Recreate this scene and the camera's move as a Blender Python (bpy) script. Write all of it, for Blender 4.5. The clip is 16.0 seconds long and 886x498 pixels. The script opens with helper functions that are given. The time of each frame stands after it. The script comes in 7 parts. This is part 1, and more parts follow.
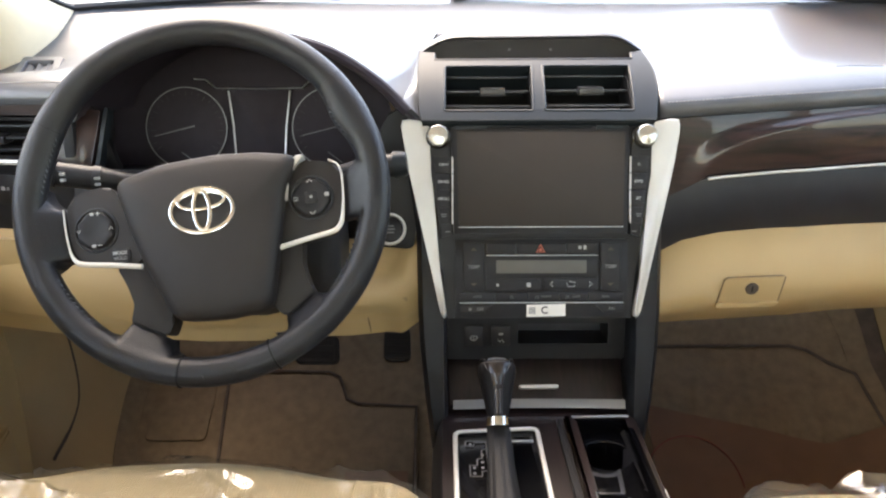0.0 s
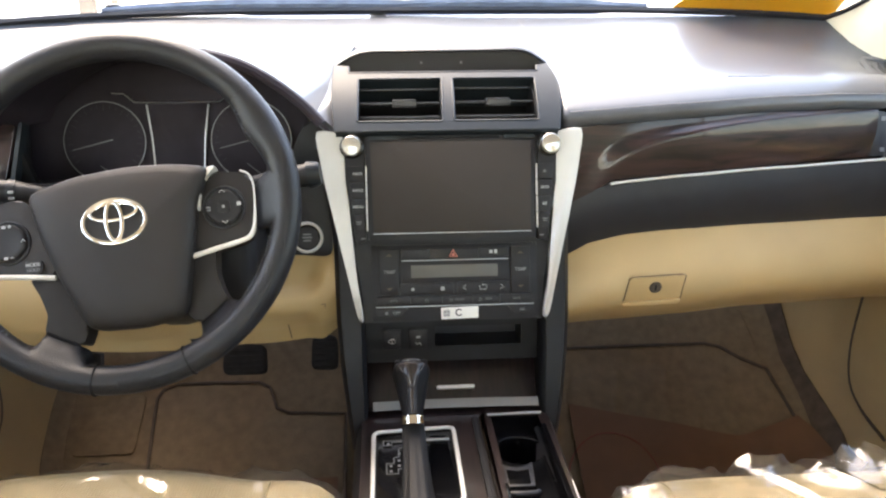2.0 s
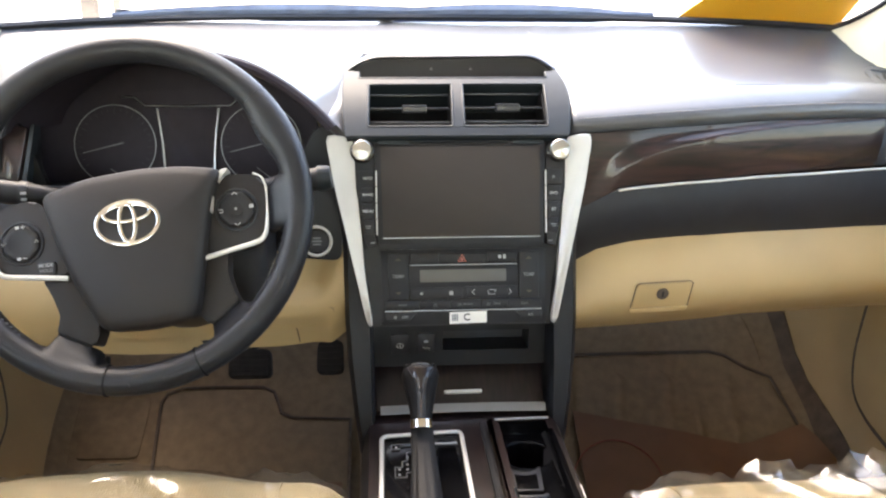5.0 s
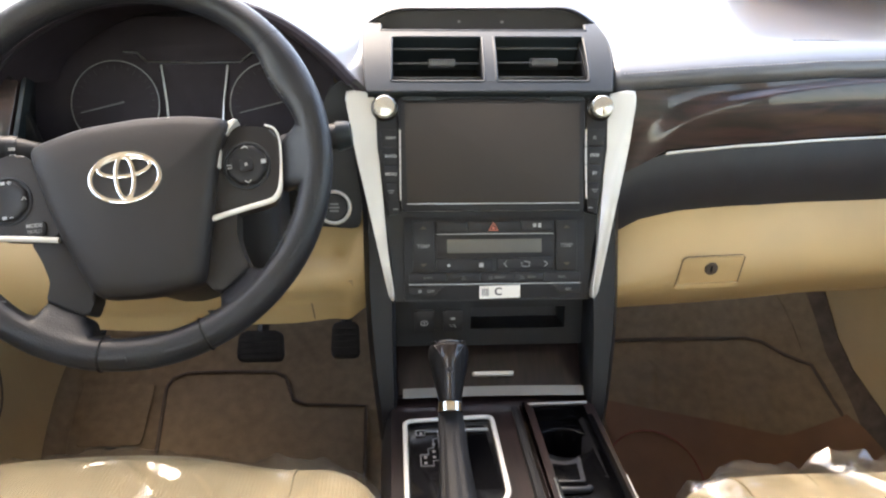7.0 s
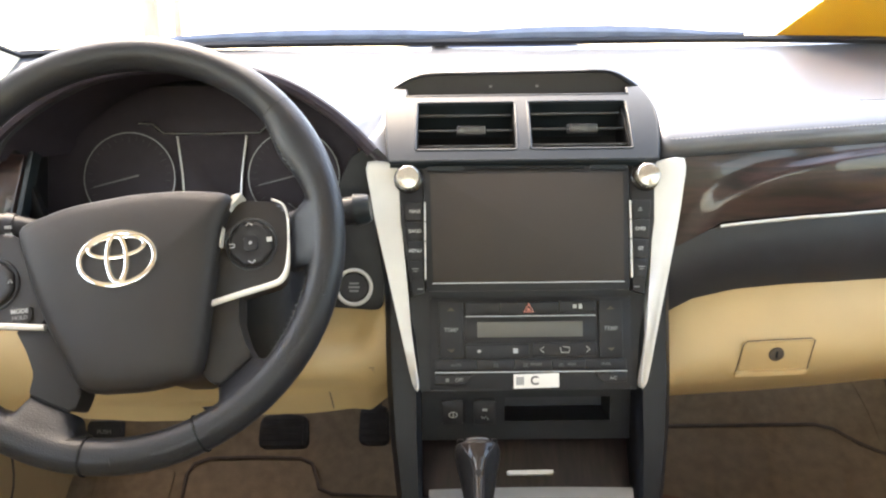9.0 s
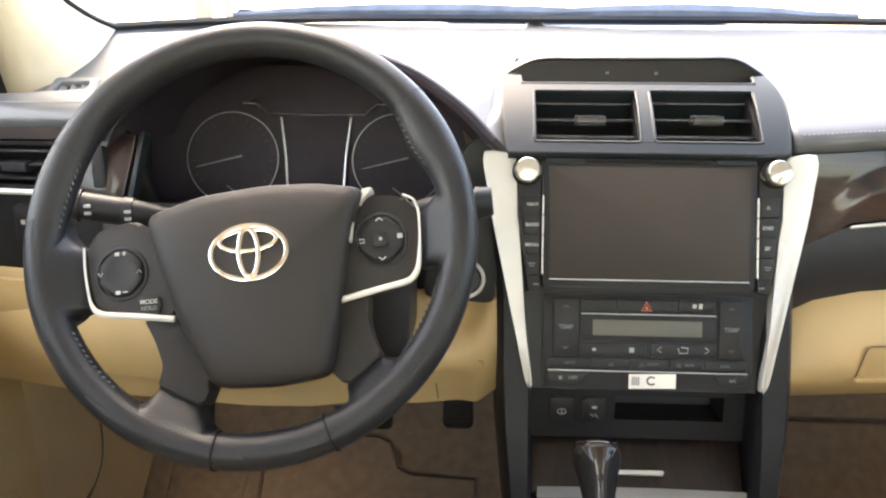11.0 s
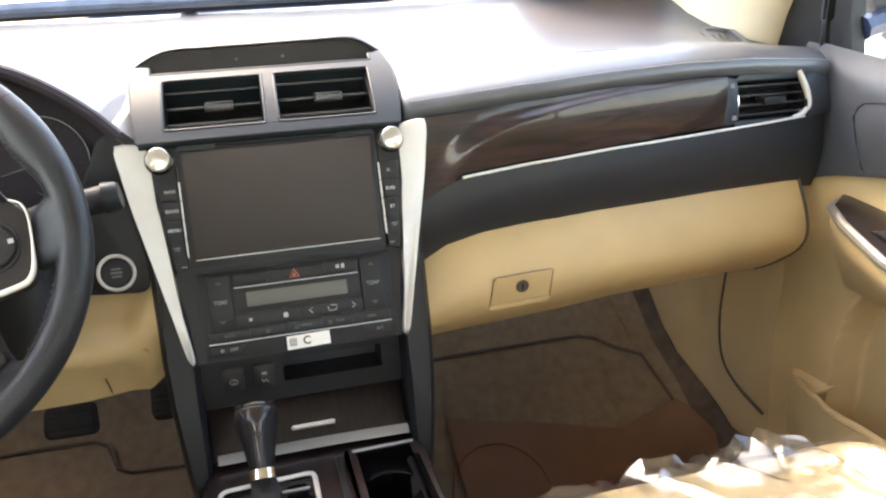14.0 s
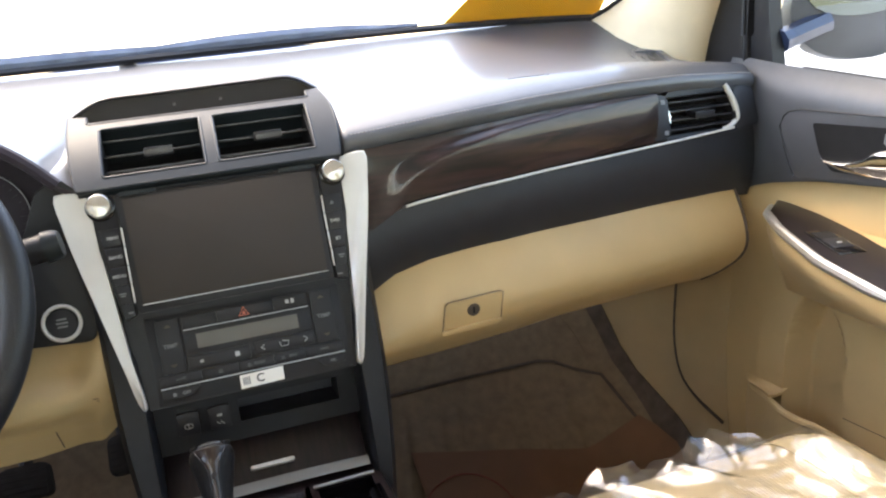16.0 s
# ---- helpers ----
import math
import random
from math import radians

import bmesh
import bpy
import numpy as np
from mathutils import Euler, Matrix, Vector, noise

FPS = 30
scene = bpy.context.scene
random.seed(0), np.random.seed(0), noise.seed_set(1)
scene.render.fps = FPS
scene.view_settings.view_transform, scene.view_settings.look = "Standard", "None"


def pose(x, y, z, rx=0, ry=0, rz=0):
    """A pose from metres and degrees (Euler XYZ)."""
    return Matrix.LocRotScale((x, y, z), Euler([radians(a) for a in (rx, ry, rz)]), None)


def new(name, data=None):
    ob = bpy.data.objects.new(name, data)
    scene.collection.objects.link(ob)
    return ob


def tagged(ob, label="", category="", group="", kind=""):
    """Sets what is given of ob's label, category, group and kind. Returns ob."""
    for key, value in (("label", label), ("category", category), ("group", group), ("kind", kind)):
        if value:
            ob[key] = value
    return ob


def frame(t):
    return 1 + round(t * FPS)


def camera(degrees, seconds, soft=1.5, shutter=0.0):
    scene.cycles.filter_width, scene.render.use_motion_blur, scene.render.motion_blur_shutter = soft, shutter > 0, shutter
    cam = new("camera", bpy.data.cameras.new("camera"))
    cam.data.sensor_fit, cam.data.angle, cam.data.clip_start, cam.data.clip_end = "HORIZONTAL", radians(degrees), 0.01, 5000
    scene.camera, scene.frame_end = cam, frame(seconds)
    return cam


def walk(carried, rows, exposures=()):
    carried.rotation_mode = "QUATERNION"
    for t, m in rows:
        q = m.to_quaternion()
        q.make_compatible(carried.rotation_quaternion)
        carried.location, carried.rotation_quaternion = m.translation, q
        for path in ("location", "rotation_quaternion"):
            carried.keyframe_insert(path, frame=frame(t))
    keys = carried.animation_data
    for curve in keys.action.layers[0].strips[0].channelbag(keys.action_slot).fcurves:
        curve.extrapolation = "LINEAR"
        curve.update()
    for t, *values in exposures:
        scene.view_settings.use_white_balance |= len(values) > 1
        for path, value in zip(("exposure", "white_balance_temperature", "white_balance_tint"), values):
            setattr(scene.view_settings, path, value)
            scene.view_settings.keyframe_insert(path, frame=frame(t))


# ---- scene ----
cam = camera(57.21, 16.0, soft=2.2)
PATH = [
    (0.0, -0.0007, 0.008, 0.8508, 71.99, 0.15, -0.18),
    (0.5, 0.0142, 0.002, 0.8499, 71.74, 0.2, -2.04),
    (1.0, 0.0342, -0.0155, 0.8499, 72.15, 0.4, -3.9),
    (1.5, 0.0381, -0.0315, 0.8522, 72.82, 0.29, -4.37),
    (2.0, 0.0381, -0.0296, 0.8537, 72.85, 0.17, -4.1),
    (2.5, 0.0432, -0.0393, 0.8543, 72.8, 0.18, -4.11),
    (3.0, 0.0415, -0.0656, 0.8554, 73.17, 0.14, -4.11),
    (3.5, 0.0379, -0.08, 0.8549, 73.62, -0.0, -4.05),
    (4.0, 0.0371, -0.0734, 0.8531, 73.99, -0.09, -4.16),
    (6.5, 0.0043, 0.0333, 0.8188, 72.55, -0.54, -3.82),
    (7.0, 0.0059, 0.0458, 0.7926, 73.15, -0.39, -3.43),
    (7.5, 0.0099, 0.0547, 0.7814, 74.73, -0.79, -2.48),
    (8.0, 0.0205, 0.0607, 0.7796, 75.32, -1.23, -2.22),
    (8.5, 0.0401, 0.095, 0.7785, 75.78, -0.01, -2.07),
    (9.0, 0.0314, 0.1317, 0.7847, 77.87, 0.62, -0.14),
    (9.5, 0.0204, 0.1654, 0.7819, 77.6, 0.03, 1.43),
    (9.7, 0.0024, 0.1766, 0.784, 77.05, -0.44, 2.83),
    (11.8, -0.0551, 0.1395, 0.8322, 74.9, -0.32, 2.08),
    (12.0, -0.0487, 0.1352, 0.8359, 74.78, -0.5, 1.26),
    (12.5, -0.0203, 0.1149, 0.8356, 74.51, 0.12, -1.5),
    (13.0, 0.0126, 0.0897, 0.8315, 74.53, 1.52, -4.62),
    (13.5, 0.0505, 0.0843, 0.8337, 74.47, 2.37, -10.42),
    (14.0, 0.0778, 0.0823, 0.8207, 73.13, 3.11, -14.75),
    (14.5, 0.1021, 0.0759, 0.8136, 71.62, 4.32, -19.77),
    (15.0, 0.1029, 0.0631, 0.8124, 72.73, 4.89, -21.51),
    (15.5, 0.0992, 0.0624, 0.8055, 74.21, 5.58, -20.83),
    (16.0, 0.0896, 0.0629, 0.8037, 75.88, 6.27, -18.34),
]
walk(cam, [(t, pose(*p)) for t, *p in PATH], [(t, e, k, 14) for t, e, k in ((0.0, 3.60, 8180), (4.0, 3.76, 7980), (6.5, 3.73, 7900), (8.0, 3.88, 8180), (9.5, 4.02, 8600), (12.0, 3.95, 8700), (13.0, 3.93, 8720), (14.0, 3.87, 8250), (14.5, 3.80, 7600), (15.0, 3.73, 7350), (15.6, 3.69, 7620), (16.0, 3.46, 7850))])

# ---- light ----
world = bpy.data.worlds.new("daylight")
scene.world = world
world.use_nodes = True
wn = world.node_tree
sky = wn.nodes.new("ShaderNodeTexSky")
sky.sky_type, sky.sun_disc = "NISHITA", False
sky.sun_elevation, sky.sun_rotation = radians(61), radians(-26)
sky.air_density, sky.dust_density, sky.ozone_density = 1.0, 1.5, 1.0
wn.nodes["Background"].inputs["Strength"].default_value = 0.15
wn.links.new(sky.outputs["Color"], wn.nodes["Background"].inputs["Color"])
sun = new("sun", bpy.data.lights.new("sun", "SUN"))
sun.data.energy, sun.data.angle, sun.data.color = 0.27, radians(20), (1.0, 0.96, 0.90)
sun.rotation_euler = (radians(-29), 0, radians(26))


def window_fill(x, y, z, w, h, turn, watts):
    """Area lamp in an unseen window's opening, added to brighten the cabin."""
    lamp = new("window_fill", bpy.data.lights.new("window_fill", "AREA"))
    lamp.data.shape, lamp.data.size, lamp.data.size_y, lamp.data.energy = "RECTANGLE", w, h, watts
    lamp.data.color = (0.96, 0.98, 1.0)
    lamp.location, lamp.rotation_euler = (x, y, z), (radians(90), 0, radians(turn))


window_fill(-0.70, 0.72, 0.92, 0.70, 0.36, -90, 0.15)
window_fill(-0.67, -0.62, 0.91, 0.86, 0.34, -90, 0.25)
window_fill(0.12, -1.59, 0.90, 1.30, 0.42, 0, 0.30)

# ---- materials ----


def mat(name, color, rough=0.5, metal=0.0, grain=0.0, scale=60.0, bump=0.0, bscale=900.0, coat=0.0, spec=0.5, detail=3.0, rvar=0.0):
    """A surface with two scales of variation: a soft blotch in the colour and a fine relief."""
    m = bpy.data.materials.new(name)
    m.use_nodes = True
    nt = m.node_tree
    b = nt.nodes["Principled BSDF"]
    b.inputs["Roughness"].default_value = rough
    b.inputs["Metallic"].default_value = metal
    b.inputs["Specular IOR Level"].default_value = spec
    b.inputs["Coat Weight"].default_value = coat
    b.inputs["Coat Roughness"].default_value = 0.06
    b.inputs["Base Color"].default_value = (*color, 1)
    tc = nt.nodes.new("ShaderNodeTexCoord")
    if grain or rvar:
        n1 = nt.nodes.new("ShaderNodeTexNoise")
        n1.inputs["Scale"].default_value, n1.inputs["Detail"].default_value = scale, detail
        nt.links.new(tc.outputs["Object"], n1.inputs["Vector"])
    if grain:
        ramp = nt.nodes.new("ShaderNodeValToRGB")
        ramp.color_ramp.elements[0].position, ramp.color_ramp.elements[1].position = 0.3, 0.7
        ramp.color_ramp.elements[0].color = (*[c * (1 - grain) for c in color], 1)
        ramp.color_ramp.elements[1].color = (*[min(1, c * (1 + grain)) for c in color], 1)
        nt.links.new(n1.outputs["Fac"], ramp.inputs["Fac"])
        nt.links.new(ramp.outputs["Color"], b.inputs["Base Color"])
    if rvar:
        mr = nt.nodes.new("ShaderNodeMapRange")
        mr.inputs["To Min"].default_value, mr.inputs["To Max"].default_value = max(0.02, rough - rvar), rough + rvar
        nt.links.new(n1.outputs["Fac"], mr.inputs["Value"])
        nt.links.new(mr.outputs["Result"], b.inputs["Roughness"])
    if bump:
        n2 = nt.nodes.new("ShaderNodeTexNoise")
        n2.inputs["Scale"].default_value, n2.inputs["Detail"].default_value = bscale, 2.0
        nt.links.new(tc.outputs["Object"], n2.inputs["Vector"])
        bp = nt.nodes.new("ShaderNodeBump")
        bp.inputs["Strength"].default_value, bp.inputs["Distance"].default_value = bump, 0.0006
        nt.links.new(n2.outputs["Fac"], bp.inputs["Height"])
        nt.links.new(bp.outputs["Normal"], b.inputs["Normal"])
    return m


def wood_mat(name, dark, light, axis, coat=0.8):
    m = mat(name, dark, 0.40, coat=coat, spec=0.3)
    nt = m.node_tree
    b = nt.nodes["Principled BSDF"]
    tc = nt.nodes.new("ShaderNodeTexCoord")
    mp = nt.nodes.new("ShaderNodeMapping")
    mp.inputs["Scale"].default_value = axis
    wv = nt.nodes.new("ShaderNodeTexNoise")
    wv.inputs["Scale"].default_value, wv.inputs["Detail"].default_value, wv.inputs["Distortion"].default_value = 9.0, 6.0, 1.2
    ramp = nt.nodes.new("ShaderNodeValToRGB")
    ramp.color_ramp.elements[0].position, ramp.color_ramp.elements[1].position = 0.35, 0.68
    ramp.color_ramp.elements[0].color, ramp.color_ramp.elements[1].color = (*dark, 1), (*light, 1)
    nt.links.new(tc.outputs["Object"], mp.inputs["Vector"])
    nt.links.new(mp.outputs["Vector"], wv.inputs["Vector"])
    nt.links.new(wv.outputs["Fac"], ramp.inputs["Fac"])
    nt.links.new(ramp.outputs["Color"], b.inputs["Base Color"])
    return m


def film_mat(name, clear, strength, milky, rough=0.13):
    """Thin clear plastic sheet: mostly see-through, with a wrinkled gloss."""
    m = bpy.data.materials.new(name)
    m.use_nodes = True
    nt = m.node_tree
    out = nt.nodes["Material Output"]
    nt.nodes.remove(nt.nodes["Principled BSDF"])
    tr, gl, mx = nt.nodes.new("ShaderNodeBsdfTransparent"), nt.nodes.new("ShaderNodeBsdfGlossy"), nt.nodes.new("ShaderNodeMixShader")
    tr.inputs["Color"].default_value = (0.95, 0.95, 0.94, 1)
    gl.inputs["Roughness"].default_value = rough
    tc, n1, n2, bp, ad = (nt.nodes.new(k) for k in ("ShaderNodeTexCoord", "ShaderNodeTexNoise", "ShaderNodeTexVoronoi", "ShaderNodeBump", "ShaderNodeMath"))
    n1.inputs["Scale"].default_value, n1.inputs["Detail"].default_value, n1.inputs["Distortion"].default_value = 11.0, 1.5, 1.6
    n2.inputs["Scale"].default_value, n2.feature = 13.0, "SMOOTH_F1"
    n2.inputs["Smoothness"].default_value = 0.6
    nt.links.new(tc.outputs["Object"], n1.inputs["Vector"])
    nt.links.new(tc.outputs["Object"], n2.inputs["Vector"])
    ad.operation = "ADD"
    nt.links.new(n1.outputs["Fac"], ad.inputs[0])
    nt.links.new(n2.outputs["Distance"], ad.inputs[1])
    bp.inputs["Strength"].default_value, bp.inputs["Distance"].default_value = strength, 0.02
    nt.links.new(ad.outputs["Value"], bp.inputs["Height"])
    nt.links.new(bp.outputs["Normal"], gl.inputs["Normal"])
    fr = nt.nodes.new("ShaderNodeFresnel")
    fr.inputs["IOR"].default_value = 1.5
    nt.links.new(bp.outputs["Normal"], fr.inputs["Normal"])
    mr = nt.nodes.new("ShaderNodeMapRange")
    mr.inputs["From Min"].default_value, mr.inputs["From Max"].default_value = 0.04, 0.45
    mr.inputs["To Min"].default_value, mr.inputs["To Max"].default_value = 1 - clear, min(1.0, 0.005 + 2.0 * (1 - clear))
    nt.links.new(fr.outputs["Fac"], mr.inputs["Value"])
    nt.links.new(mr.outputs["Result"], mx.inputs["Fac"])
    nt.links.new(tr.outputs["BSDF"], mx.inputs[1])
    df, m2 = nt.nodes.new("ShaderNodeBsdfDiffuse"), nt.nodes.new("ShaderNodeMixShader")
    df.inputs["Color"].default_value = (0.85, 0.85, 0.84, 1)
    m2.inputs["Fac"].default_value = milky
    nt.links.new(gl.outputs["BSDF"], m2.inputs[1])
    nt.links.new(df.outputs["BSDF"], m2.inputs[2])
    nt.links.new(m2.outputs["Shader"], mx.inputs[2])
    nt.links.new(mx.outputs["Shader"], out.inputs["Surface"])
    return m


def glass_mat(name, tint=(1, 1, 1), gloss=0.04):
    m = bpy.data.materials.new(name)
    m.use_nodes = True
    nt = m.node_tree
    nt.nodes.remove(nt.nodes["Principled BSDF"])
    tr, gl, mx = (nt.nodes.new(k) for k in ("ShaderNodeBsdfTransparent", "ShaderNodeBsdfGlossy", "ShaderNodeMixShader"))
    tr.inputs["Color"].default_value = (*tint, 1)
    gl.inputs["Roughness"].default_value = gloss
    mx.inputs["Fac"].default_value = 0.035
    nt.links.new(tr.outputs["BSDF"], mx.inputs[1])
    nt.links.new(gl.outputs["BSDF"], mx.inputs[2])
    nt.links.new(mx.outputs["Shader"], nt.nodes["Material Output"].inputs["Surface"])
    return m


PAD = mat("soft_dash_skin", (0.060, 0.064, 0.072), 0.37, grain=0.10, scale=30, bump=0.35, bscale=1400, rvar=0.05)
PADTOP = mat("sheened_dash_skin", (0.060, 0.064, 0.072), 0.46, grain=0.10, scale=30, bump=0.25, bscale=1400, rvar=0.05, coat=0.55)
PADTOP.node_tree.nodes["Principled BSDF"].inputs["Coat Roughness"].default_value = 0.17
PANEL = mat("dark_moulded_plastic", (0.018, 0.0195, 0.0245), 0.45, spec=0.4, grain=0.12, scale=40, bump=0.25, bscale=1600, rvar=0.06)
VENT_GREY = mat("satin_graphite_plastic", (0.0132, 0.0178, 0.0208), 0.40, spec=0.28, grain=0.06, scale=50, bump=0.12, bscale=1800)
BLACK = mat("black_plastic", (0.014, 0.014, 0.016), 0.48, spec=0.35, grain=0.1, scale=50, bump=0.1, bscale=1500)
SLAT = mat("satin_vent_slat", (0.026, 0.027, 0.030), 0.28, spec=0.5, grain=0.06, scale=50)
# near-black: the shade inside wells, slots and gaps is put into the colour
DEEP = mat("unlit_cavity_black", (0.012, 0.012, 0.013), 0.7, grain=0.1, spec=0.15)
CHEEK = mat("dark_cheek_plastic", (0.0095, 0.0100, 0.0115), 0.46, spec=0.28, grain=0.1, scale=50, bump=0.15, bscale=1500)
RECESS = mat("dark_recess_plastic", (0.0075, 0.0058, 0.0078), 0.35, spec=0.25, grain=0.1, scale=50)
GLOSSBLACK = mat("piano_black", (0.006, 0.006, 0.007), 0.12, coat=0.15, spec=0.3, grain=0.1, scale=80)
LEATHER = mat("black_leather", (0.013, 0.014, 0.017), 0.40, spec=0.38, grain=0.15, scale=40, bump=0.55, bscale=700, rvar=0.07)
BOOT = mat("matt_black_leather", (0.0085, 0.009, 0.0105), 0.55, grain=0.15, scale=40, bump=0.8, bscale=500, spec=0.2)
HUB = mat("grained_hub_plastic", (0.0188, 0.0160, 0.0156), 0.52, spec=0.34, grain=0.08, scale=30, bump=0.45, bscale=1300)
SILVER = mat("satin_silver_paint", (0.60, 0.59, 0.555), 0.42, metal=0.30, grain=0.04, scale=25, bump=0.05, rvar=0.05)
ARMSILVER = mat("brushed_silver_strip", (0.72, 0.72, 0.71), 0.42, metal=1.0, grain=0.05, scale=40)
DULLSILVER = mat("grey_silver_paint", (0.34, 0.35, 0.36), 0.42, metal=0.7, grain=0.05, scale=25)
CHROME = mat("chrome", (0.82, 0.81, 0.78), 0.10, metal=1.0, grain=0.03, scale=60, rvar=0.03)
WOOD = wood_mat("lacquered_dark_wood", (0.0055, 0.0032, 0.0042), (0.036, 0.0160, 0.0150), (1.0, 5.0, 7.0), 0.5)
WOODY = wood_mat("lacquered_dark_wood_lengthwise", (0.0040, 0.0022, 0.0022), (0.017, 0.0085, 0.0078), (12.0, 1.0, 1.6), 0.8)
WOODARM = wood_mat("lacquered_armrest_wood", (0.0045, 0.0028, 0.0034), (0.014, 0.0080, 0.0080), (12.0, 1.0, 1.6), 0.25)
BEIGE = mat("beige_soft_plastic", (0.535, 0.378, 0.185), 0.48, grain=0.05, scale=12, bump=0.3, bscale=1300, rvar=0.06)
# beige darkened: footwell shade is put into the kick panels' colour
BEIGE_SHADE = mat("shaded_beige_plastic", (0.415, 0.292, 0.145), 0.50, grain=0.06, scale=12, bump=0.35, bscale=1100, rvar=0.06)
BEIGE_TRIM = mat("pale_beige_pillar_cloth", (0.76, 0.65, 0.47), 0.7, grain=0.06, scale=20, bump=0.3, bscale=1500)
SEATCLOTH = mat("beige_seat_leather", (0.265, 0.210, 0.125), 0.55, grain=0.07, scale=16, spec=0.3)
sn = SEATCLOTH.node_tree
# fine corduroy-like weave of the seat's cloth
swv, sbp, stc = (sn.nodes.new(k) for k in ("ShaderNodeTexWave", "ShaderNodeBump", "ShaderNodeTexCoord"))
swv.inputs["Scale"].default_value, swv.inputs["Distortion"].default_value, swv.inputs["Detail Scale"].default_value = 95.0, 1.2, 2.0
sbp.inputs["Strength"].default_value, sbp.inputs["Distance"].default_value = 0.22, 0.0008
sn.links.new(stc.outputs["Object"], swv.inputs["Vector"])
sn.links.new(swv.outputs["Fac"], sbp.inputs["Height"])
sn.links.new(sbp.outputs["Normal"], sn.nodes["Principled BSDF"].inputs["Normal"])
CARPET = mat("brown_carpet", (0.212, 0.158, 0.104), 0.95, grain=0.14, scale=60, bump=1.0, bscale=500, spec=0.1, detail=8)
MAT_C = mat("brown_carpet_mat", (0.218, 0.164, 0.110), 0.95, grain=0.13, scale=50, bump=1.0, bscale=350, spec=0.1, detail=8)
BINDING = mat("dark_mat_binding", (0.088, 0.068, 0.051), 0.85, grain=0.15, bump=0.5)
# carpet brown darkened: shade at its upturned edge is put into the colour
CARPET_SHADE = mat("shaded_brown_carpet", (0.108, 0.082, 0.064), 0.95, grain=0.2, scale=50, bump=0.8, bscale=600, spec=0.1)
PAPER = mat("brown_kraft_paper", (0.165, 0.084, 0.045), 0.6, grain=0.12, scale=14, bump=0.35, bscale=160)
REDINK = mat("red_print", (0.20, 0.040, 0.025), 0.65, grain=0.1)
SCREEN = mat("dead_display_glass", (0.049, 0.041, 0.036), 0.50, grain=0.04, scale=8, spec=0.12)
LCD = mat("grey_lcd_glass", (0.14, 0.135, 0.12), 0.55, grain=0.12, scale=10, spec=0.2)
MARK = mat("white_print", (0.38, 0.38, 0.38), 0.5, grain=0.05)
FAINT = mat("faint_grey_print", (0.095, 0.095, 0.098), 0.5, grain=0.05)
DIMMARK = mat("grey_print", (0.17, 0.17, 0.175), 0.5, grain=0.05)
RED = mat("red_hazard_print", (0.72, 0.22, 0.15), 0.5, grain=0.06)
LABEL = mat("white_paper_label", (0.78, 0.76, 0.70), 0.6, grain=0.03, scale=40)
INK = mat("black_ink", (0.03, 0.03, 0.03), 0.6, grain=0.1)
RIMSTITCH = mat("slate_thread", (0.07, 0.08, 0.09), 0.8, grain=0.1)
STRIP = mat("dark_silver_paint", (0.20, 0.21, 0.22), 0.36, metal=0.7, grain=0.05, scale=25)
STITCH = mat("grey_thread", (0.26, 0.26, 0.27), 0.8, grain=0.1)
RUBBER = mat("black_rubber", (0.030, 0.028, 0.029), 0.8, grain=0.2, bump=0.5)
GAUGE = mat("matt_dial_black", (0.033, 0.026, 0.034), 0.65, grain=0.1, spec=0.25)
WELL = mat("gloss_black_well", (0.0022, 0.0022, 0.0026), 0.22, grain=0.1, spec=0.09)
FILM = film_mat("clear_seat_film", 0.974, 0.38, 0.09, 0.165)
FILMEDGE = film_mat("clear_loose_film", 0.90, 0.06, 0.085, 0.07)
GLASS = glass_mat("window_glass", (0.97, 0.98, 0.97))
SIDEGLASS = glass_mat("tinted_side_glass", (0.85, 0.87, 0.86))
YELLOW = mat("yellow_card", (0.80, 0.47, 0.03), 0.6, grain=0.10, scale=9, bump=0.2)
yn = YELLOW.node_tree
ytr, ymx = yn.nodes.new("ShaderNodeBsdfTranslucent"), yn.nodes.new("ShaderNodeMixShader")
ytr.inputs["Color"].default_value, ymx.inputs["Fac"].default_value = (0.85, 0.50, 0.04, 1), 0.14
yn.links.new(yn.nodes["Principled BSDF"].outputs["BSDF"], ymx.inputs[1])
yn.links.new(ytr.outputs["BSDF"], ymx.inputs[2])
yn.links.new(ymx.outputs["Shader"], yn.nodes["Material Output"].inputs["Surface"])
# paler and bluer than rubber: glare haze is put into the colour
WIPERBLUE = mat("hazed_blue_black_rubber", (0.13, 0.155, 0.21), 0.7, grain=0.25, scale=25, bump=0.2)
ALU = mat("turned_aluminium", (0.56, 0.55, 0.52), 0.26, metal=1.0, grain=0.04, scale=200)
an = ALU.node_tree
tan = an.nodes.new("ShaderNodeTangent")
tan.direction_type, tan.axis = "RADIAL", "Y"
an.links.new(tan.outputs["Tangent"], an.nodes["Principled BSDF"].inputs["Tangent"])
an.nodes["Principled BSDF"].inputs["Anisotropic"].default_value = 0.9
an.nodes["Principled BSDF"].inputs["Anisotropic Rotation"].default_value = 0.25
BODYBLUE = mat("dark_blue_car_paint", (0.020, 0.034, 0.075), 0.3, coat=1.0, grain=0.1)
BODYDARK = mat("dark_body_shell", (0.05, 0.05, 0.055), 0.5, grain=0.1)
HEADLINER = mat("beige_headliner_cloth", (0.66, 0.58, 0.45), 0.9, grain=0.05, scale=20, bump=0.4)
CONCRETE = mat("pale_concrete", (0.62, 0.60, 0.56), 0.85, grain=0.10, scale=2.0, bump=0.5, bscale=60)
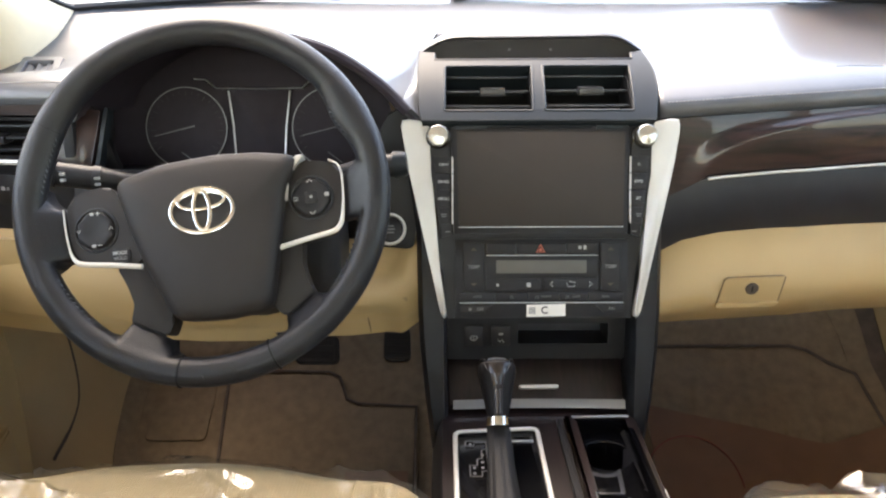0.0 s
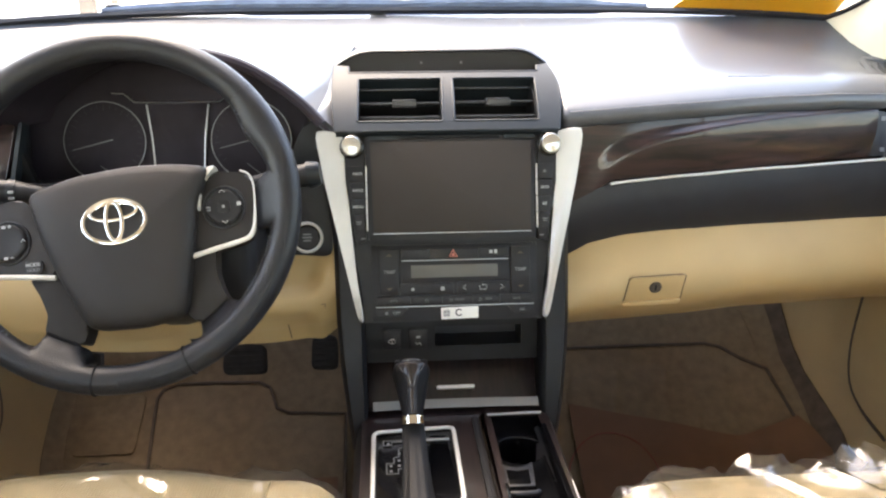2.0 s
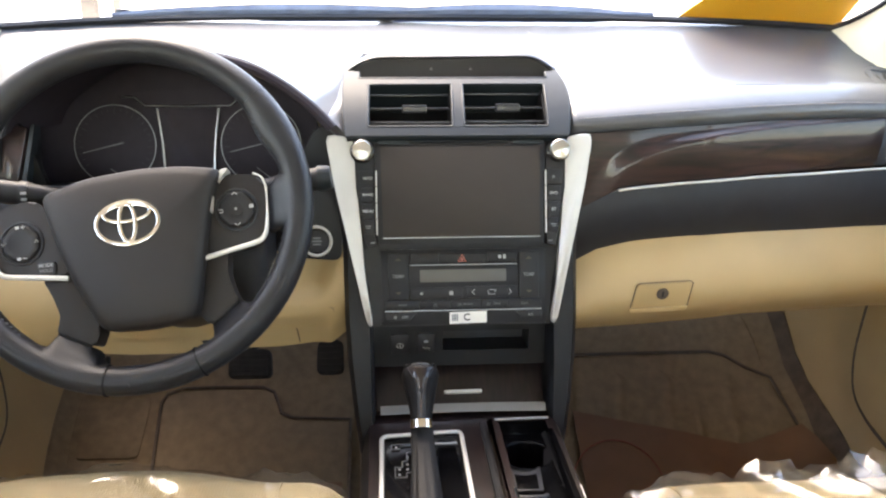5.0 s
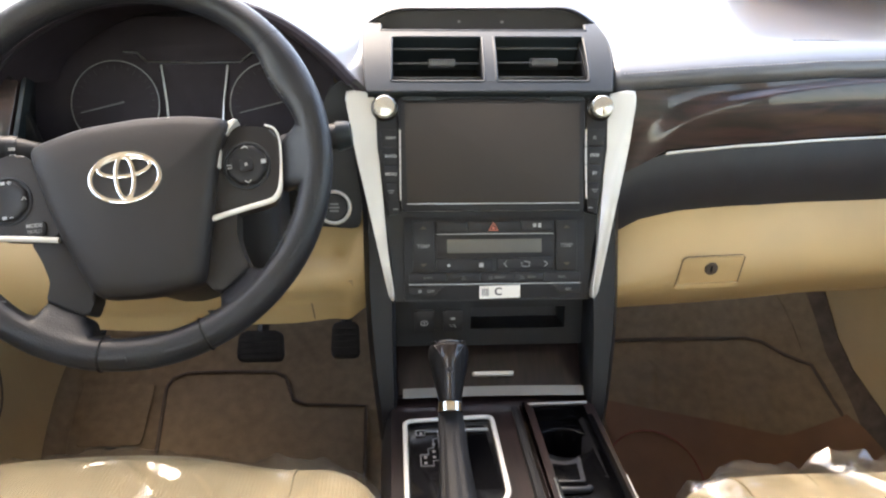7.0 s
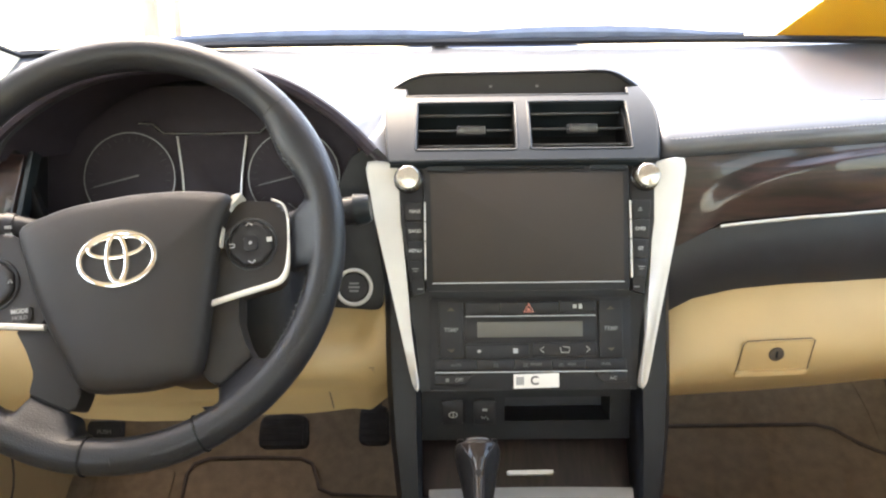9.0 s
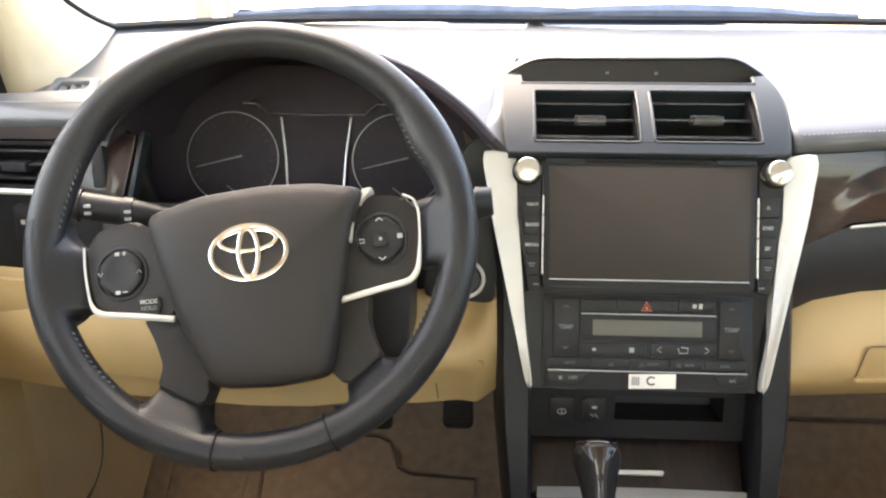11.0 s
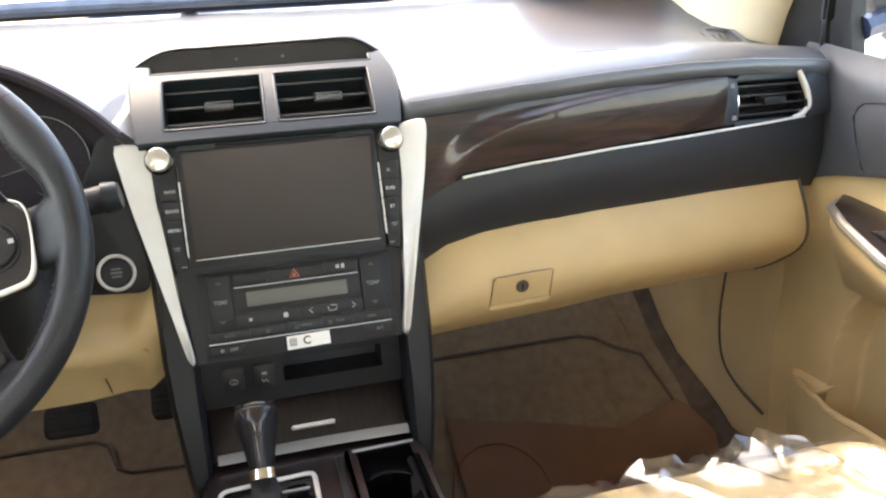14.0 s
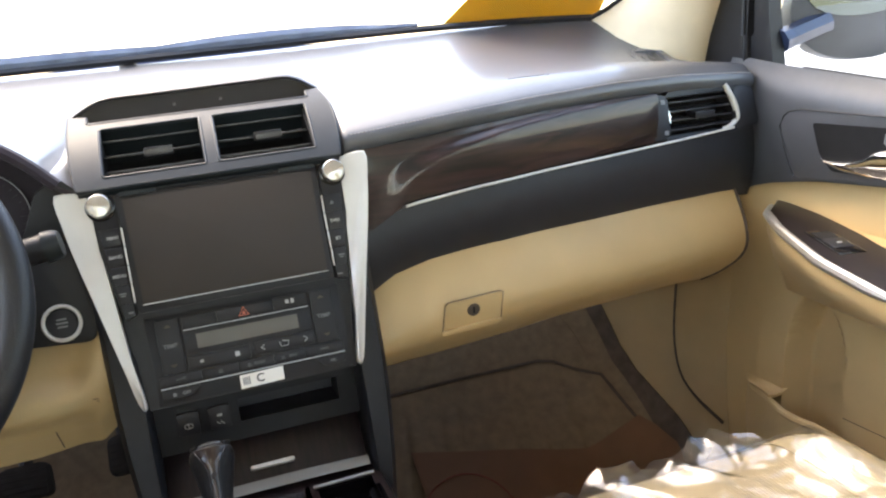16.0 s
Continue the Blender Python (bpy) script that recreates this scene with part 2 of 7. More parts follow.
BARK = mat("brown_weathered_post", (0.26, 0.19, 0.14), 0.9, grain=0.3, scale=6, bump=0.5, bscale=60)
TICK = mat("unlit_tick_print", (0.035, 0.035, 0.04), 0.6, grain=0.1)
# darkened colour stands for dimmer reflections than the white surroundings give
MIRROR = mat("darkened_mirror_glass", (0.13, 0.15, 0.14), 0.02, metal=1.0)

# ---- shaping ----


def thing(name, at, label, category, group="", kind=""):
    ob = new(name)
    ob.location = at
    ob.empty_display_size = 0.02
    return tagged(ob, label, category, group, kind)


def part(name, bm, material, parent=None, label="", smooth=40):
    me = bpy.data.meshes.new(name)
    bmesh.ops.recalc_face_normals(bm, faces=bm.faces)
    for f in bm.faces:
        f.smooth = True
    for e in bm.edges:
        e.smooth = not (len(e.link_faces) == 2 and e.calc_face_angle(0) > radians(smooth))
    bm.to_mesh(me)
    bm.free()
    me.materials.append(material)
    ob = new(name, me)
    if parent is not None:
        ob.parent = parent
        ob.matrix_parent_inverse = Matrix.Translation(-parent.location) if parent.type == "EMPTY" else Matrix()
    return tagged(ob, label)


def plane_of(o, tilt, rot=0.0):
    """The frame of a face that leans back by tilt degrees: x to the right, y up the face, z out of it."""
    a, r = radians(tilt), radians(rot)
    u, v, n = Vector((1, 0, 0)), Vector((0, math.sin(a), math.cos(a))), Vector((0, -math.cos(a), math.sin(a)))
    u, v = u * math.cos(r) + v * math.sin(r), v * math.cos(r) - u * math.sin(r)
    m = Matrix((u, v, n)).transposed().to_4x4()
    m.translation = o
    return m


def box(x0, x1, y0, y1, z0, z1, bevel=0.0, m=None, bm=None, seg=2):
    bm = bm or bmesh.new()
    old = set(bm.verts)
    r = bmesh.ops.create_cube(bm, size=1.0)
    for v in r["verts"]:
        v.co = Vector((x0 + (x1 - x0) * (v.co.x + 0.5), y0 + (y1 - y0) * (v.co.y + 0.5), z0 + (z1 - z0) * (v.co.z + 0.5)))
    if bevel:
        bmesh.ops.bevel(bm, geom=list({e for v in r["verts"] for e in v.link_edges}), offset=bevel, segments=seg, affect="EDGES", profile=0.6)
    if m is not None:
        bmesh.ops.transform(bm, matrix=m, verts=[v for v in bm.verts if v not in old])
    return bm


def prism(pts, n0, n1, bevel=0.0, m=None, bm=None, seg=2):
    """A plate with the outline pts (x, y), from n0 to n1 out of the face, its front edge rounded."""
    bm = bm or bmesh.new()
    lo = [bm.verts.new((x, y, n0)) for x, y in pts]
    hi = [bm.verts.new((x, y, n1)) for x, y in pts]
    k = len(pts)
    bm.faces.new(lo)
    top = bm.faces.new(hi)
    for i in range(k):
        bm.faces.new((lo[i], lo[(i + 1) % k], hi[(i + 1) % k], hi[i]))
    new_v = lo + hi
    if bevel:
        r = bmesh.ops.bevel(bm, geom=list(top.edges), offset=bevel, segments=seg, affect="EDGES", profile=0.5)
        new_v = list({v for v in new_v if v.is_valid} | set(r["verts"]))
    if m is not None:
        bmesh.ops.transform(bm, matrix=m, verts=new_v)
    return bm


def rounded(pts, r, n=4):
    """The outline pts with its corners rounded by r."""
    out = []
    k = len(pts)
    for i in range(k):
        p, a, b = Vector(pts[i]), Vector(pts[i - 1]), Vector(pts[(i + 1) % k])
        da, db = (a - p), (b - p)
        d = min(r, da.length * 0.45, db.length * 0.45)
        p0, p1 = p + da.normalized() * d, p + db.normalized() * d
        for j in range(n + 1):
            t = j / n
            q = p0 * (1 - t) ** 2 + p * 2 * t * (1 - t) + p1 * t * t
            out.append((q.x, q.y))
    return out


def rect(x0, x1, y0, y1, r=0.0, n=4):
    pts = [(x0, y0), (x1, y0), (x1, y1), (x0, y1)]
    return rounded(pts, r, n) if r else pts


def loft(rings, closed=True, caps=True, bm=None):
    """Skin over rings of equally many points."""
    bm = bm or bmesh.new()
    vs = [[bm.verts.new(p) for p in r] for r in rings]
    k = len(vs[0])
    for a, b in zip(vs, vs[1:]):
        for i in range(k if closed else k - 1):
            j = (i + 1) % k
            bm.faces.new((a[i], a[j], b[j], b[i]))
    if closed and caps:
        bm.faces.new(vs[0])
        bm.faces.new(vs[-1])
    return bm


def smooth_path(pts, n=6):
    """A smooth curve through pts."""
    out = []
    P = [Vector(p) for p in pts]
    for i in range(len(P) - 1):
        p0, p1, p2, p3 = P[max(0, i - 1)], P[i], P[i + 1], P[min(len(P) - 1, i + 2)]
        for j in range(n):
            t = j / n
            out.append(0.5 * ((2 * p1) + (p2 - p0) * t + (2 * p0 - 5 * p1 + 4 * p2 - p3) * t * t + (3 * p1 - p0 - 3 * p2 + p3) * t ** 3))
    out.append(P[-1])
    return out


def tube(path, r, k=8, m=None, bm=None, flat=1.0):
    """A rod along a path; r a number or a function of 0..1."""
    path = [Vector(p) for p in path]
    rings = []
    up = Vector((0.013, 0.021, 1))
    for i, p in enumerate(path):
        d = (path[min(i + 1, len(path) - 1)] - path[max(i - 1, 0)]).normalized()
        a = d.cross(up).normalized()
        b = a.cross(d).normalized()
        rr = r(i / (len(path) - 1)) if callable(r) else r
        ring = [p + a * math.cos(t) * rr + b * math.sin(t) * rr * flat for t in [2 * math.pi * q / k for q in range(k)]]
        rings.append([m @ q for q in ring] if m is not None else ring)
    return loft(rings, bm=bm)


def turned(profile, m, k=32, bm=None, squash=1.0):
    """A solid of revolution round the z of m: profile rows (radius, height)."""
    rings = [[m @ Vector((r * math.cos(t), r * squash * math.sin(t), h)) for t in [2 * math.pi * q / k for q in range(k)]] for r, h in profile]
    return loft(rings, bm=bm)


def ring_of(rx, ry, r, m, k=48, s=8, bm=None, flat=1.0, c=(0, 0), a0=0.0, a1=2 * math.pi):
    """An oval ring round c, or a piece of one."""
    bm = bm or bmesh.new()
    full = abs(a1 - a0 - 2 * math.pi) < 1e-6
    vs = []
    for i in range(k if full else k + 1):
        t = a0 + (a1 - a0) * i / k
        d = Vector((ry * math.cos(t), rx * math.sin(t), 0)).normalized()
        p = Vector((c[0] + rx * math.cos(t), c[1] + ry * math.sin(t), 0))
        vs.append([bm.verts.new(m @ (p + d * r * math.cos(q) + Vector((0, 0, flat * r * math.sin(q))))) for q in [2 * math.pi * j / s for j in range(s)]])
    for i in range(k):
        a, b = vs[i], vs[(i + 1) % len(vs)]
        for j in range(s):
            bm.faces.new((a[j], a[(j + 1) % s], b[(j + 1) % s], b[j]))
    if not full:
        bm.faces.new(vs[0])
        bm.faces.new(vs[-1])
    return bm


def sheet(f, us, vs, thick, bm=None, flip=False):
    """A skin f(u, v) with a thickness, as one closed mesh."""
    bm = bm or bmesh.new()
    P = [[Vector(f(u, v)) for v in vs] for u in us]
    nu, nv = len(us), len(vs)
    N = []
    for i in range(nu):
        row = []
        for j in range(nv):
            a = P[min(i + 1, nu - 1)][j] - P[max(i - 1, 0)][j]
            b = P[i][min(j + 1, nv - 1)] - P[i][max(j - 1, 0)]
            row.append(a.cross(b).normalized() * (-1 if flip else 1))
        N.append(row)
    A = [[bm.verts.new(P[i][j]) for j in range(nv)] for i in range(nu)]
    B = [[bm.verts.new(P[i][j] - N[i][j] * thick) for j in range(nv)] for i in range(nu)]
    for i in range(nu - 1):
        for j in range(nv - 1):
            bm.faces.new((A[i][j], A[i + 1][j], A[i + 1][j + 1], A[i][j + 1]))
            bm.faces.new((B[i][j], B[i][j + 1], B[i + 1][j + 1], B[i + 1][j]))
    edge = [(i, 0) for i in range(nu)] + [(nu - 1, j) for j in range(1, nv)] + [(i, nv - 1) for i in range(nu - 2, -1, -1)] + [(0, j) for j in range(nv - 2, 0, -1)]
    for (i, j), (k, l) in zip(edge, edge[1:] + edge[:1]):
        bm.faces.new((A[i][j], B[i][j], B[k][l], A[k][l]))
    return bm


def steps(a, b, n):
    return [a + (b - a) * i / n for i in range(n + 1)]


def words(text, size, m, material, parent, label="", name="lettering"):
    """Raised print on a face: m places its middle."""
    cu = bpy.data.curves.new(name, "FONT")
    cu.body, cu.size, cu.extrude, cu.offset, cu.align_x, cu.align_y = text, size, 0.0002, size * 0.02, "CENTER", "CENTER"
    cu.materials.append(material)
    ob = new(name, cu)
    ob.parent = parent
    ob.matrix_parent_inverse = Matrix.Translation(-parent.location) if parent.type == "EMPTY" else Matrix()
    ob.matrix_basis = m
    return tagged(ob, label or "printed letters")


def at(m, x, y, n=0.0, rot=0.0):
    return m @ Matrix.Translation((x, y, n)) @ Matrix.Rotation(radians(rot), 4, "Z")


def lerp(x, xs, ys):
    return float(np.interp(x, xs, ys))

# ---- the car's shell ----
CX = 0.12          # the car's middle
CL, CR = -0.69, 0.93   # inner faces of the door skins


def wsy(x):
    """Where the windscreen stands on the dashboard."""
    return 1.455 - 0.115 * ((x - CX) / 0.69) ** 2


ground = part("ground", box(-300, 300, -300, 300, -0.65, -0.45), CONCRETE)
tagged(ground, "pale concrete ground outside the parked car", "ground", kind="structure")


def floor_z(y):
    return lerp(y, [-2, 1.20, 1.42, 1.66], [0, 0, 0.143, 0.44])


floor = part("floor", sheet(lambda u, v: (u, v, floor_z(v)), steps(CL, CR, 8), [-1.6, 0.2, 0.8, 1.1, 1.18, 1.22, 1.3, 1.4, 1.44, 1.55, 1.66], 0.03), CARPET)
tagged(floor, "brown carpeted car floor rising to the footwell", "floor", kind="structure")
bulkhead = part("wall_north", box(CL, CR, 1.60, 1.66, 0.30, 0.80), CARPET)
tagged(bulkhead, "dark carpeted bulkhead behind the dashboard", "wall", kind="structure")
rear = bmesh.new()
box(CL, CR, -1.66, -1.60, 0, 0.68, bm=rear)
box(CL, CR, -1.66, -1.60, 1.12, 1.20, bm=rear)
box(CL, CL + 0.10, -1.66, -1.60, 0.68, 1.12, bm=rear)
box(CR - 0.10, CR, -1.66, -1.60, 0.68, 1.12, bm=rear)
tagged(part("wall_south", rear, HEADLINER), "plain beige rear wall of the cabin", "wall", kind="structure")


def side_wall(x0, x1):
    bm = bmesh.new()
    box(x0, x1, -1.60, 0.22, 0, 0.72, bm=bm)
    box(x0, x1, 0.0, 0.60, 1.10, 1.20, bm=bm)
    box(x0, x1, -1.60, 0.0, 1.10, 1.20, bm=bm)
    box(x0, x1, -1.60, -1.10, 0.72, 1.10, bm=bm)
    box(x0, x1, -0.16, 0.0, 0.72, 1.10, bm=bm)
    return bm


tagged(part("wall_east", side_wall(CR, CR + 0.06), BEIGE), "beige rear side wall with window openings", "wall", kind="structure")
tagged(part("wall_west", side_wall(CL - 0.06, CL), BEIGE), "beige rear side wall with window openings", "wall", kind="structure")
ceiling = part("ceiling", sheet(lambda u, v: (u, v, 1.185 + 0.02 * math.cos((u - CX) * 2.0)), steps(CL - 0.05, CR + 0.05, 10), steps(-1.66, 0.80, 6), -0.03), HEADLINER)
tagged(ceiling, "beige cloth headliner over the cabin", "ceiling", kind="structure")


def screen_point(x, s):
    """On the windscreen, s from its foot to its head."""
    return (x * (1 - 0.04 * s) + CX * 0.04 * s, wsy(x) + (0.80 - wsy(x)) * s, 0.832 + 0.355 * s - 0.016 * ((x - CX) / 0.69) ** 4 * (1 - s))


def screen_edge(s, q):
    """The windscreen's visible side edge, rounded at its foot; s = 1 for the passenger's side."""
    x = CX + (0.661 if s > 0 else -0.691) + s * lerp(q, [0, 0.04, 0.08, 0.15, 1], [0, 0.021, 0.034, 0.050, 0.060])
    return Vector(screen_point(x, q))


windscreen = part("window_1", sheet(lambda u, v: screen_point(u, v), steps(CX - 0.77, CX + 0.77, 16), steps(0, 1, 8), 0.004), GLASS)
windscreen.visible_shadow = False
tagged(windscreen, "clear laminated windscreen above the dashboard", "windscreen", kind="structure")
for nm, x in (("window_2", CR + 0.02), ("window_3", CL - 0.024)):
    w = part(nm, box(x, x + 0.004, -1.12, 1.10, 0.70, 1.12), SIDEGLASS)
    w.visible_shadow = False
    tagged(w, "clear side window glass of the car", "window", kind="structure")

w = part("window_4", box(CL + 0.09, CR - 0.09, -1.64, -1.636, 0.67, 1.13), SIDEGLASS)
w.visible_shadow = False
tagged(w, "tinted rear window of the car", "window", kind="structure")

# dark printed edge along the foot of the windscreen, and up its sides
edge_path = [Vector(screen_point(x, 0.006)) + Vector((0, -0.004, 0)) for x in steps(CX - 0.691, CX + 0.661, 24)]
frit = thing("windscreen_seal", (CX, 1.44, 0.83), "black rubber seal along the windscreen's foot", "seal")
part("foot_strip", tube(edge_path, 0.007, 6, flat=0.9), BLACK, frit)
for s in (-1, 1):
    part("side_strip", tube([screen_edge(s, q) + Vector((-s * 0.002, -0.006, 0)) for q in (0, 0.02, 0.04, 0.06, 0.09, 0.12, 0.16, 0.22, 0.3, 0.5, 0.9)], 0.0045, 6), BLACK, frit)

# bonnet, cowl and wipers outside
hood = thing("bonnet", (CX, 2.0, 0.6), "dark blue painted bonnet beyond the windscreen", "bonnet")
part("bonnet_skin", sheet(lambda u, v: (u, v, 0.835 - 0.16 * ((v - 1.58) / 1.0) ** 1.6 - 0.05 * ((u - CX) / 0.75) ** 2), steps(CX - 0.78, CX + 0.78, 14), steps(1.58, 2.55, 10), 0.02), BODYBLUE, hood)
part("cowl", sheet(lambda u, v: (u, wsy(u) + 0.01 + v * 0.16, 0.818 - 0.012 * math.sin(v * 3.1)), steps(CX - 0.72, CX + 0.72, 14), steps(0, 1, 4), 0.01), BLACK, hood, "black plastic cowl grille")


def wiper(x0, x1, lift):
    w = thing("wiper", (x0, 1.47, 0.83), "black windscreen wiper resting at the glass's foot", "wiper", "windscreen wipers")
    pts = [Vector(screen_point(x0 + (x1 - x0) * q, 0.022 + lift * math.sin(min(1, q * 1.15) * math.pi) ** 0.7)) + Vector((0, 0.018, 0.002)) for q in steps(0, 1, 16)]
    part("blade", tube(pts, lambda q: 0.0085 * (0.35 + 0.65 * math.sin(math.pi * min(1, max(0, q * 0.92 + 0.04)))), 6, flat=1.3), WIPERBLUE, w)
    pts = [Vector(screen_point(x0 + (x1 - x0) * (0.02 + q * 0.5), 0.012 + 0.6 * lift * q)) + Vector((0, 0.03, 0.004)) for q in steps(0, 1, 10)]
    part("arm", tube(pts, lambda q: 0.011 - 0.005 * q, 6, flat=0.8), WIPERBLUE, w)
    part("pivot", turned([(0.0001, 0.012), (0.012, 0.010), (0.014, 0), (0.014, -0.03)], Matrix.Translation(pts[0]), 12), BLACK, w)


wiper(-0.42, 0.22, 0.012)
wiper(0.02, 0.50, 0.016)

card = thing("yellow_card", (0.75, 1.42, 0.84), "yellow card sheet leaning on the windscreen's passenger corner", "card")
part("card_sheet", sheet(lambda u, v: tuple(Vector(screen_point(lerp(u, [0, 1], [0.545 + 0.041 * v, 0.80]), 0.004 + v * 0.148)) + Vector((0, 0.012, 0.006))), steps(0, 1, 6), steps(0, 1, 8), 0.002), YELLOW, card)


def pillar(s):
    """The trim from the dashboard's corner up beside the windscreen; s = 1 for the passenger's side."""
    p = thing("pillar_trim", (CX + s * 0.74, 1.25, 0.76), "pale beige windscreen pillar trim beside the dashboard", "pillar trim", "pillar trims")
    rings = []
    for q in [-0.25, -0.12, 0.0, 0.03, 0.06, 0.10, 0.15, 0.22, 0.3, 0.45, 0.6, 0.8, 1.0]:
        g = screen_edge(s, max(q, 0.0)) + (Vector((0, 0.05, 0.36)) * q if q < 0 else Vector((0, 0, 0)))
        o = Vector((CX + s * lerp(q, [-0.25, 0, 0.15, 0.3, 1], [0.785, 0.780, 0.780, 0.775, 0.735]), lerp(q, [-0.25, 0, 0.15, 0.3, 1], [1.225, 1.195, 1.163, 1.10, 0.72]), lerp(q, [-0.25, 0, 0.15, 0.3, 1], [0.70, 0.772, 0.830, 0.885, 1.15])))
        e = Vector((-s * 0.022, -0.022, -0.004))
        prof = [g + Vector((s * 0.004, 0.012, 0.004)), g + Vector((-s * 0.001, -0.006, 0)), g.lerp(o, 0.3) + e * 0.75, g.lerp(o, 0.6) + e, g.lerp(o, 0.85) + e * 0.6, o, o + Vector((s * 0.03, 0.01, 0)), g + Vector((s * 0.08, 0.02, 0))]
        rings.append(prof)
    part("trim_panel", loft(rings), BEIGE_TRIM, p, smooth=70)
    return p


pillar(1)
pillar(-1)

# posts far outside, beyond the bonnet
for x, w in ((-2.69, 0.13), (-2.43, 0.06)):
    po = part("post", box(x - w / 2, x + w / 2, 8.0, 8.0 + w, -0.45, 4.0, 0.01), BARK)
    tagged(po, "brown weathered post standing outside on the ground", "post", "posts outside")

# ---- dashboard ----
dash = thing("dashboard", (CX, 1.15, 0.55), "black and beige padded car dashboard with dark wood trim", "dashboard")


def yf(x):
    """The front of the passenger's side of the dashboard."""
    return lerp(x, [0.28, 0.45, 0.60, 0.74, 0.86, 0.92], [0.998, 1.000, 1.018, 1.040, 1.060, 1.085])


def z_wood_top(x):
    return lerp(x, [0.28, 0.40, 0.52, 0.64, 0.75, 0.86, 0.93], [0.699, 0.707, 0.713, 0.715, 0.712, 0.703, 0.694])


def z_top(x, y):
    s = max(0.0, min(1.0, (y - 1.0) / (wsy(x) - 1.0)))
    q = max(0.0, (abs(x - CX) - 0.3) / 0.41) ** 2
    return 0.728 + 0.098 * s ** 0.85 - 0.14 * q * s * (1 - s * s)


def pad_profile(x, right=True):
    """Front lip to windscreen foot: rows of (y, z)."""
    y0, z0 = (yf(x), z_wood_top(x)) if right else (lerp(x, [-0.70, -0.62, -0.44], [1.05, 1.03, 1.0]), lerp(x, [-0.70, -0.62, -0.44], [0.702, 0.712, 0.716]))
    lip = [(y0 + 0.05, z0 - 0.006), (y0 + 0.002, z0 - 0.004), (y0 - 0.004, z0 + 0.004), (y0 - 0.002, z0 + 0.013), (y0 + 0.010, z0 + 0.021)]
    top = []
    for t in (0.02, 0.045, 0.07, 0.10, 0.14, 0.2, 0.3, 0.42, 0.55, 0.68, 0.8, 0.9, 1.0):
        y = y0 + 0.010 + (wsy(x) + 0.004 - y0 - 0.010) * t
        w = min(1, t / 0.3)
        top.append((y, (z0 + 0.021 + 0.10 * t) * (1 - w) + z_top(x, y) * w + 0.0055 * (t / 0.09) * math.exp(1 - t / 0.09)))
    under = [(wsy(x), 0.70), (y0 + 0.05, z0 - 0.03)]
    return lip + top + under


rings = [[(x, y + back, z - 0.3 * back) for y, z in pad_profile(x)] for x, back in [(0.2645, 0.004), (0.2665, 0.001)] + [(q, 0.0) for q in steps(0.274, 0.893, 22)]]
part("passenger_pad", loft(rings), PADTOP, dash, "soft dark stitched pad", smooth=50)
rings = [[(x, y, z) for y, z in pad_profile(x, False)] for x in steps(-0.685, -0.455, 8)]
part("driver_pad", loft(rings), PADTOP, dash, "soft dark pad", smooth=50)


def mid_profile(x):
    y0 = lerp(x, [0.0, 0.03], [1.25, 1.20])
    ys = [y0, y0 + 0.010, y0 + 0.024] + steps(y0 + 0.04, wsy(x) + 0.004, 8)
    zz = [z_top(x, y) - d for y, d in zip(ys, [0.012, 0.004, 0.001] + [0.0] * 9)]
    return [(ys[0], zz[0] - 0.06)] + list(zip(ys, zz)) + [(ys[-1], 0.70)]


rings = [[(x, y, z) for y, z in mid_profile(x)] for x in steps(-0.455, -0.001, 12) + steps(0.001, 0.268, 9)]
part("middle_pad", loft(rings), PADTOP, dash, "soft dark pad", smooth=50)

# stitched seams: a row of short thread stitches along the pad's lip
seam = bmesh.new()
x = 0.275
while x < 0.888:
    p = [Vector((q, yf(q) + 0.0005, z_wood_top(q) + 0.0160)) for q in (x, x + 0.0028)]
    tube(p, 0.0007, 4, bm=seam)
    x += 0.0046
part("stitching", seam, STITCH, dash, "grey stitched seam")
seam = bmesh.new()
x = -0.68
while x < -0.46:
    ya, za = lerp(x, [-0.70, -0.62, -0.44], [1.05, 1.03, 1.0]), lerp(x, [-0.70, -0.62, -0.44], [0.702, 0.712, 0.716])
    tube([(x, ya + 0.013, za + 0.0235), (x + 0.0028, ya + 0.013, za + 0.0235)], 0.0007, 4, bm=seam)
    x += 0.0046
part("stitching", seam, STITCH, dash, "grey stitched seam")

# airbag lid lettering on the pad, too small to read
def pad_z(x, y):
    rows = pad_profile(x)[4:18]
    return lerp(y, [p[0] for p in rows], [p[1] for p in rows])


bar = bmesh.new()
for i in range(9):
    xa = 0.505 + i * 0.0068
    box(xa, xa + 0.0050, 1.0640, 1.0675, pad_z(xa, 1.066) - 0.001, pad_z(xa, 1.066) + 0.00015, bm=bar)
part("embossed_mark", bar, PAD, dash, "faint embossed marking")

# passenger wood trim, chrome strip, dark band


def chrome_z(x):
    return lerp(x, [0.285, 0.33, 0.42, 0.52, 0.64, 0.76, 0.86], [0.606, 0.624, 0.632, 0.637, 0.640, 0.643, 0.646])


def ease(t):
    t = max(0.0, min(1.0, t))
    return t * t * (3 - 2 * t)


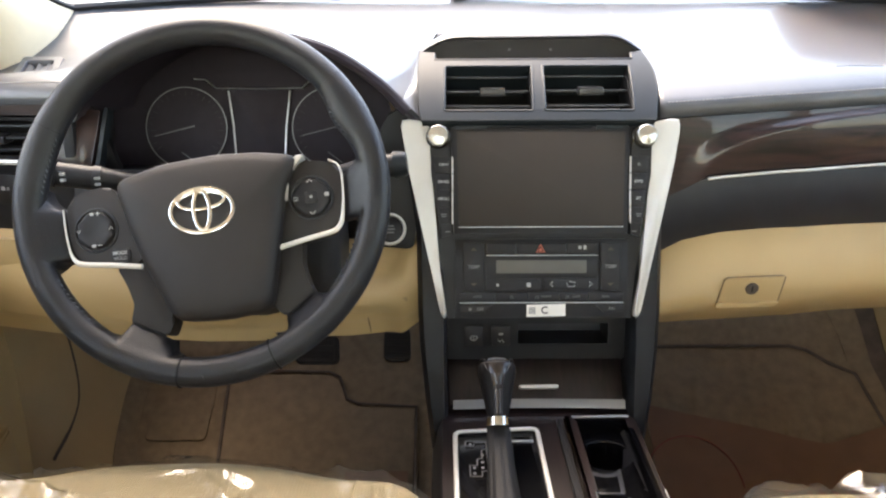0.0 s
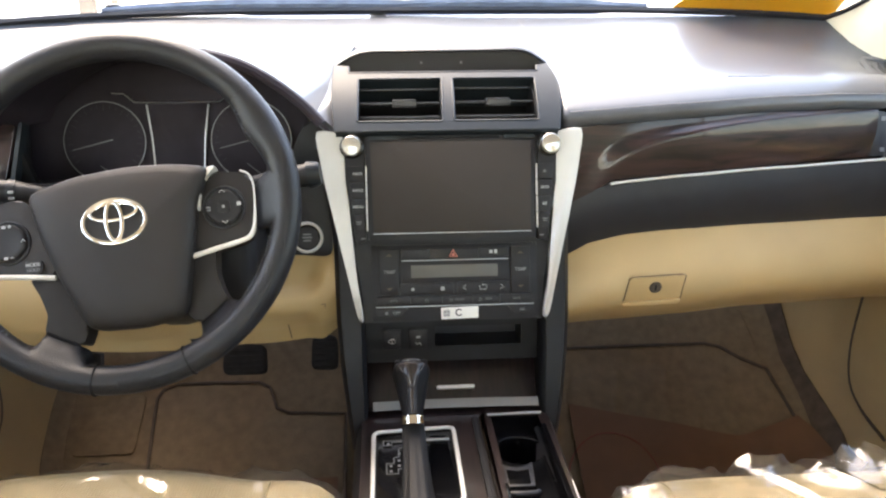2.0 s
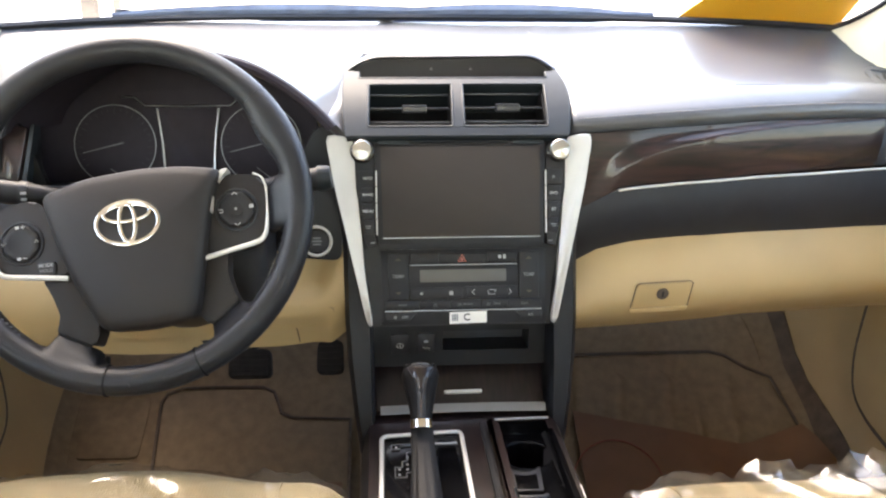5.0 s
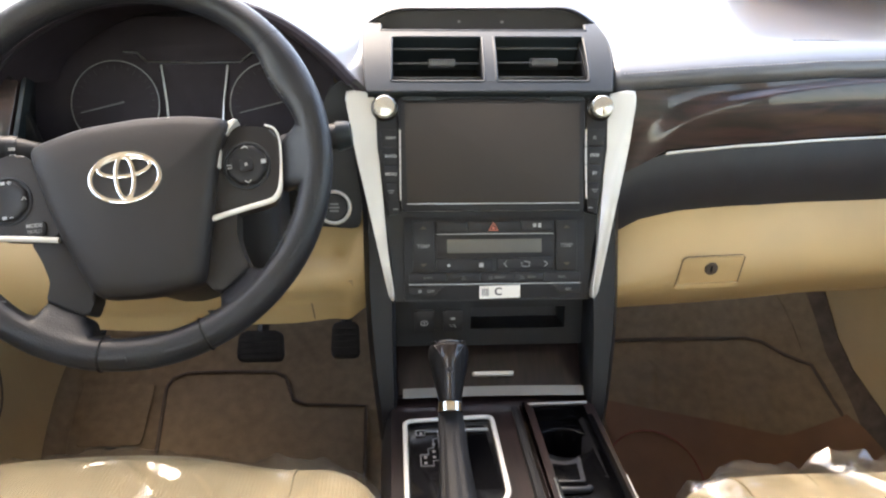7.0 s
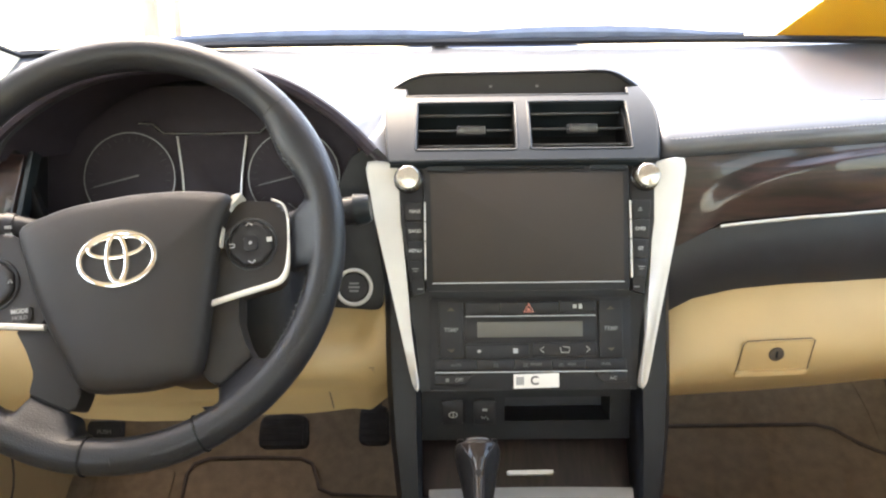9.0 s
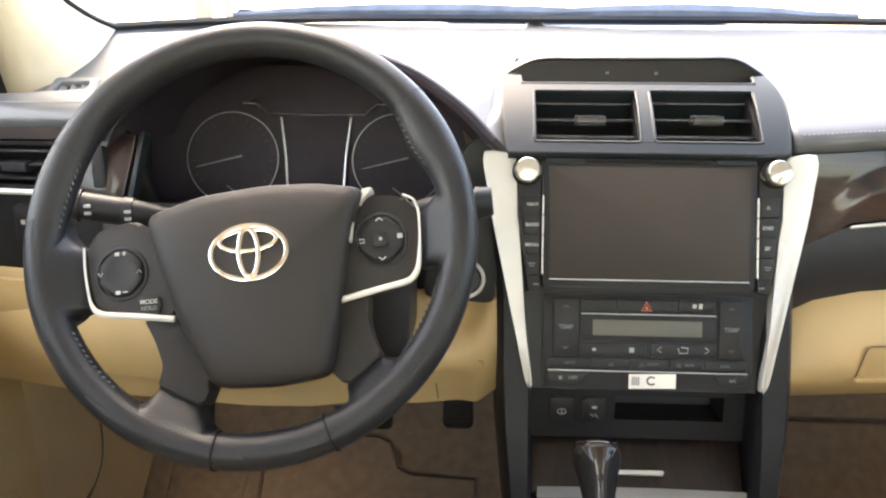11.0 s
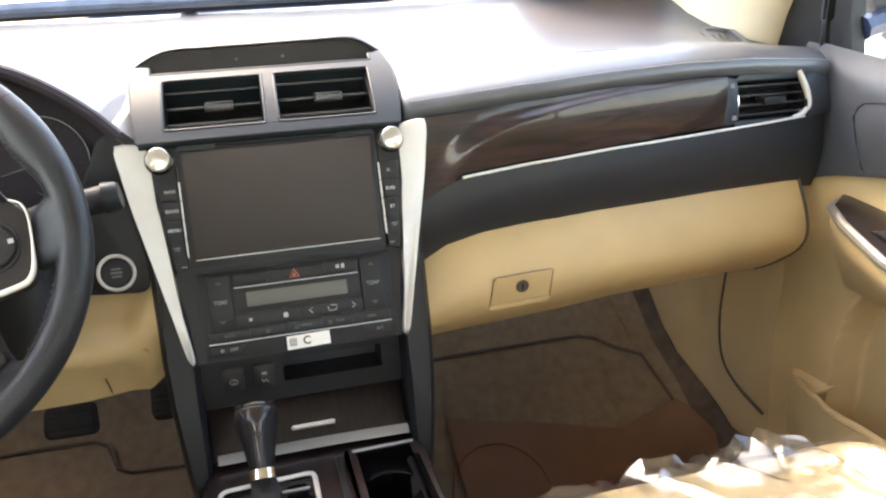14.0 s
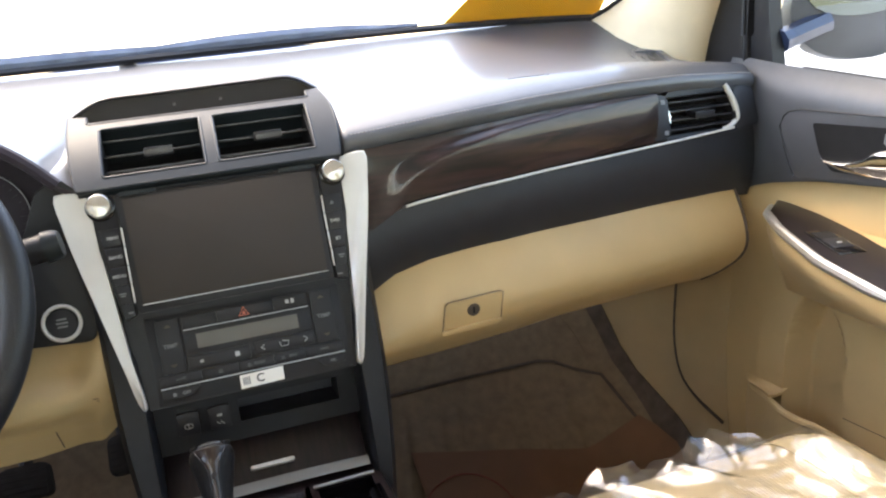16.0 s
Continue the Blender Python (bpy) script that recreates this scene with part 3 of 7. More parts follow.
def wood_face(u, v):
    """A raised blade in the trim, shaped to fit a reflection in the camera's view: its shoulder sweeps up from the
    inner tip along the top edge.
    """
    x = u
    lo = chrome_z(x) + 0.003 if x > 0.33 else lerp(x, [0.285, 0.33], [0.600, 0.626])
    z = lo + (z_wood_top(x) - 0.004 - lo) * v
    za = lerp(x, [0.290, 0.298, 0.312, 0.329, 0.347, 0.369, 0.397, 0.441, 0.496, 0.554, 0.70], [0.628, 0.650, 0.665, 0.676, 0.683, 0.690, 0.694, 0.698, 0.703, 0.708, 0.715])
    zb = lerp(x, [0.280, 0.311, 0.328, 0.341, 0.358, 0.375, 0.400, 0.426, 0.460, 0.506, 0.551, 0.605, 0.70], [0.560, 0.605, 0.634, 0.651, 0.662, 0.670, 0.679, 0.685, 0.693, 0.699, 0.703, 0.706, 0.708])
    h = 0.0075 * ease((za - z) / max(0.004, za - zb))
    xc = lerp(z, [0.644, 0.648, 0.656, 0.667, 0.676, 0.70], [0.575, 0.611, 0.639, 0.658, 0.673, 0.690])
    h -= 0.006 * ease((x - xc) / 0.06)
    return (x, yf(x) - 0.003 - h - 0.004 * math.sin(math.pi * v), z)


part("wood_trim", sheet(wood_face, steps(0.281, 0.700, 110), steps(0, 1, 36), 0.02, flip=False), WOOD, dash, "lacquered dark wood trim", smooth=60)
strip = [Vector((x, yf(x) - 0.0150, chrome_z(x))) for x in steps(0.328, 0.834, 30)]
part("chrome_strip", tube(strip, 0.0018, 8), SILVER, dash, "thin bright chrome strip")
band = smooth_path([(0.820, 0, 0.6440), (0.837, 0, 0.647), (0.8475, 0, 0.655), (0.8485, 0, 0.666), (0.844, 0, 0.682), (0.836, 0, 0.697), (0.830, 0, 0.706)], 5)
rings = []
for k, p in enumerate(band):
    d = (band[min(k + 1, len(band) - 1)] - band[max(k - 1, 0)]).normalized()
    n = Vector((d.z, 0, -d.x)) * lerp(k / (len(band) - 1), [0, 0.3, 0.6, 1], [0.0026, 0.0042, 0.0046, 0.0036])
    y = yf(p.x) - 0.008 + max(0, p.z - 0.66) * 0.12
    rings.append([p - n + Vector((0, y + 0.004, 0)), p - n * 0.7 + Vector((0, y, 0)), p + Vector((0, y - 0.0012, 0)), p + n * 0.7 + Vector((0, y, 0)), p + n + Vector((0, y + 0.004, 0)), p + Vector((0, y + 0.012, 0))])
part("end_band", loft(rings), SILVER, dash, "satin silver band round the vent's end", smooth=70)


def band_low(x):
    return lerp(x, [0.27, 0.30, 0.36, 0.42, 0.52, 0.70, 0.84, 0.93], [0.512, 0.536, 0.549, 0.554, 0.556, 0.555, 0.551, 0.535])


def band_face(u, v):
    x = u
    hi = chrome_z(x) - 0.002 if x > 0.33 else lerp(x, [0.27, 0.33], [0.596, 0.622])
    z = hi + (band_low(x) - 0.01 - hi) * v
    return (x, yf(x) - 0.003 - 0.006 * math.sin(math.pi * v) + 0.020 * v * v, z)


part("dark_band", sheet(band_face, steps(0.262, 0.893, 26), steps(0, 1, 8), 0.03, flip=True), PANEL, dash, "dark moulded lower band", smooth=60)


part("trim_backing", sheet(lambda u, v: (u, yf(u) + 0.030, 0.545 + 0.150 * v), steps(0.27, 0.89, 12), steps(0, 1, 2), 0.012), DEEP, dash, "dark backing behind the trims")

# glove box: beige, rolled
def glove_face(u, v):
    # the lid's outer end sweeps inwards towards its rounded foot
    x = 0.265 + (u - 0.265) * (0.590 - 0.030 * max(0.0, (v - 0.3) / 0.7) ** 2.2) / 0.590
    z_hi = band_low(x) + 0.001
    z_lo = lerp(x, [0.27, 0.55, 0.75, 0.88], [0.396, 0.411, 0.408, 0.398])
    z = z_hi + (z_lo - z_hi) * v
    y = yf(x) + 0.014 - 0.030 * math.sin(min(1, v * 1.25) * math.pi * 0.72) + 0.075 * (max(0.0, v - 0.48) / 0.52) ** 2.2
    return (x, y, z)


glove = part("glove_box_lid", sheet(glove_face, steps(0.265, 0.854, 26), steps(0, 1, 20), 0.02, flip=True), BEIGE, dash, "beige glove box lid", smooth=60)
part("glove_box_underside", sheet(lambda u, v: (u, glove_face(u, 1)[1] + 0.004 + v * 0.30, glove_face(u, 1)[2] + 0.006 + 0.03 * v), steps(0.265, 0.858, 8), steps(0, 1, 3), 0.008), BEIGE, dash)
# the lid's latch: a shallow recess frame, paddle and lock
LT = plane_of((0.397, 0.9815, 0.482), -9.7)
latch = part("latch", prism(rounded([(-0.040, -0.023), (0.036, -0.020), (0.040, 0.015), (-0.036, 0.012)], 0.005), -0.004, 0.0012, 0.001, LT), BEIGE, glove, "beige latch paddle")
# dark line stands for the shade in the gap round the paddle
fr = bmesh.new()
tube([LT @ Vector(p) for p in [(-0.042, -0.024, 0.0005), (-0.037, 0.010, 0.0005), (-0.033, 0.0140, 0.0005), (0.036, 0.0172, 0.0005), (0.0408, 0.0145, 0.0005), (0.037, -0.021, 0.0005)]], 0.0006, 5, bm=fr)
part("latch_gap_shade", fr, BINDING, glove, "thin dark line for shade in the latch gap")
part("latch_lip", prism(rounded([(-0.044, -0.029), (0.035, -0.026), (0.037, -0.0205), (-0.042, -0.0235)], 0.002), 0.0, 0.004, 0.0015, LT), BEIGE, glove)
part("lock", turned([(0.0085, -0.002), (0.0085, 0.002), (0.0075, 0.0028), (0.0001, 0.0024)], at(LT, 0.000, -0.002), 20), BINDING, glove, "round metal key lock")
part("keyhole", box(-0.0012, 0.0012, -0.004, 0.004, 0.001, 0.0031, m=at(LT, 0.0, -0.002)), DEEP, glove, "dark keyhole")

part("lid_end_gap", tube([Vector(glove_face(0.855, v)) + Vector((0.002, 0.001, 0)) for v in steps(0, 1, 12)], 0.0030, 6), BINDING, dash, "dark gap at the lid's end")
# right end vent
VR = plane_of((0.797, 1.0480, 0.672), 10)
VRm = VR @ Matrix.Rotation(radians(7.5), 4, "Y")


def vent(m, w, h, slats, tab, parent, lean, deep=0.045):
    """A vent: dark well, frame, slats, and a tab to steer it. Middle at m."""
    bm = bmesh.new()
    for a, b, c, d in ((-w / 2 - 0.004, -w / 2, -h / 2, h / 2), (w / 2, w / 2 + 0.004, -h / 2, h / 2), (-w / 2 - 0.004, w / 2 + 0.004, -h / 2 - 0.004, -h / 2), (-w / 2 - 0.004, w / 2 + 0.004, h / 2, h / 2 + 0.004)):
        box(a, b, c, d, -deep, -0.001, bm=bm)
    box(-w / 2, w / 2, -h / 2, h / 2, -deep - 0.003, -deep, bm=bm)
    bmesh.ops.transform(bm, matrix=m, verts=bm.verts)
    well = part("vent_well", bm, DEEP, parent, "dark vent well")
    tilt = Matrix.Rotation(radians(lean), 4, "X")
    for k in range(slats):
        yy = -h / 2 + h * (k + 0.5) / slats
        part("slat", box(-w / 2 + 0.001, w / 2 - 0.001, -0.0013, 0.0013, -0.022, 0.0, 0.0008, m=m @ Matrix.Translation((0, yy, -0.003)) @ tilt, seg=2), SLAT, well)
    if tab:
        tx, tw = tab
        part("tab", box(tx - tw / 2, tx + tw / 2, -0.0050, 0.0050, -0.016, 0.004, 0.0016, m=m @ Matrix.Translation((0, -0.002, -0.001)) @ tilt), SLAT, well, "grey steering tab")
    return well


vent(at(VRm, -0.012, 0.0), 0.116, 0.050, 4, (0.004, 0.036), dash, 14)
fr = bmesh.new()
prism(rounded([(-0.105, -0.030), (-0.073, -0.029), (-0.071, 0.030), (-0.101, 0.032)], 0.008), -0.02, 0.003, 0.002, VRm, bm=fr)
prism(rounded([(0.047, -0.030), (0.090, -0.026), (0.086, 0.026), (0.049, 0.034)], 0.004), -0.03, 0.002, 0.002, VRm, bm=fr)
prism(rounded([(-0.078, 0.027), (0.058, 0.027), (0.056, 0.036), (-0.066, 0.034)], 0.002), -0.03, 0.002, 0.001, VRm, bm=fr)
prism(rounded([(-0.078, -0.034), (0.060, -0.034), (0.058, -0.026), (-0.078, -0.026)], 0.002), -0.03, 0.000, 0.001, VRm, bm=fr)
surround = part("vent_surround", fr, PANEL, dash, "dark vent surround")
part("thumb_wheel", ring_of(0.013, 0.019, 0.002, at(VRm, -0.076, 0.0, 0.001), 20, 6, a0=-1.2, a1=1.2, c=(-0.008, 0)), CHROME, surround, "ribbed chrome thumb wheel")
for dy in (-0.021, 0.021):
    part("thumb_mark", box(-0.0035, 0.0035, -0.003, 0.003, 0.003, 0.0034, m=at(VRm, -0.080, dy)), DIMMARK, surround, "small pale printed mark")

# small demister grilles in the dashboard's ends


def grille(x, y, z, s):
    """s = 1 for the passenger's end; local x points outwards."""
    b = Vector((0, 1, 0.26)).normalized()
    a = Vector((s, 0, 0))
    m = Matrix((a, b, Vector((0, -b.z, b.y)))).transposed().to_4x4()
    m.translation = (x, y, z)
    outer = rounded([(-0.043, -0.050), (0.020, -0.050), (0.041, 0.050), (-0.019, 0.050)], 0.007)
    inner = rounded([(-0.030, -0.032), (0.013, -0.034), (0.027, 0.031), (-0.010, 0.034)], 0.004)
    bm = bmesh.new()
    rows = [[bm.verts.new(m @ Vector((px, py, h))) for px, py in ol] for ol, h in ((outer, -0.04), (outer, -0.0015), ([(px * 0.96, py * 0.97) for px, py in outer], 0.0006), ([(px * 1.06, py * 1.04) for px, py in inner], 0.0006), (inner, -0.001), (inner, -0.014))]
    for r0, r1 in zip(rows, rows[1:]):
        for k in range(len(r0)):
            bm.faces.new((r0[k], r0[(k + 1) % len(r0)], r1[(k + 1) % len(r0)], r1[k]))
    bm.faces.new(rows[-1])
    g = part("demister_grille", bm, PAD, dash, "dark side demister grille")
    part("grille_well", prism([(px * 0.98, py * 0.98) for px, py in inner], -0.0135, -0.0125, 0, m), DEEP, g, "dark well")
    for k in range(3):
        part("fin", box(-0.0042, 0.0042, -0.031, 0.031, -0.0007, 0.0007, 0.0005, m=m @ Matrix.Translation((-0.0135 + 0.0135 * k, 0, -0.0050)) @ Matrix.Rotation(radians(-14), 4, "Z") @ Matrix.Rotation(radians(-30), 4, "Y"), seg=1), VENT_GREY, g)


grille(0.8095, 1.206, 0.7500, 1)
grille(-0.5635, 1.165, 0.7410, -1)

# ---- driver's binnacle and instruments ----
binn = thing("instrument_binnacle", (-0.243, 1.05, 0.65), "dark hooded instrument binnacle behind the wheel", "instrument cluster")


ARCH = [(-0.020, 0.690), (-0.041, 0.714), (-0.072, 0.746), (-0.116, 0.777), (-0.160, 0.794), (-0.21, 0.801), (-0.25, 0.803), (-0.29, 0.801), (-0.335, 0.792), (-0.375, 0.774), (-0.412, 0.750), (-0.437, 0.727), (-0.452, 0.700)]
arch_pts = smooth_path([(a, 0, b) for a, b in ARCH], 4)


def hood_skin(u, v):
    """u along the arch, v from the lip back to the pad."""
    i = u * (len(arch_pts) - 1)
    k = min(int(i), len(arch_pts) - 2)
    p = arch_pts[k].lerp(arch_pts[k + 1], i - k)
    y = 0.985 + v * 0.285
    zb = z_top(p.x, 1.270) - 0.0003
    fl = p.z + (zb - p.z) * (0.25 * v + 0.75 * v * v)
    return (p.x + (p.x + 0.243) * 0.10 * v, y, fl)


part("hood", sheet(hood_skin, steps(0.10, 1, 38), steps(0, 1, 8), 0.012, flip=True), PADTOP, binn, "soft dark hood", smooth=60)


def corner_pad(u, v):
    """Fills between the hood's flank and the vent tower."""
    a = Vector(hood_skin(0.10, v))
    y = 0.987 + 0.265 * v
    b = Vector((lerp(y, [0.98, 1.09, 1.26], [-0.019, -0.028, -0.004]), y, lerp(y, [0.98, 1.085, 1.26], [0.688, 0.757, z_top(0.0, 1.26) - 0.003])))
    return a.lerp(b, u) + Vector((0, 0, 0.006 * math.sin(math.pi * u) * math.sin(math.pi * min(1, v + 0.05))))


part("corner_pad", sheet(corner_pad, steps(0, 1, 8), steps(0, 1, 10), 0.012), PADTOP, binn, "soft dark pad beside the vents", smooth=60)
seam = bmesh.new()
for k in range(14):
    p = corner_pad(0.86, 0.10 + 0.02 * k) + Vector((0, 0, 0.0012))
    tube([p, p + Vector((0.0004, 0.0026, 0.0018))], 0.0007, 4, bm=seam)
part("stitching", seam, STITCH, binn, "grey stitched seam")


def inner_skin(u, v):
    i = u * (len(arch_pts) - 1)
    k = min(int(i), len(arch_pts) - 2)
    p = arch_pts[k].lerp(arch_pts[k + 1], i - k)
    cx, cz = -0.243, 0.68
    s = 0.955 - 0.13 * v
    return (cx + (p.x - cx) * s, 0.987 + v * 0.125, cz + (p.z - cz) * s)


part("hood_lip", tube([p + Vector((0, 0.982, -0.0075)) for p in arch_pts[4:-2]], 0.0068, 8), GAUGE, binn, "matt black hood lip")
part("hood_lining", sheet(inner_skin, steps(0, 1, 40), steps(0, 1, 5), 0.006, flip=False), GAUGE, binn, "matt black hood lining", smooth=60)
CLU = plane_of((-0.247, 1.118, 0.668), 12)
part("dial_plate", prism(rounded([(-0.245, -0.075), (0.20, -0.075), (0.165, 0.075), (0.10, 0.108), (-0.10, 0.108), (-0.175, 0.085), (-0.225, 0.050)], 0.01), -0.02, 0.0, 0, CLU), GAUGE, binn, "matt black dial plate")
for xa, xb in ((-0.462, -0.448), (-0.040, -0.026)):
    part("binnacle_cheek", box(xa, xb, 0.992, 1.125, 0.600, 0.722 if xa < -0.3 else 0.70, 0.002), BLACK, binn, "matt black cheek")
part("binnacle_facing", prism([(-0.100, 0.625), (-0.022, 0.625), (-0.020, 0.694), (-0.046, 0.712), (-0.066, 0.700)], -0.01, 0.0, 0.002, Matrix(((1, 0, 0, 0), (0, 0, -1, 0.996), (0, 1, 0, 0), (0, 0, 0, 1)))), CHEEK, binn, "matt black facing")
part("binnacle_facing", prism([(-0.472, 0.620), (-0.400, 0.620), (-0.425, 0.700), (-0.440, 0.724), (-0.472, 0.716)], -0.01, 0.0, 0.002, Matrix(((1, 0, 0, 0), (0, 0, -1, 1.012), (0, 1, 0, 0), (0, 0, 0, 1)))), CHEEK, binn, "matt black facing")
part("cluster_shelf", sheet(lambda u, v: (-0.243 + (u - 0.5) * (0.40 - 0.02 * v), 1.115 - v * 0.13, 0.606 + 0.022 * v), steps(0, 1, 8), steps(0, 1, 4), 0.008), BLACK, binn, "black shelf below the dials")
for s, cx in ((-1, -0.100), (1, 0.0990)):
    m = at(CLU, cx, -0.003, 0.004)
    dial = part("dial", turned([(0.0545, -0.004), (0.0545, 0.0005), (0.0001, 0.0005)], m, 40), GAUGE, binn, "dark unlit dial")
    part("dial_ring", ring_of(0.0550, 0.0550, 0.0007, m @ Matrix.Translation((0, 0, 0.001)), 48, 6), DULLSILVER, dial, "thin dull silver ring")
    ticks = bmesh.new()
    for k in range(25):
        a = radians(-215 + 250 * k / 24)
        ln = 0.007 if k % 3 == 0 else 0.004
        box(0.050 - ln, 0.050, -0.0004, 0.0004, 0.0006, 0.0010, m=m @ Matrix.Rotation(-a, 4, "Z"), bm=ticks)
    part("tick_marks", ticks, TICK, dial, "grey unlit tick marks")
    part("needle", prism([(-0.044, -0.0007), (0.012, -0.0010), (0.012, 0.0010), (-0.044, 0.0004)], 0.003, 0.0042, 0, m @ Matrix.Rotation(radians(14), 4, "Z")), DIMMARK, dial, "pale dial needle")
    part("small_needle", prism([(-0.012, -0.0007), (0.012, -0.0009), (0.012, 0.0009), (-0.012, 0.0004)], 0.003, 0.004, 0, m @ Matrix.Translation((0.003, -0.040, 0)) @ Matrix.Rotation(radians(-38), 4, "Z")), DIMMARK, dial, "short pale needle")
disp = part("trip_display", prism(rounded([(-0.034, -0.07), (0.034, -0.07), (0.040, 0.050), (-0.040, 0.050)], 0.004), 0, 0.003, 0.001, CLU), GAUGE, binn, "dark trip display")
for s in (-1, 1):
    part("pillar_strip", tube([CLU @ Vector((s * p, q, 0.004)) for p, q in ((0.033, -0.055), (0.036, 0.0), (0.042, 0.047))], 0.0014, 6), ARMSILVER, binn, "silver strip beside the display")
part("warning_panel", prism(rounded([(-0.060, 0.052), (0.060, 0.052), (0.080, 0.066), (0.06, 0.074), (-0.06, 0.074), (-0.080, 0.066)], 0.003), 0, 0.004, 0.001, CLU), GAUGE, binn, "dark warning lamp panel")
part("warning_strip", tube([CLU @ Vector(p) for p in ((-0.088, 0.063, 0.005), (-0.072, 0.062, 0.005), (-0.058, 0.0505, 0.005), (0, 0.0495, 0.005), (0.058, 0.0505, 0.005), (0.072, 0.062, 0.005), (0.088, 0.063, 0.005))], 0.0009, 6), ARMSILVER, binn, "thin bright strip")

# ---- driver's side of the dashboard ----
DL = plane_of((-0.44, 1.0, 0.675), 18)
part("wood_insert", prism(rounded([(-0.055, -0.036), (0.010, -0.036), (0.022, 0.032), (-0.050, 0.034)], 0.003), -0.02, 0.0, 0.002, DL), WOOD, dash, "lacquered dark wood insert")
part("insert_rim", prism(rounded([(0.013, -0.045), (0.018, -0.045), (0.030, 0.036), (0.025, 0.036)], 0.003), -0.02, -0.002, 0.002, DL), VENT_GREY, dash, "grey plastic rim")
part("column_panel", sheet(lambda u, v: (-0.455 + 0.435 * u, 0.998 - 0.012 * math.sin(math.pi * v), 0.632 - 0.090 * v), steps(0, 1, 12), steps(0, 1, 6), 0.03, flip=True), BLACK, dash, "black panel round the column")
part("driver_wood", sheet(lambda u, v: (-0.685 + 0.225 * u, lerp(-0.685 + 0.225 * u, [-0.70, -0.62, -0.44], [1.05, 1.03, 1.0]) - 0.002, 0.706 + 0.008 * u - 0.012 * v), steps(0, 1, 8), steps(0, 1, 2), 0.02, flip=True), WOOD, dash, "dark wood strip")
vent(plane_of((-0.560, 1.018, 0.670), 6) @ Matrix.Rotation(radians(-8), 4, "Y"), 0.125, 0.044, 3, (0.0, 0.03), dash, 10)
part("driver_chrome", tube([(-0.68, 1.04, 0.640), (-0.6, 1.018, 0.641), (-0.55, 1.008, 0.642), (-0.50, 1.001, 0.642)], 0.0035, 6), SILVER, dash, "satin silver strip")
part("switch_panel", sheet(lambda u, v: (-0.685 + 0.23 * u, lerp(-0.685 + 0.23 * u, [-0.70, -0.62, -0.44], [1.05, 1.03, 1.0]) + 0.004 * v, 0.637 - 0.092 * v), steps(0, 1, 8), steps(0, 1, 4), 0.03, flip=True), BLACK, dash, "black switch panel")
SWP = plane_of((-0.550, 1.0135, 0.606), 0) @ Matrix.Rotation(radians(-8), 4, "Y")
sw = part("parking_switch", prism(rect(-0.015, 0.015, -0.020, 0.020, 0.003), -0.01, 0.004, 0.0015, SWP), BLACK, dash, "black push switch")
mk = bmesh.new()
box(-0.006, -0.001, -0.001, 0.004, 0.004, 0.0045, m=SWP, bm=mk)
box(0.001, 0.005, -0.0005, 0.0005, 0.004, 0.0045, m=SWP, bm=mk)
box(0.001, 0.005, 0.002, 0.003, 0.004, 0.0045, m=SWP, bm=mk)
part("switch_mark", mk, MARK, sw, "small white printed mark")


# beige knee panel under the column
def knee(u, v):
    x = -0.69 + u * 0.665
    z_lo = lerp(x, [-0.69, -0.5, -0.3, -0.12, -0.05, -0.02], [0.428, 0.418, 0.410, 0.413, 0.420, 0.444])
    z_hi = lerp(x, [-0.69, -0.45, -0.3, -0.1, -0.02], [0.556, 0.556, 0.548, 0.550, 0.556])
    z = z_hi + (z_lo - z_hi) * v
    y = lerp(x, [-0.69, -0.5, -0.3, -0.1, -0.02], [1.03, 0.995, 0.985, 0.985, 0.99]) - 0.028 * math.sin(min(1, v * 1.2) * math.pi * 0.75)
    y += 0.02 * max(0, v - 0.8) * 5 * 0.6
    # a scoop beside the column, its rim running across and then up along the console, and a softer hollow below
    near = ease((x + 0.24) / 0.06)
    rim_x = lerp(z, [0.480, 0.489, 0.505, 0.521, 0.55], [-0.052, -0.048, -0.041, -0.036, -0.030])
    y += 0.016 * near * ease((z - 0.481) / 0.026) * ease((rim_x - x) / 0.028)
    y += 0.011 * near * ease((0.471 - z) / 0.024) * ease((-0.046 - x) / 0.030)
    return (x, y, z)


kp = part("knee_panel", sheet(knee, steps(0, 0.62, 16)[:-1] + steps(0.62, 1, 56), steps(0, 1, 36), 0.02, flip=True), BEIGE, dash, "beige knee panel", smooth=60)
part("knee_underside", sheet(lambda u, v: (knee(u, 1)[0], knee(u, 1)[1] + 0.004 + v * 0.28, knee(u, 1)[2] + 0.008 + 0.02 * v), steps(0, 1, 10), steps(0, 1, 3), 0.008), BEIGE, dash)
part("knee_seam", tube([Vector(knee((x + 0.69) / 0.665, v)) + Vector((0, -0.0004, 0)) for x, v in ((-0.095, 0.79), (-0.094, 0.88), (-0.093, 0.97))], 0.0007, 5), BINDING, kp, "dark panel joint")
mk = bmesh.new()
for k in range(4):
    z = 0.4765 - k * 0.0028
    y = knee(0.967, (0.554 - z) / 0.122)[1]
    box(-0.057, -0.044, y - 0.0008, y + 0.002, z - 0.0004, z + 0.0004, bm=mk)
part("knee_slots", mk, BINDING, dash, "small moulded slots")
part("coin_tray_lid", prism(rounded([(-0.055, -0.03), (0.045, -0.03), (0.045, 0.03), (-0.055, 0.03)], 0.005), -0.004, 0.003, 0.002, plane_of((-0.545, 0.985, 0.520), -6) @ Matrix.Rotation(radians(-6), 4, "Y")), BEIGE, kp, "beige tray lid")

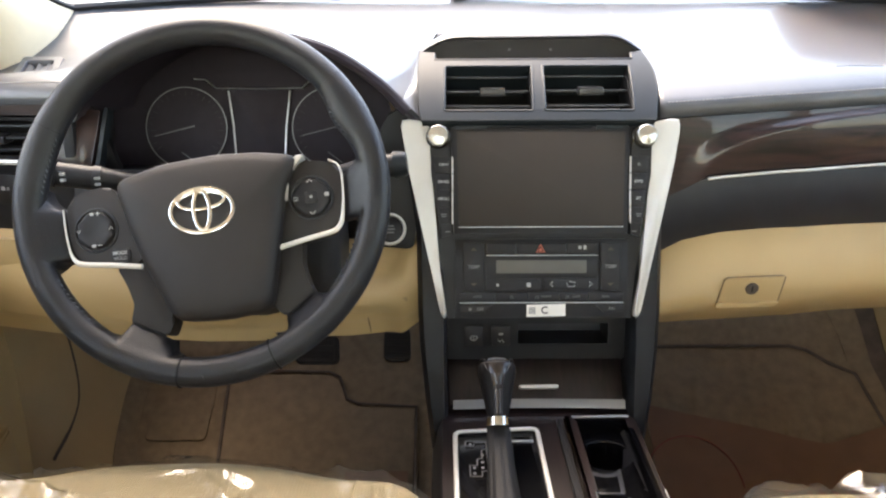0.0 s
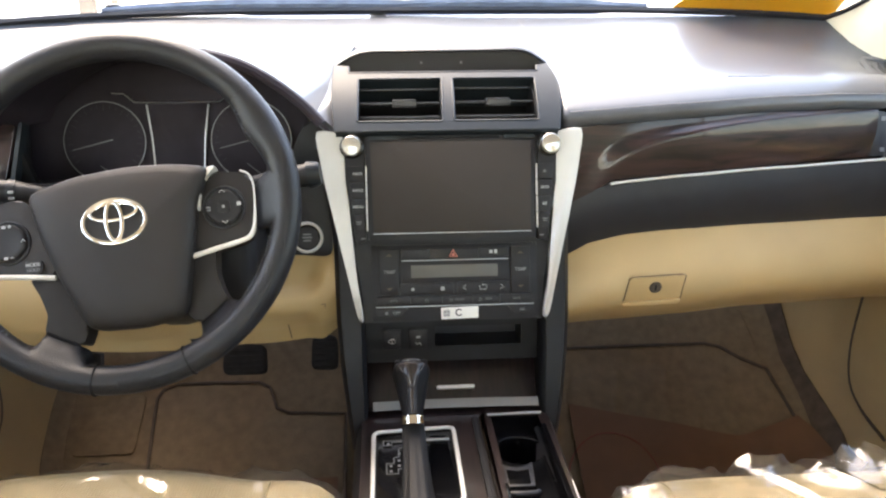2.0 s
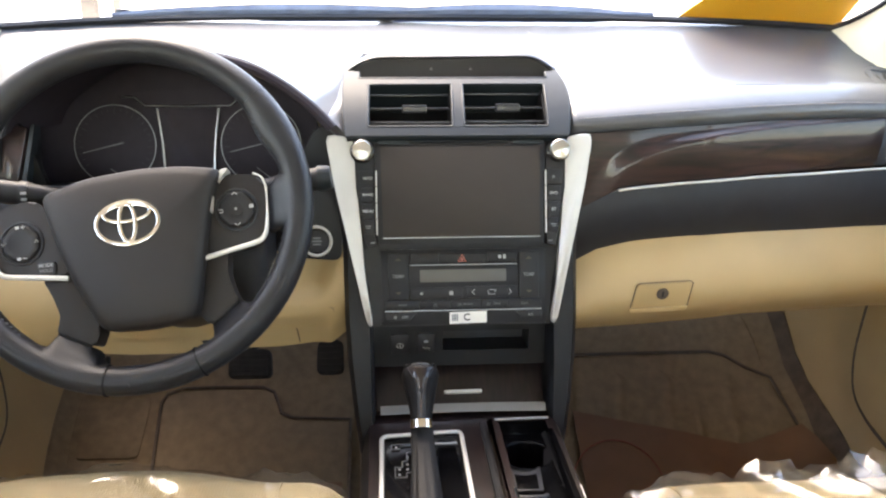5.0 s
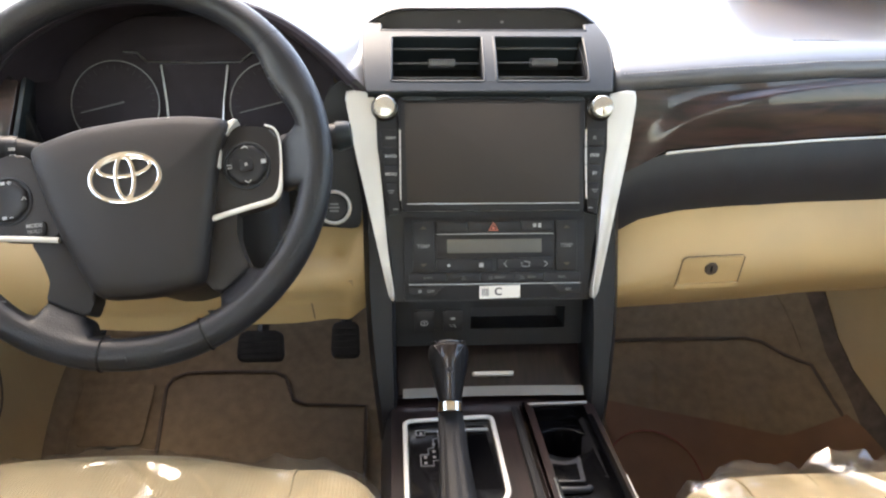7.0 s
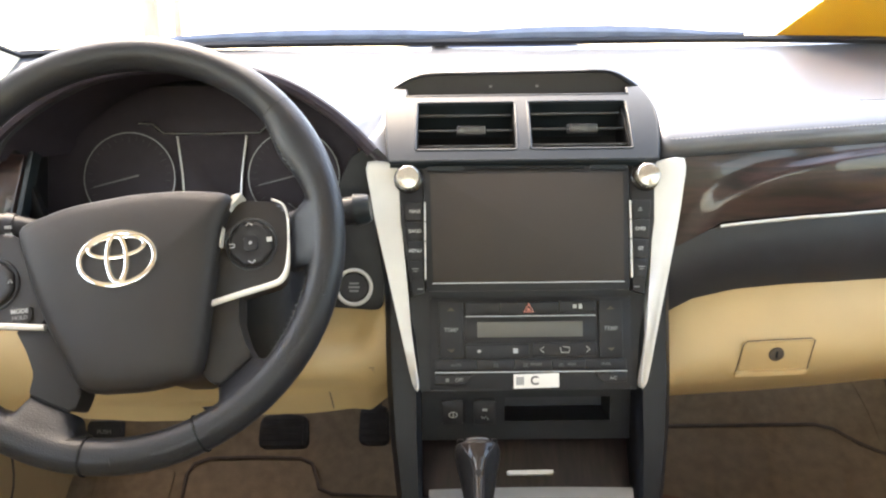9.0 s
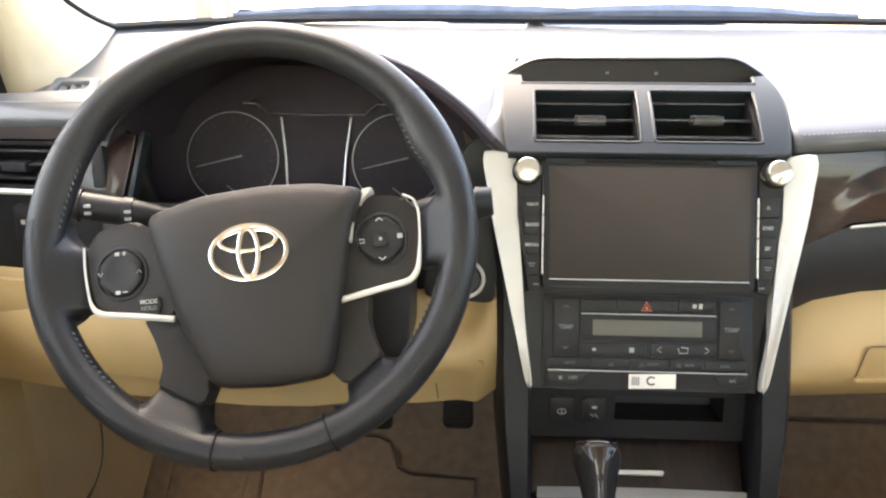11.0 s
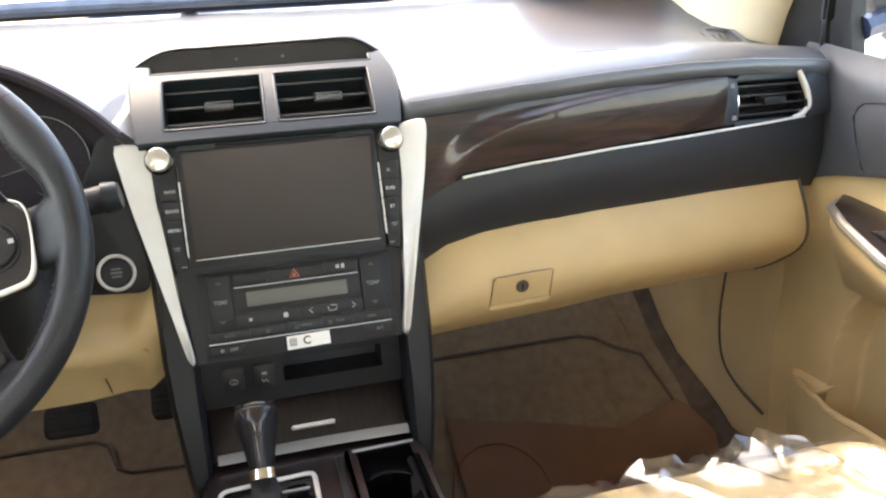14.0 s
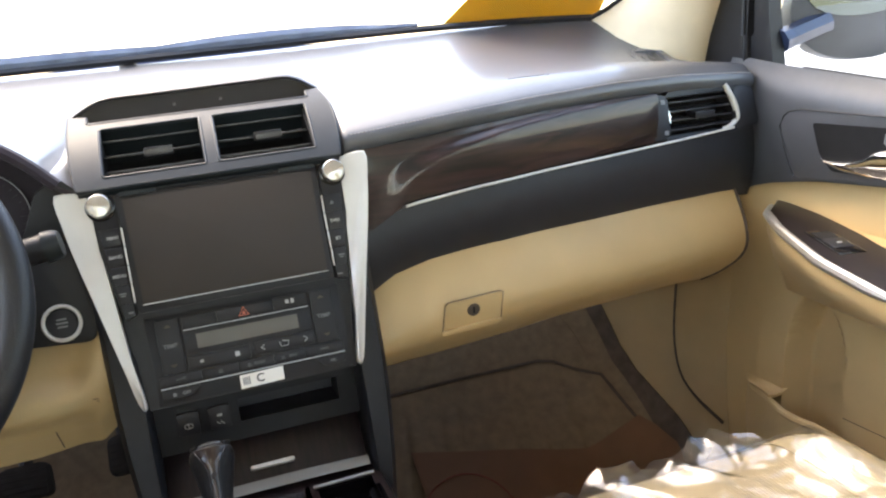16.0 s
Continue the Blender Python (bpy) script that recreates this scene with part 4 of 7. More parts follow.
# start button right of the column
SB = plane_of((-0.0640, 0.975, 0.563), 10)
sb = part("start_panel", prism(rounded([(-0.045, -0.02), (0.03, -0.026), (0.038, 0.075), (-0.03, 0.095)], 0.01), -0.02, 0.0, 0.002, SB), BLACK, dash, "black panel with the start button")
part("start_ring", ring_of(0.0183, 0.0183, 0.0021, SB @ Matrix.Translation((0, 0.0, 0.004)), 40, 8), SILVER, sb, "bright chrome ring")
part("start_button", turned([(0.0162, -0.004), (0.0162, 0.003), (0.0146, 0.0045), (0.0001, 0.004)], SB, 32), BLACK, sb, "black start button")
mk = bmesh.new()
for w_, y_ in ((0.010, 0.004), (0.012, 0.0), (0.010, -0.004)):
    box(-w_ / 2, w_ / 2, y_ - 0.0010, y_ + 0.0010, 0.0040, 0.0047, m=SB, bm=mk)
part("start_print", mk, DIMMARK, sb, "dim illegible print")

# ---- centre stack ----
ST = plane_of((CX, 0.935, 0.465), 15.4)
stack = thing("centre_stack", (CX, 0.97, 0.33), "dark centre stack with satin silver side trims", "centre console")
# tower round the air vents
VT = plane_of((CX, 0.989, 0.703), 54)
tw = bmesh.new()
rim_l = [(-0.143, -0.012), (-0.1465, 0.030), (-0.148, 0.070), (-0.147, 0.1124)]
rim_r = [(0.136, -0.012), (0.1425, 0.030), (0.1440, 0.070), (0.137, 0.1130)]
for pts in ([(-0.117, 0.0), (-0.116, 0.078), (-0.128, 0.091), (-0.129, 0.109)] + rim_l[::-1],
            rim_r + [(0.123, 0.109), (0.122, 0.0924), (0.116, 0.079), (0.112, 0.0)],
            [(-0.116, 0.078), (0.116, 0.079), (0.122, 0.0924), (-0.128, 0.091)],
            [(-0.143, -0.012), (0.136, -0.012), (0.112, 0.0), (-0.117, 0.0)],
            [(-0.0095, 0.0), (0.0045, 0.0005), (0.0065, 0.0788), (-0.0070, 0.0783)]):
    prism(pts, -0.05, 0.002, bm=tw)
for k in range(12):
    bmesh.ops.bisect_plane(tw, geom=tw.verts[:] + tw.edges[:] + tw.faces[:], plane_co=(0, -0.004 + 0.0095 * k, 0), plane_no=(0, 1, 0))


def swell(y):
    """How far the vent surround's face bows out between its foot and its shelf."""
    return 0.0065 * (1 - ((y - 0.046) / 0.060) ** 2)


for v in tw.verts:
    if v.co.z > 0:
        v.co.z += swell(v.co.y)
bmesh.ops.transform(tw, matrix=VT, verts=tw.verts)


def bowed(pts, n):
    """The outline pts laid on the surround's bowed face."""
    out = []
    for a, b in zip(pts, pts[1:]):
        out += [(lerp(q, [0, 1], [a[0], b[0]]), lerp(q, [0, 1], [a[1], b[1]])) for q in steps(0, 1, 6)[:-1]]
    return [VT @ Vector((x, y, n + swell(y))) for x, y in out + [pts[-1]]]


tower = part("vent_tower", tw, VENT_GREY, stack, "satin graphite vent surround", smooth=35)
edge_r = [(p.x, p.y) for line in (rim_l[::-1], rim_r) for p in smooth_path([(a, b, 0) for a, b in line], 4)]
part("tower_edge", tube(bowed(edge_r, -0.0005), 0.0026, 8), VENT_GREY, tower)
for pts in ([(-0.1165, 0.0005), (-0.0090, 0.0005), (-0.0068, 0.0780), (-0.1155, 0.0775)], [(0.0048, 0.0008), (0.1125, 0.0008), (0.1160, 0.0785), (0.0066, 0.0785)]):
    part("opening_edge", tube(bowed(rounded(pts, 0.004) + rounded(pts, 0.004)[:2], 0.0008), 0.0021, 8), VENT_GREY, tower)
part("shelf_edge", tube(bowed(((-0.129, 0.108), (-0.128, 0.0915), (0.122, 0.0928), (0.123, 0.108)), 0.0005), 0.0024, 8), VENT_GREY, tower)
vent(at(VT, -0.0625, 0.0405), 0.105, 0.078, 3, (0.006, 0.031), stack, 50)
vent(at(VT, 0.0585, 0.0420), 0.106, 0.079, 3, (0.0065, 0.031), stack, 50)
# brow over the small clock recess
bw = [(-0.150, 1.082, 0.766), (-0.113, 1.090, 0.7845), (-0.060, 1.092, 0.7865), (0.0, 1.092, 0.787), (0.060, 1.092, 0.7875), (0.108, 1.090, 0.7865), (0.140, 1.082, 0.768)]
rings = []
for x, y, z in smooth_path(bw, 4):
    rings.append([(CX + x, y, z), (CX + x, y + 0.004, z + 0.003), (CX + x * 0.98, y + 0.06, z + 0.004), (CX + x * 0.90, y + 0.14, max(z - 0.03, z_top(CX + x, y + 0.14) - 0.012)), (CX + x * 0.90, y + 0.14, z - 0.05), (CX + x, y + 0.05, z - 0.005), (CX + x, y + 0.004, z - 0.003)])
part("brow", loft(rings), PAD, stack, "dark brow over the recess", smooth=60)
rec = part("clock_recess", prism([(-0.149, -0.004), (0.139, -0.004), (0.139, 0.0155), (0.108, 0.0335), (0.060, 0.0348), (-0.060, 0.0338), (-0.112, 0.0318), (-0.149, 0.0135)], -0.01, 0.0, 0, plane_of((CX, 1.0945, 0.752), 4)), RECESS, stack, "black patch for the handle recess's shade under the brow")
part("recess_floor", sheet(lambda u, v: (CX - 0.127 + 0.248 * u, 1.0645 + 0.037 * v, 0.7555 - 0.003 * v), steps(0, 1, 4), steps(0, 1, 2), 0.004), DEEP, stack)
for xx in (0.089, 0.143):
    part("recess_mark", box(xx - 0.0016, xx + 0.0016, 1.0925, 1.0965, 0.769, 0.7718), FAINT, rec, "tiny pale mark")

# core behind the head unit and side cheeks running down to the floor
part("stack_core", prism([(-0.140, -0.006), (0.140, -0.006), (0.150, 0.232), (-0.150, 0.232)], -0.10, -0.004, 0, ST), BLACK, stack)
for s in (-1, 1):
    # satin trim: broad at the head, a blade at the foot
    out = [(0.136, 0.233), (0.167, 0.2365), (0.1645, 0.205), (0.1575, 0.165), (0.145, 0.109), (0.132, 0.050), (0.1215, 0.003), (0.1165, -0.003), (0.1150, 0.004), (0.1215, 0.050), (0.1265, 0.109), (0.1315, 0.169), (0.1330, 0.21)]
    pts = smooth_path([(s * a, b, 0) for a, b in out] + [(s * out[0][0], out[0][1], 0)], 3)[:-1]
    part("side_trim", prism([(p.x, p.y) for p in pts], -0.03, 0.012, 0.003, ST, seg=3), SILVER, stack, "satin silver side trim", smooth=50)
    # cheek outside and below the trim
    rings = []
    for v, uo, ui, d in ((0.236, 0.170, 0.150, -0.002), (0.165, 0.160, 0.140, -0.002), (0.109, 0.151, 0.130, -0.002), (0.05, 0.150, 0.118, -0.001), (0.0, 0.149, 0.114, 0.0), (-0.05, 0.146, 0.114, 0.0), (-0.11, 0.140, 0.113, -0.002), (-0.17, 0.133, 0.113, -0.01)):
        ring = [(s * ui, v, d - 0.004), (s * (ui + 0.004), v, d + 0.006), (s * (uo - 0.006), v, d + 0.006), (s * uo, v, d - 0.004), (s * (uo + 0.004), v, d - 0.10), (s * ui, v, d - 0.10)]
        rings.append([ST @ Vector(p) for p in ring])
    part("side_cheek", loft(rings), CHEEK, stack, "dark moulded cheek", smooth=50)
part("stack_top_bar", prism(rect(-0.136, 0.136, 0.229, 0.2375), -0.03, 0.006, 0.0015, ST), BLACK, stack)
part("top_line", box(-0.134, 0.134, 0.2375, 0.2388, 0.0, 0.007, m=ST), DULLSILVER, stack, "thin silver line")

# head unit
hu = thing("head_unit", (CX, 0.955, 0.56), "large dead touchscreen head unit with two silver knobs", "car stereo")
HU = ST @ Matrix.Translation((0, 0, 0.018))
part("bezel", prism(rounded([(-0.1055, 0.099), (0.1045, 0.099), (0.107, 0.228), (-0.1085, 0.228)], 0.003), -0.022, -0.0015, 0.0015, HU), BLACK, hu, "black bezel")
part("screen", prism(rounded([(-0.0990, 0.1085), (0.0985, 0.1085), (0.1005, 0.2215), (-0.1015, 0.2215)], 0.0015), -0.01, 0.0, 0.0005, HU), SCREEN, hu, "large dark switched-off screen")
part("screen_edge", box(-0.0995, 0.0990, 0.1068, 0.1080, -0.004, 0.0006, m=HU), DULLSILVER, hu, "thin pale lower edge")
part("disc_slot", box(-0.065, 0.060, 0.2255, 0.2290, -0.004, 0.0010, 0.0008, m=HU), DEEP, hu, "dark disc slot")
for s in (-1, 1):
    part("slot_plate", box(min(s * 0.066, s * 0.104), max(s * 0.066, s * 0.104), 0.2245, 0.2290, -0.004, 0.0006, m=HU), VENT_GREY, hu)
    # key column
    pts = [(s * 0.1085, 0.098), (s * 0.1205, 0.094), (s * 0.1325, 0.170), (s * 0.1345, 0.228), (s * 0.1085, 0.228)]
    part("key_plate", prism(pts if s > 0 else pts[::-1], -0.024, -0.004, 0.001, HU), BLACK, hu, "black key plate")
    for k, v in enumerate((0.1825, 0.1620, 0.1415, 0.1215)):
        w0, w1 = (0.1095, 0.1285 - k * 0.0022)
        pts = [(s * w0, v - 0.0097), (s * (w1 - 0.001), v - 0.0097), (s * (w1 + 0.001), v + 0.0097), (s * w0, v + 0.0097)]
        key = part("key", prism(pts if s > 0 else pts[::-1], -0.006, -0.0020, 0.0008, HU), BLACK, hu, "black push key")
        part("key_edge", box(*sorted((s * 0.1062, s * 0.1076)), v - 0.0098, v + 0.0092, -0.004, 0.0012, m=HU), SILVER, key, "silver edge")
        txt = (("NAVI", "BAND", "MENU", ""), ("", "DVD", "BT", ""))[s > 0][k]
        mm = at(HU, s * 0.1175, v, -0.0018)
        if txt:
            words(txt, 0.0050, mm, MARK, key)
        else:
            b = bmesh.new()
            if s > 0 and k == 0:
                prism([(-0.0022, 0.0), (0.0022, 0.0), (0, 0.0022)], 0, 0.0003, 0, mm, bm=b)
                box(-0.0022, 0.0022, -0.0016, -0.0008, 0, 0.0003, m=mm, bm=b)
            else:
                box(-0.0035, 0.0035, 0.0006, 0.0018, 0, 0.0003, m=mm, bm=b)
                box(-0.0025, 0.0025, -0.0018, -0.0008, 0, 0.0003, m=mm, bm=b)
            part("key_mark", b, DIMMARK, key, "small illegible print")
    b = box(-0.0028, 0.0028, -0.0008, 0.0008, 0, 0.0003, m=at(HU, s * 0.1125, 0.1018, -0.0036))
    part("port_mark", b, DIMMARK, hu, "tiny pale mark")
    kx = 0.1240
    part("knob_seat", turned([(0.0150, -0.012), (0.0150, 0.000), (0.0135, 0.0012), (0.0001, 0.0012)], at(HU, s * kx, 0.2165, -0.002), 32), GLOSSBLACK, hu)
    knob = part("knob", turned([(0.0122, 0.0), (0.0125, 0.010), (0.0122, 0.0122), (0.0112, 0.0135), (0.0100, 0.0137), (0.0094, 0.0137), (0.0060, 0.0148), (0.0001, 0.0152)], at(HU, s * kx, 0.2165, 0.0), 40), ALU, hu, "turned aluminium knob")
    g = bmesh.new()
    for k in range(36):
        box(0.0119, 0.0128, -0.0004, 0.0004, 0.002, 0.0105, m=at(HU, s * kx, 0.2165) @ Matrix.Rotation(k * math.pi / 18, 4, "Z"), bm=g)
    part("knurl", g, ALU, knob)

# climate panel
cp = thing("climate_panel", (CX, 0.95, 0.47), "black climate control panel with a grey display", "climate control")
part("panel_plate", prism(rounded([(-0.1035, -0.0045), (0.1085, -0.0045), (0.1085, 0.0925), (-0.1035, 0.0925)], 0.003), -0.03, 0.003, 0.0015, ST), BLACK, cp, "black panel plate")


def button(x0, x1, y0, y1, lab="", size=0.0045, r=0.0015, mat_=BLACK, ink=DIMMARK, top=0.0058, marks=(), name="button"):
    b_ = part(name, prism(rect(x0, x1, y0, y1, r, 2), 0.0, top, 0.0008, ST), mat_, cp, "black push button")
    mm = at(ST, (x0 + x1) / 2, (y0 + y1) / 2, top + 0.0001)
    if lab:
        words(lab, size, mm, ink, b_)
    if marks:
        for a, b, w, h in marks:
            part("button_mark", box(a - w / 2, a + w / 2, b - h / 2, b + h / 2, 0, 0.0003, m=mm), ink, b_, "small printed symbol")
    return b_


for x0, x1 in ((-0.0935, -0.0685), (0.0740, 0.0985)):
    t_ = button(x0, x1, 0.0290, 0.0880, "TEMP", 0.0062, top=0.006)
    mm = at(ST, (x0 + x1) / 2, 0.0585, 0.0061)
    for sg in (-1, 1):
        part("arrow", prism([(-0.004, sg * 0.020), (0.004, sg * 0.020), (0, sg * 0.0235)][::sg], 0, 0.0003, 0, mm), BINDING, t_, "dim red arrow")
button(-0.0655, -0.0295, 0.0740, 0.0875)
hz = button(-0.0290, 0.0325, 0.0740, 0.0875)
tri_ = ring_of(0.0058, 0.0058, 0.0009, at(ST, 0.0005, 0.0795, 0.0062, 90), 3, 4)
part("hazard_triangle", tri_, RED, hz, "red hazard triangle")
part("hazard_core", prism([(-0.0022, -0.0016), (0.0022, -0.0016), (0, 0.0022)], 0, 0.0004, 0, at(ST, 0.0005, 0.0795, 0.0058)), RED, hz, "red hazard triangle")
button(0.0330, 0.0705, 0.0755, 0.0885, marks=((-0.003, 0.0, 0.004, 0.004), (0.003, 0.0, 0.0035, 0.005)), ink=MARK)
part("upper_strip", box(-0.0655, 0.0705, 0.0720, 0.0730, 0.002, 0.0072, m=ST), DULLSILVER, cp, "thin chrome strip")
part("display_frame", prism(rect(-0.0655, 0.0710, 0.0455, 0.0712, 0.002), 0, 0.0045, 0.001, ST), BLACK, cp, "black display frame")
part("display", prism(rect(-0.0535, 0.0570, 0.0505, 0.0665, 0.001), 0, 0.0050, 0.0004, ST), LCD, cp, "grey unlit display")
button(-0.0660, 0.0003, 0.0290, 0.0435, marks=((-0.019, 0, 0.0035, 0.003), (0.019, 0, 0.005, 0.005)), ink=MARK)
b_ = button(0.0050, 0.0710, 0.0300, 0.0445, ink=MARK)
g = bmesh.new()
for sx, xx in ((-1, -0.024), (1, 0.024)):
    tube([(xx - sx * 0.002, 0.003, 0), (xx + sx * 0.002, 0, 0), (xx - sx * 0.002, -0.003, 0)], 0.0005, 4, m=at(ST, 0.038, 0.0372, 0.0060), bm=g)
tube([(-0.005, 0.002, 0), (-0.004, -0.003, 0), (0.004, -0.003, 0), (0.005, 0.002, 0), (-0.002, 0.003, 0)], 0.0005, 4, m=at(ST, 0.038, 0.0372, 0.0060), bm=g)
part("button_mark", g, MARK, b_, "printed arrows")
for x0, x1, lab, icon in ((-0.098, -0.0545, "AUTO", False), (-0.0540, -0.0150, "", True), (-0.0145, 0.0240, "FRONT", True), (0.0245, 0.0590, "REAR", True), (0.0595, 0.1020, "DUAL", False)):
    b_ = button(x0, x1, 0.0165, 0.0272, ink=FAINT, top=0.0052)
    xm = (x0 + x1) / 2
    if lab:
        words(lab, 0.0038, at(ST, xm + (0.003 if icon else 0.0), 0.0218, 0.0053), FAINT, b_)
    if icon:
        g = bmesh.new()
        for k in range(3):
            tube([(-0.002 + 0.0015 * k, -0.0012, 0), (-0.0012 + 0.0015 * k, 0.0, 0), (-0.002 + 0.0015 * k, 0.0014, 0)], 0.0003, 4, m=at(ST, xm - (0.008 if lab else 0.0), 0.0218, 0.0054), bm=g)
        tube([(-0.003, -0.002, 0), (0.003, -0.002, 0)], 0.0003, 4, m=at(ST, xm - (0.008 if lab else 0.0), 0.0218, 0.0054), bm=g)
        part("button_mark", g, FAINT, b_, "small printed symbol")
part("lower_strip", box(-0.0985, 0.1025, 0.0138, 0.0148, 0.002, 0.0064, m=ST), DULLSILVER, cp, "thin chrome strip")
o1 = part("off_button", prism([(-0.098, 0.0018), (-0.0695, 0.0005), (-0.0575, 0.0120), (-0.098, 0.0125)], 0, 0.0052, 0.0008, ST), BLACK, cp, "black push button")
words("OFF", 0.0050, at(ST, -0.073, 0.0065, 0.0054), DIMMARK, o1)
part("button_mark", box(-0.0018, 0.0018, -0.0018, 0.0018, 0, 0.0003, m=at(ST, -0.0855, 0.0065, 0.0053)), DIMMARK, o1)
o2 = part("ac_button", prism([(0.0780, 0.0020), (0.1020, 0.0030), (0.1020, 0.0130), (0.0680, 0.0120)], 0, 0.0052, 0.0008, ST), BLACK, cp, "black push button")
words("A/C", 0.0045, at(ST, 0.088, 0.0070, 0.0054), DIMMARK, o2)

# paper label stuck on the panel's foot
lb = thing("paper_label", (CX, 0.93, 0.46), "small white paper label stuck on the climate panel", "label")
part("label_sheet", prism([(-0.0165, -0.0030), (0.0310, -0.0020), (0.0312, 0.0128), (-0.0163, 0.0118)], 0.0056, 0.0060, 0, ST), LABEL, lb, "white paper")
words("C", 0.0125, at(ST, 0.0055, 0.0049, 0.0062), INK, lb)
g = bmesh.new()
for k in range(4):
    box(-0.0135 + k * 0.0021, -0.0121 + k * 0.0021, 0.0005, 0.0092, 0.0060, 0.0062, m=ST, bm=g)
part("printed_bars", g, DIMMARK, lb, "grey printed block")

# switch row and pocket under the climate panel
LP = plane_of((CX, 0.962, 0.428), 4)
lp = thing("switch_pocket_panel", (CX, 0.97, 0.40), "black panel with two switches and an open pocket", "switch panel")
g = bmesh.new()
for x0, x1, y0, y1 in ((-0.118, -0.023, -0.036, 0.034), (0.092, 0.118, -0.036, 0.034), (-0.023, 0.092, 0.012, 0.034), (-0.023, 0.092, -0.036, -0.015)):
    box(x0, x1, y0, y1, -0.07, 0.0, bm=g)
bmesh.ops.transform(g, matrix=LP, verts=g.verts)
part("panel_frame", g, CHEEK, lp, "black panel")
part("pocket", box(-0.0235, 0.0925, -0.0155, 0.0125, -0.074, -0.050, m=LP), PANEL, lp, "dark open pocket")
for k, x0 in enumerate((-0.0915, -0.0570)):
    sw = part("switch", prism(rect(x0, x0 + 0.024, -0.017, 0.010, 0.003), -0.004, 0.0035, 0.0015, LP), BLACK, lp, "black square switch")
    g = bmesh.new()
    mm = at(LP, x0 + 0.012, -0.006, 0.0036)
    if k == 0:
        ring_of(0.0045, 0.003, 0.0005, mm, 16, 4, bm=g)
        box(-0.0005, 0.0005, -0.0022, 0.0022, 0, 0.0004, m=mm, bm=g)
    else:
        box(-0.0028, 0.0028, 0.004, 0.0068, 0, 0.0004, m=mm, bm=g)
        tube([(-0.004, -0.002, 0), (-0.001, -0.005, 0), (0.001, -0.002, 0), (0.004, -0.006, 0)], 0.0006, 4, m=mm, bm=g)
    part("switch_mark", g, MARK, sw, "small white printed symbol")

# wood ashtray lid under the pocket
AT = plane_of((CX, 0.945, 0.372), 46)
al = thing("ashtray", (CX, 0.95, 0.35), "lacquered dark wood ashtray lid with a chrome pull", "ashtray")
part("lid", prism([(-0.112, -0.036), (0.108, -0.036), (0.112, 0.036), (-0.116, 0.036)], -0.02, 0.0, 0.002, AT), WOODARM, al, "lacquered dark wood lid", smooth=60)
part("pull", prism(rounded([(-0.022, -0.0145), (0.027, -0.0145), (0.028, -0.0100), (-0.023, -0.0105)], 0.002), 0.0, 0.005, 0.002, AT), SILVER, al, "chrome finger pull")

# ---- tunnel console ----
con = thing("centre_console", (CX, 0.75, 0.2), "lacquered dark wood tunnel console between the seats", "console")


def con_z(y):
    return lerp(y, [0.40, 0.70, 0.92], [0.322, 0.332, 0.340])


def con_lid(x0, x1, y0, y1, name="wood_top", m_=WOODY, thick=0.02):
    return part(name, sheet(lambda u, v: (x0 + (x1 - x0) * u, y0 + (y1 - y0) * v, con_z(y0 + (y1 - y0) * v)), steps(0, 1, 4), steps(0, 1, 6), thick), m_, con, "lacquered dark wood top")


con_lid(0.000, 0.2385, 0.900, 0.925)
con_lid(0.115, 0.150, 0.40, 0.900)
con_lid(0.000, 0.0145, 0.40, 0.900)
con_lid(0.0145, 0.115, 0.873, 0.900)
con_lid(0.0145, 0.115, 0.40, 0.690)
con_lid(0.2265, 0.2385, 0.40, 0.900)
con_lid(0.150, 0.230, 0.40, 0.60)
part("front_strip", sheet(lambda u, v: (CX - 0.106 + 0.215 * u, 0.9175 + 0.003 * math.sin(math.pi * u) - 0.0065 * v, 0.3560 - 0.0065 * v - 0.003 * v * v), steps(0, 1, 12), steps(0, 1, 4), 0.006, flip=True), STRIP, con, "dull silver strip")
for s, x in ((-1, 0.0), (1, 0.2385)):
    rings = []
    for y in steps(0.40, 1.0, 8):
        z1 = con_z(y) - 0.001
        rings.append([(x, y, z1), (x + s * 0.006, y, z1 - 0.012), (x + s * 0.012, y, z1 - 0.05), (x + s * 0.02, y, 0.0), (x - s * 0.02, y, 0.0), (x - s * 0.02, y, z1 - 0.02)])
    part("side_wall", loft(rings), BLACK, con, "dark side wall", smooth=50)
part("edge_strip", tube([(0.001, y, con_z(y) - 0.004) for y in steps(0.4, 0.9, 10)], 0.0022, 6), SILVER, con, "thin bright edge strip")
part("edge_strip", tube([(0.2392, y, con_z(y) - 0.003) for y in steps(0.4, 0.76, 10)], 0.0022, 6), SILVER, con, "thin bright edge strip")
part("wood_rib", prism(rounded([(0.148, 0.42), (0.160, 0.42), (0.163, 0.885), (0.151, 0.9)], 0.003), 0.325, 0.346, 0.004), WOODY, con, "lacquered dark wood rib")
part("rib_slot", prism(rounded([(0.139, 0.42), (0.1475, 0.42), (0.1465, 0.895), (0.1395, 0.895)], 0.003), 0.30, 0.3425, 0.001), DEEP, con, "dark slot")
part("rib_chrome", tube([(0.161, y, 0.347) for y in steps(0.60, 0.735, 6)], 0.0022, 6), CHROME, con, "chrome edge")

